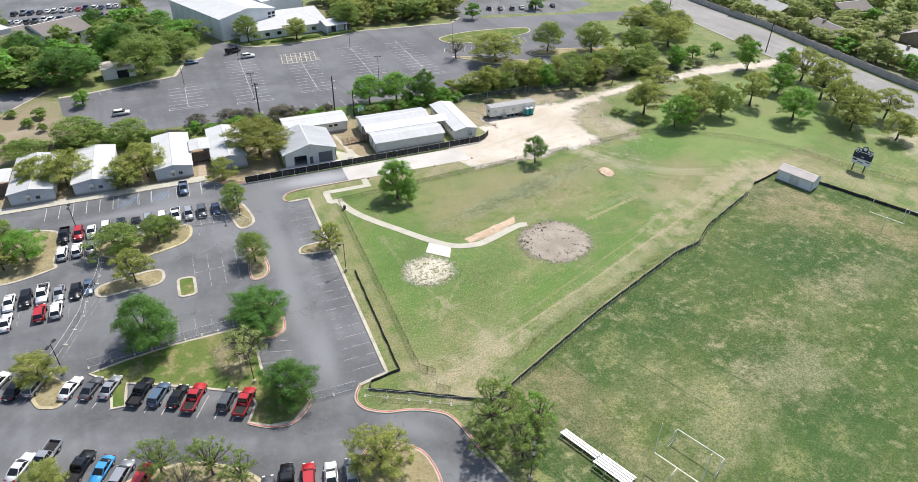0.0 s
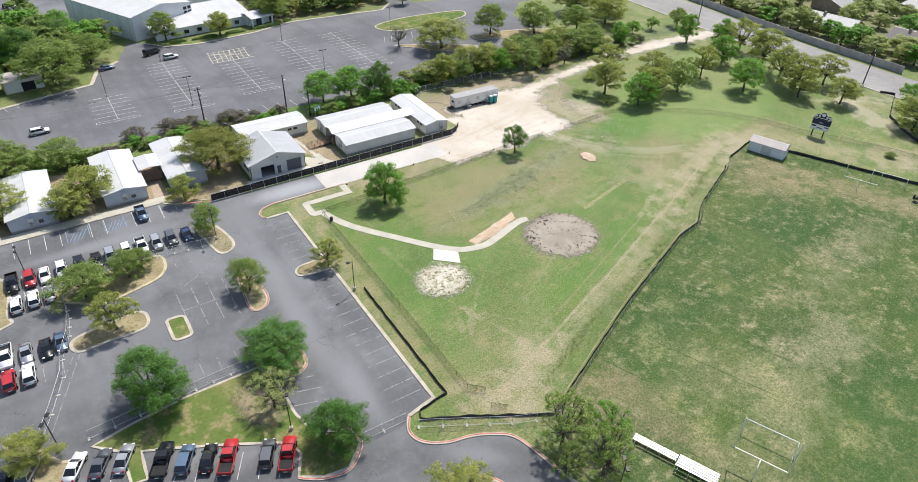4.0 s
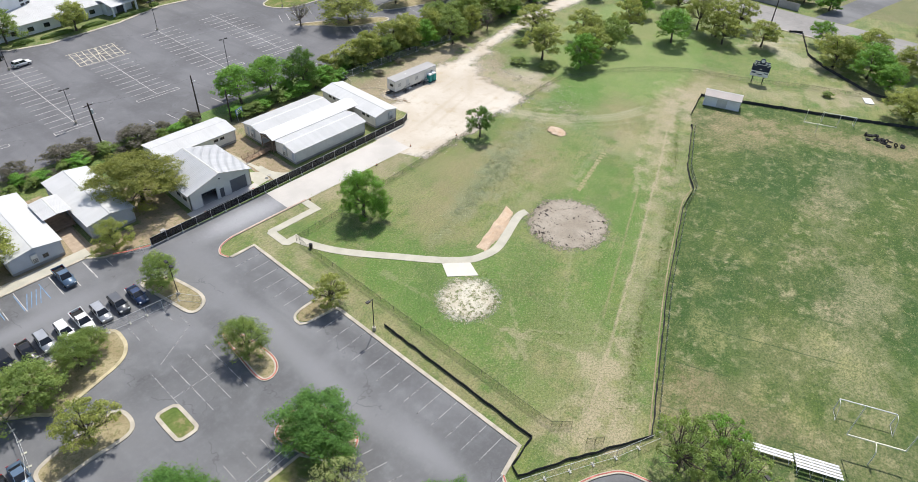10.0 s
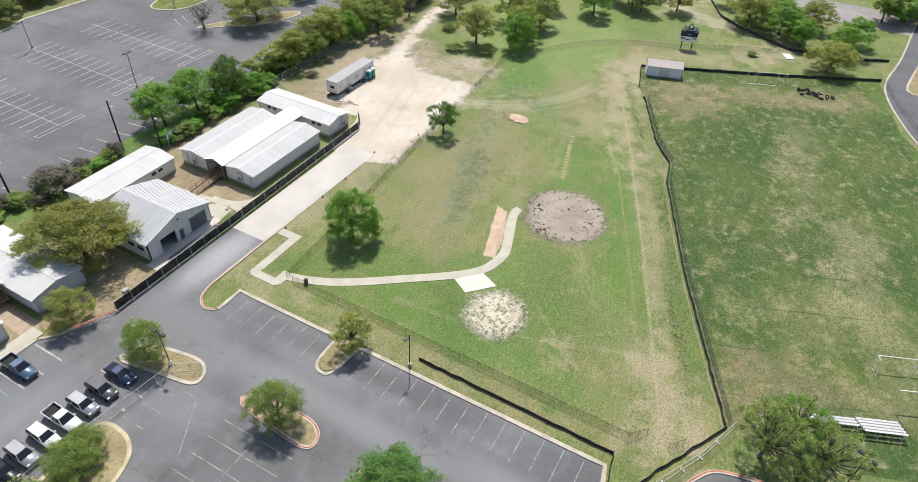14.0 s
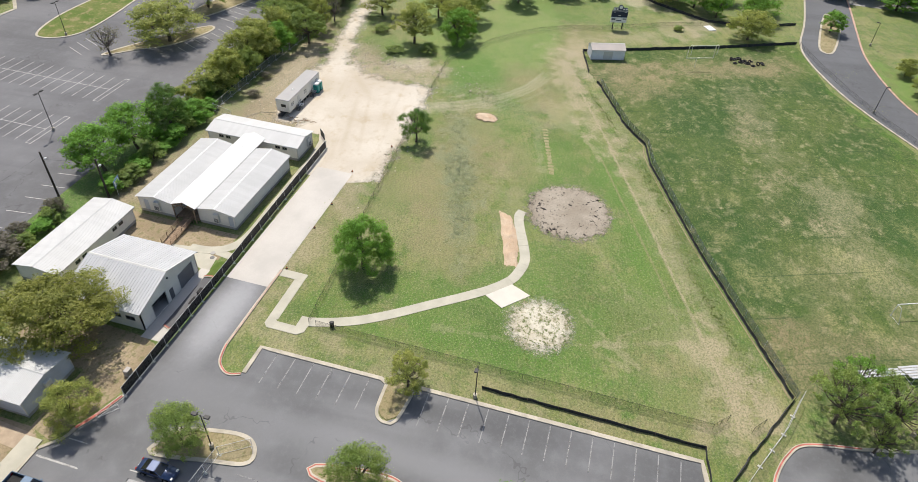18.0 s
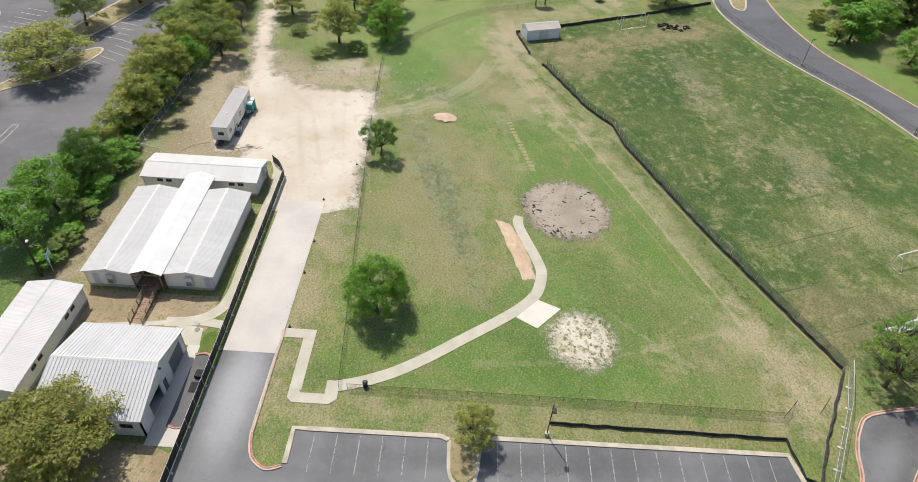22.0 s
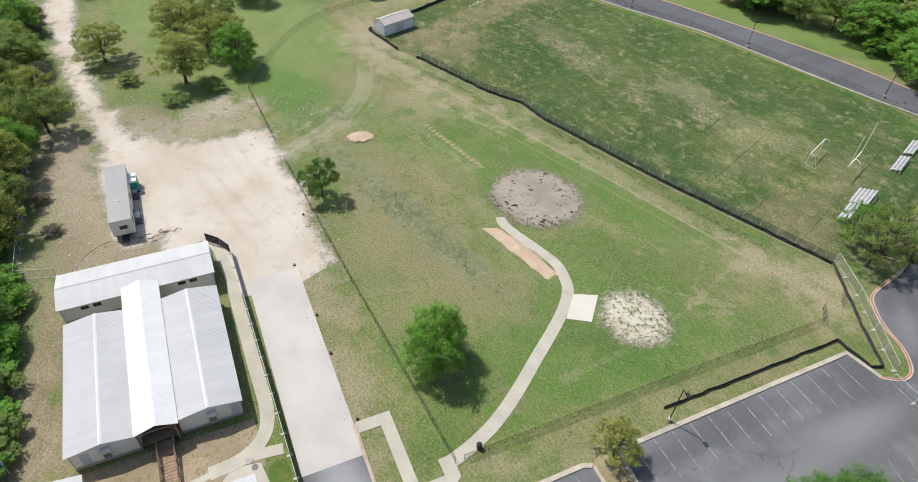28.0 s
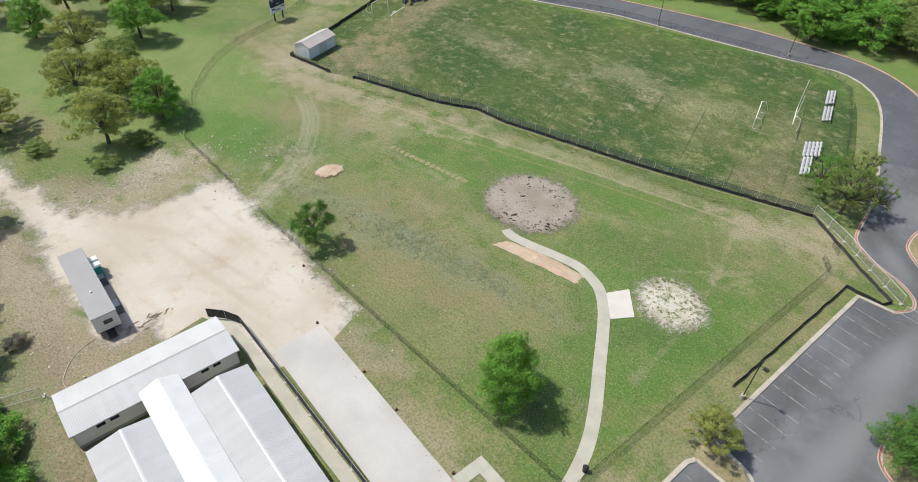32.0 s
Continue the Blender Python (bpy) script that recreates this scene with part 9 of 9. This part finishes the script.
park("pickup", "steel", -7.9, 148.4, -90)
for i, (s, c) in enumerate((("sedan", "blue"), ("suv", "grey"), ("suv", "silver"), ("pickup", "white"), ("suv", "white"), ("suv", "silver"), ("sedan", "black"), ("suv", "black"), ("suv", "white"), ("sedan", "white"), ("suv", "red"), ("pickup", "black"))):
    park(s, c, (-1.7, -4.7, -7.5, -10.2, -13, -15.9, -18.4, -21.3, -24.3, -27.2, -29.6, -32.4)[i], 136.0 + (0.3 if s == "pickup" else 0), -90)
for s, c, x, y, t in (("suv", "white", -32.2, 129.2, 90), ("suv", "white", -29.5, 129.5, 90), ("sedan", "silver", -27, 129.8, 90), ("sedan", "white", -40, 115.6, -90), ("suv", "black", -37.3, 115.6, -90), ("pickup", "white", -34.6, 116.2, -90), ("sedan", "silver", -31.8, 115.5, -90),
                      ("sedan", "black", -29, 115, -90), ("sedan", "steel", -26.8, 115.6, -90), ("suv", "red", -34.5, 110.3, 90), ("suv", "white", -31.8, 110.2, 90), ("sedan", "white", -39.8, 109.8, 90)):
    park(s, c, x, y, t)
for s, c, x, y in (("suv", "white", -38.9, 93.9), ("sedan", "black", -36.1, 91.6), ("suv", "silver", -33.3, 91.2), ("sedan", "white", -28.2, 88.6), ("sedan", "grey", -25.2, 87.4), ("sedan", "silver", -22.4, 86.6), ("pickup", "black", -18, 83.6), ("suv", "steel", -15.4, 82.0), ("sedan", "black", -12.7, 80.6), ("pickup", "red", -10.3, 79.3), ("suv", "grey", -5.6, 77.0), ("pickup", "red", -3.2, 75.5)):
    park(s, c, x, y, 62)
for s, c, x, y, t in (("sedan", "white", -33.6, 75, 63), ("pickup", "silver", -30.6, 75.4, 243), ("pickup", "black", -26, 71.8, 63), ("sedan", "bright", -23.2, 70.2, 243), ("suv", "silver", -20.6, 68.4, 63), ("suv", "red", -18, 66.8, 63), ("sedan", "grey", -2.4, 58.4, 80), ("pickup", "black", 0.3, 58.8, 80), ("suv", "red", 3.2, 58.3, 80), ("sedan", "white", 6.1, 57.4, 80), ("suv", "silver", 8.9, 56.9, 80)):
    park(s, c, x, y, t)
FAR = "parked in a distant lot"
park("van", "black", 14.8, 246.6, 28, FAR), park("suv", "white", 19.2, 239.6, 8, FAR), park("sedan", "steel", -0.1, 239.6, 12, FAR), park("suv", "white", -22, 201, 5, FAR)
rng = random.Random(8)
for i in range(34):
    park(rng.choice(("sedan", "suv", "suv", "pickup")), rng.choice(("white", "black", "silver", "grey", "white", "blue", "yellow" if i % 9 == 0 else "red")), -64 + 3.0 * (i % 17) + rng.uniform(-0.3, 0.3), (312 if i < 17 else 326) + rng.uniform(-0.4, 0.4), 80, FAR)
for i in range(7):
    park(rng.choice(("sedan", "suv")), rng.choice(("white", "black", "silver", "grey")), 128 + 5 * i, 268 + rng.uniform(-2, 2) - 0.6 * i, 70, FAR)
for x, y, t in ((262, 104, 0), (268, 96, 175), (240, 128, 40), (236, 172, 90), (262, 206, 0)):
    park("suv", rng.choice(("black", "silver", "white")), x, y, t, "parked in the street")
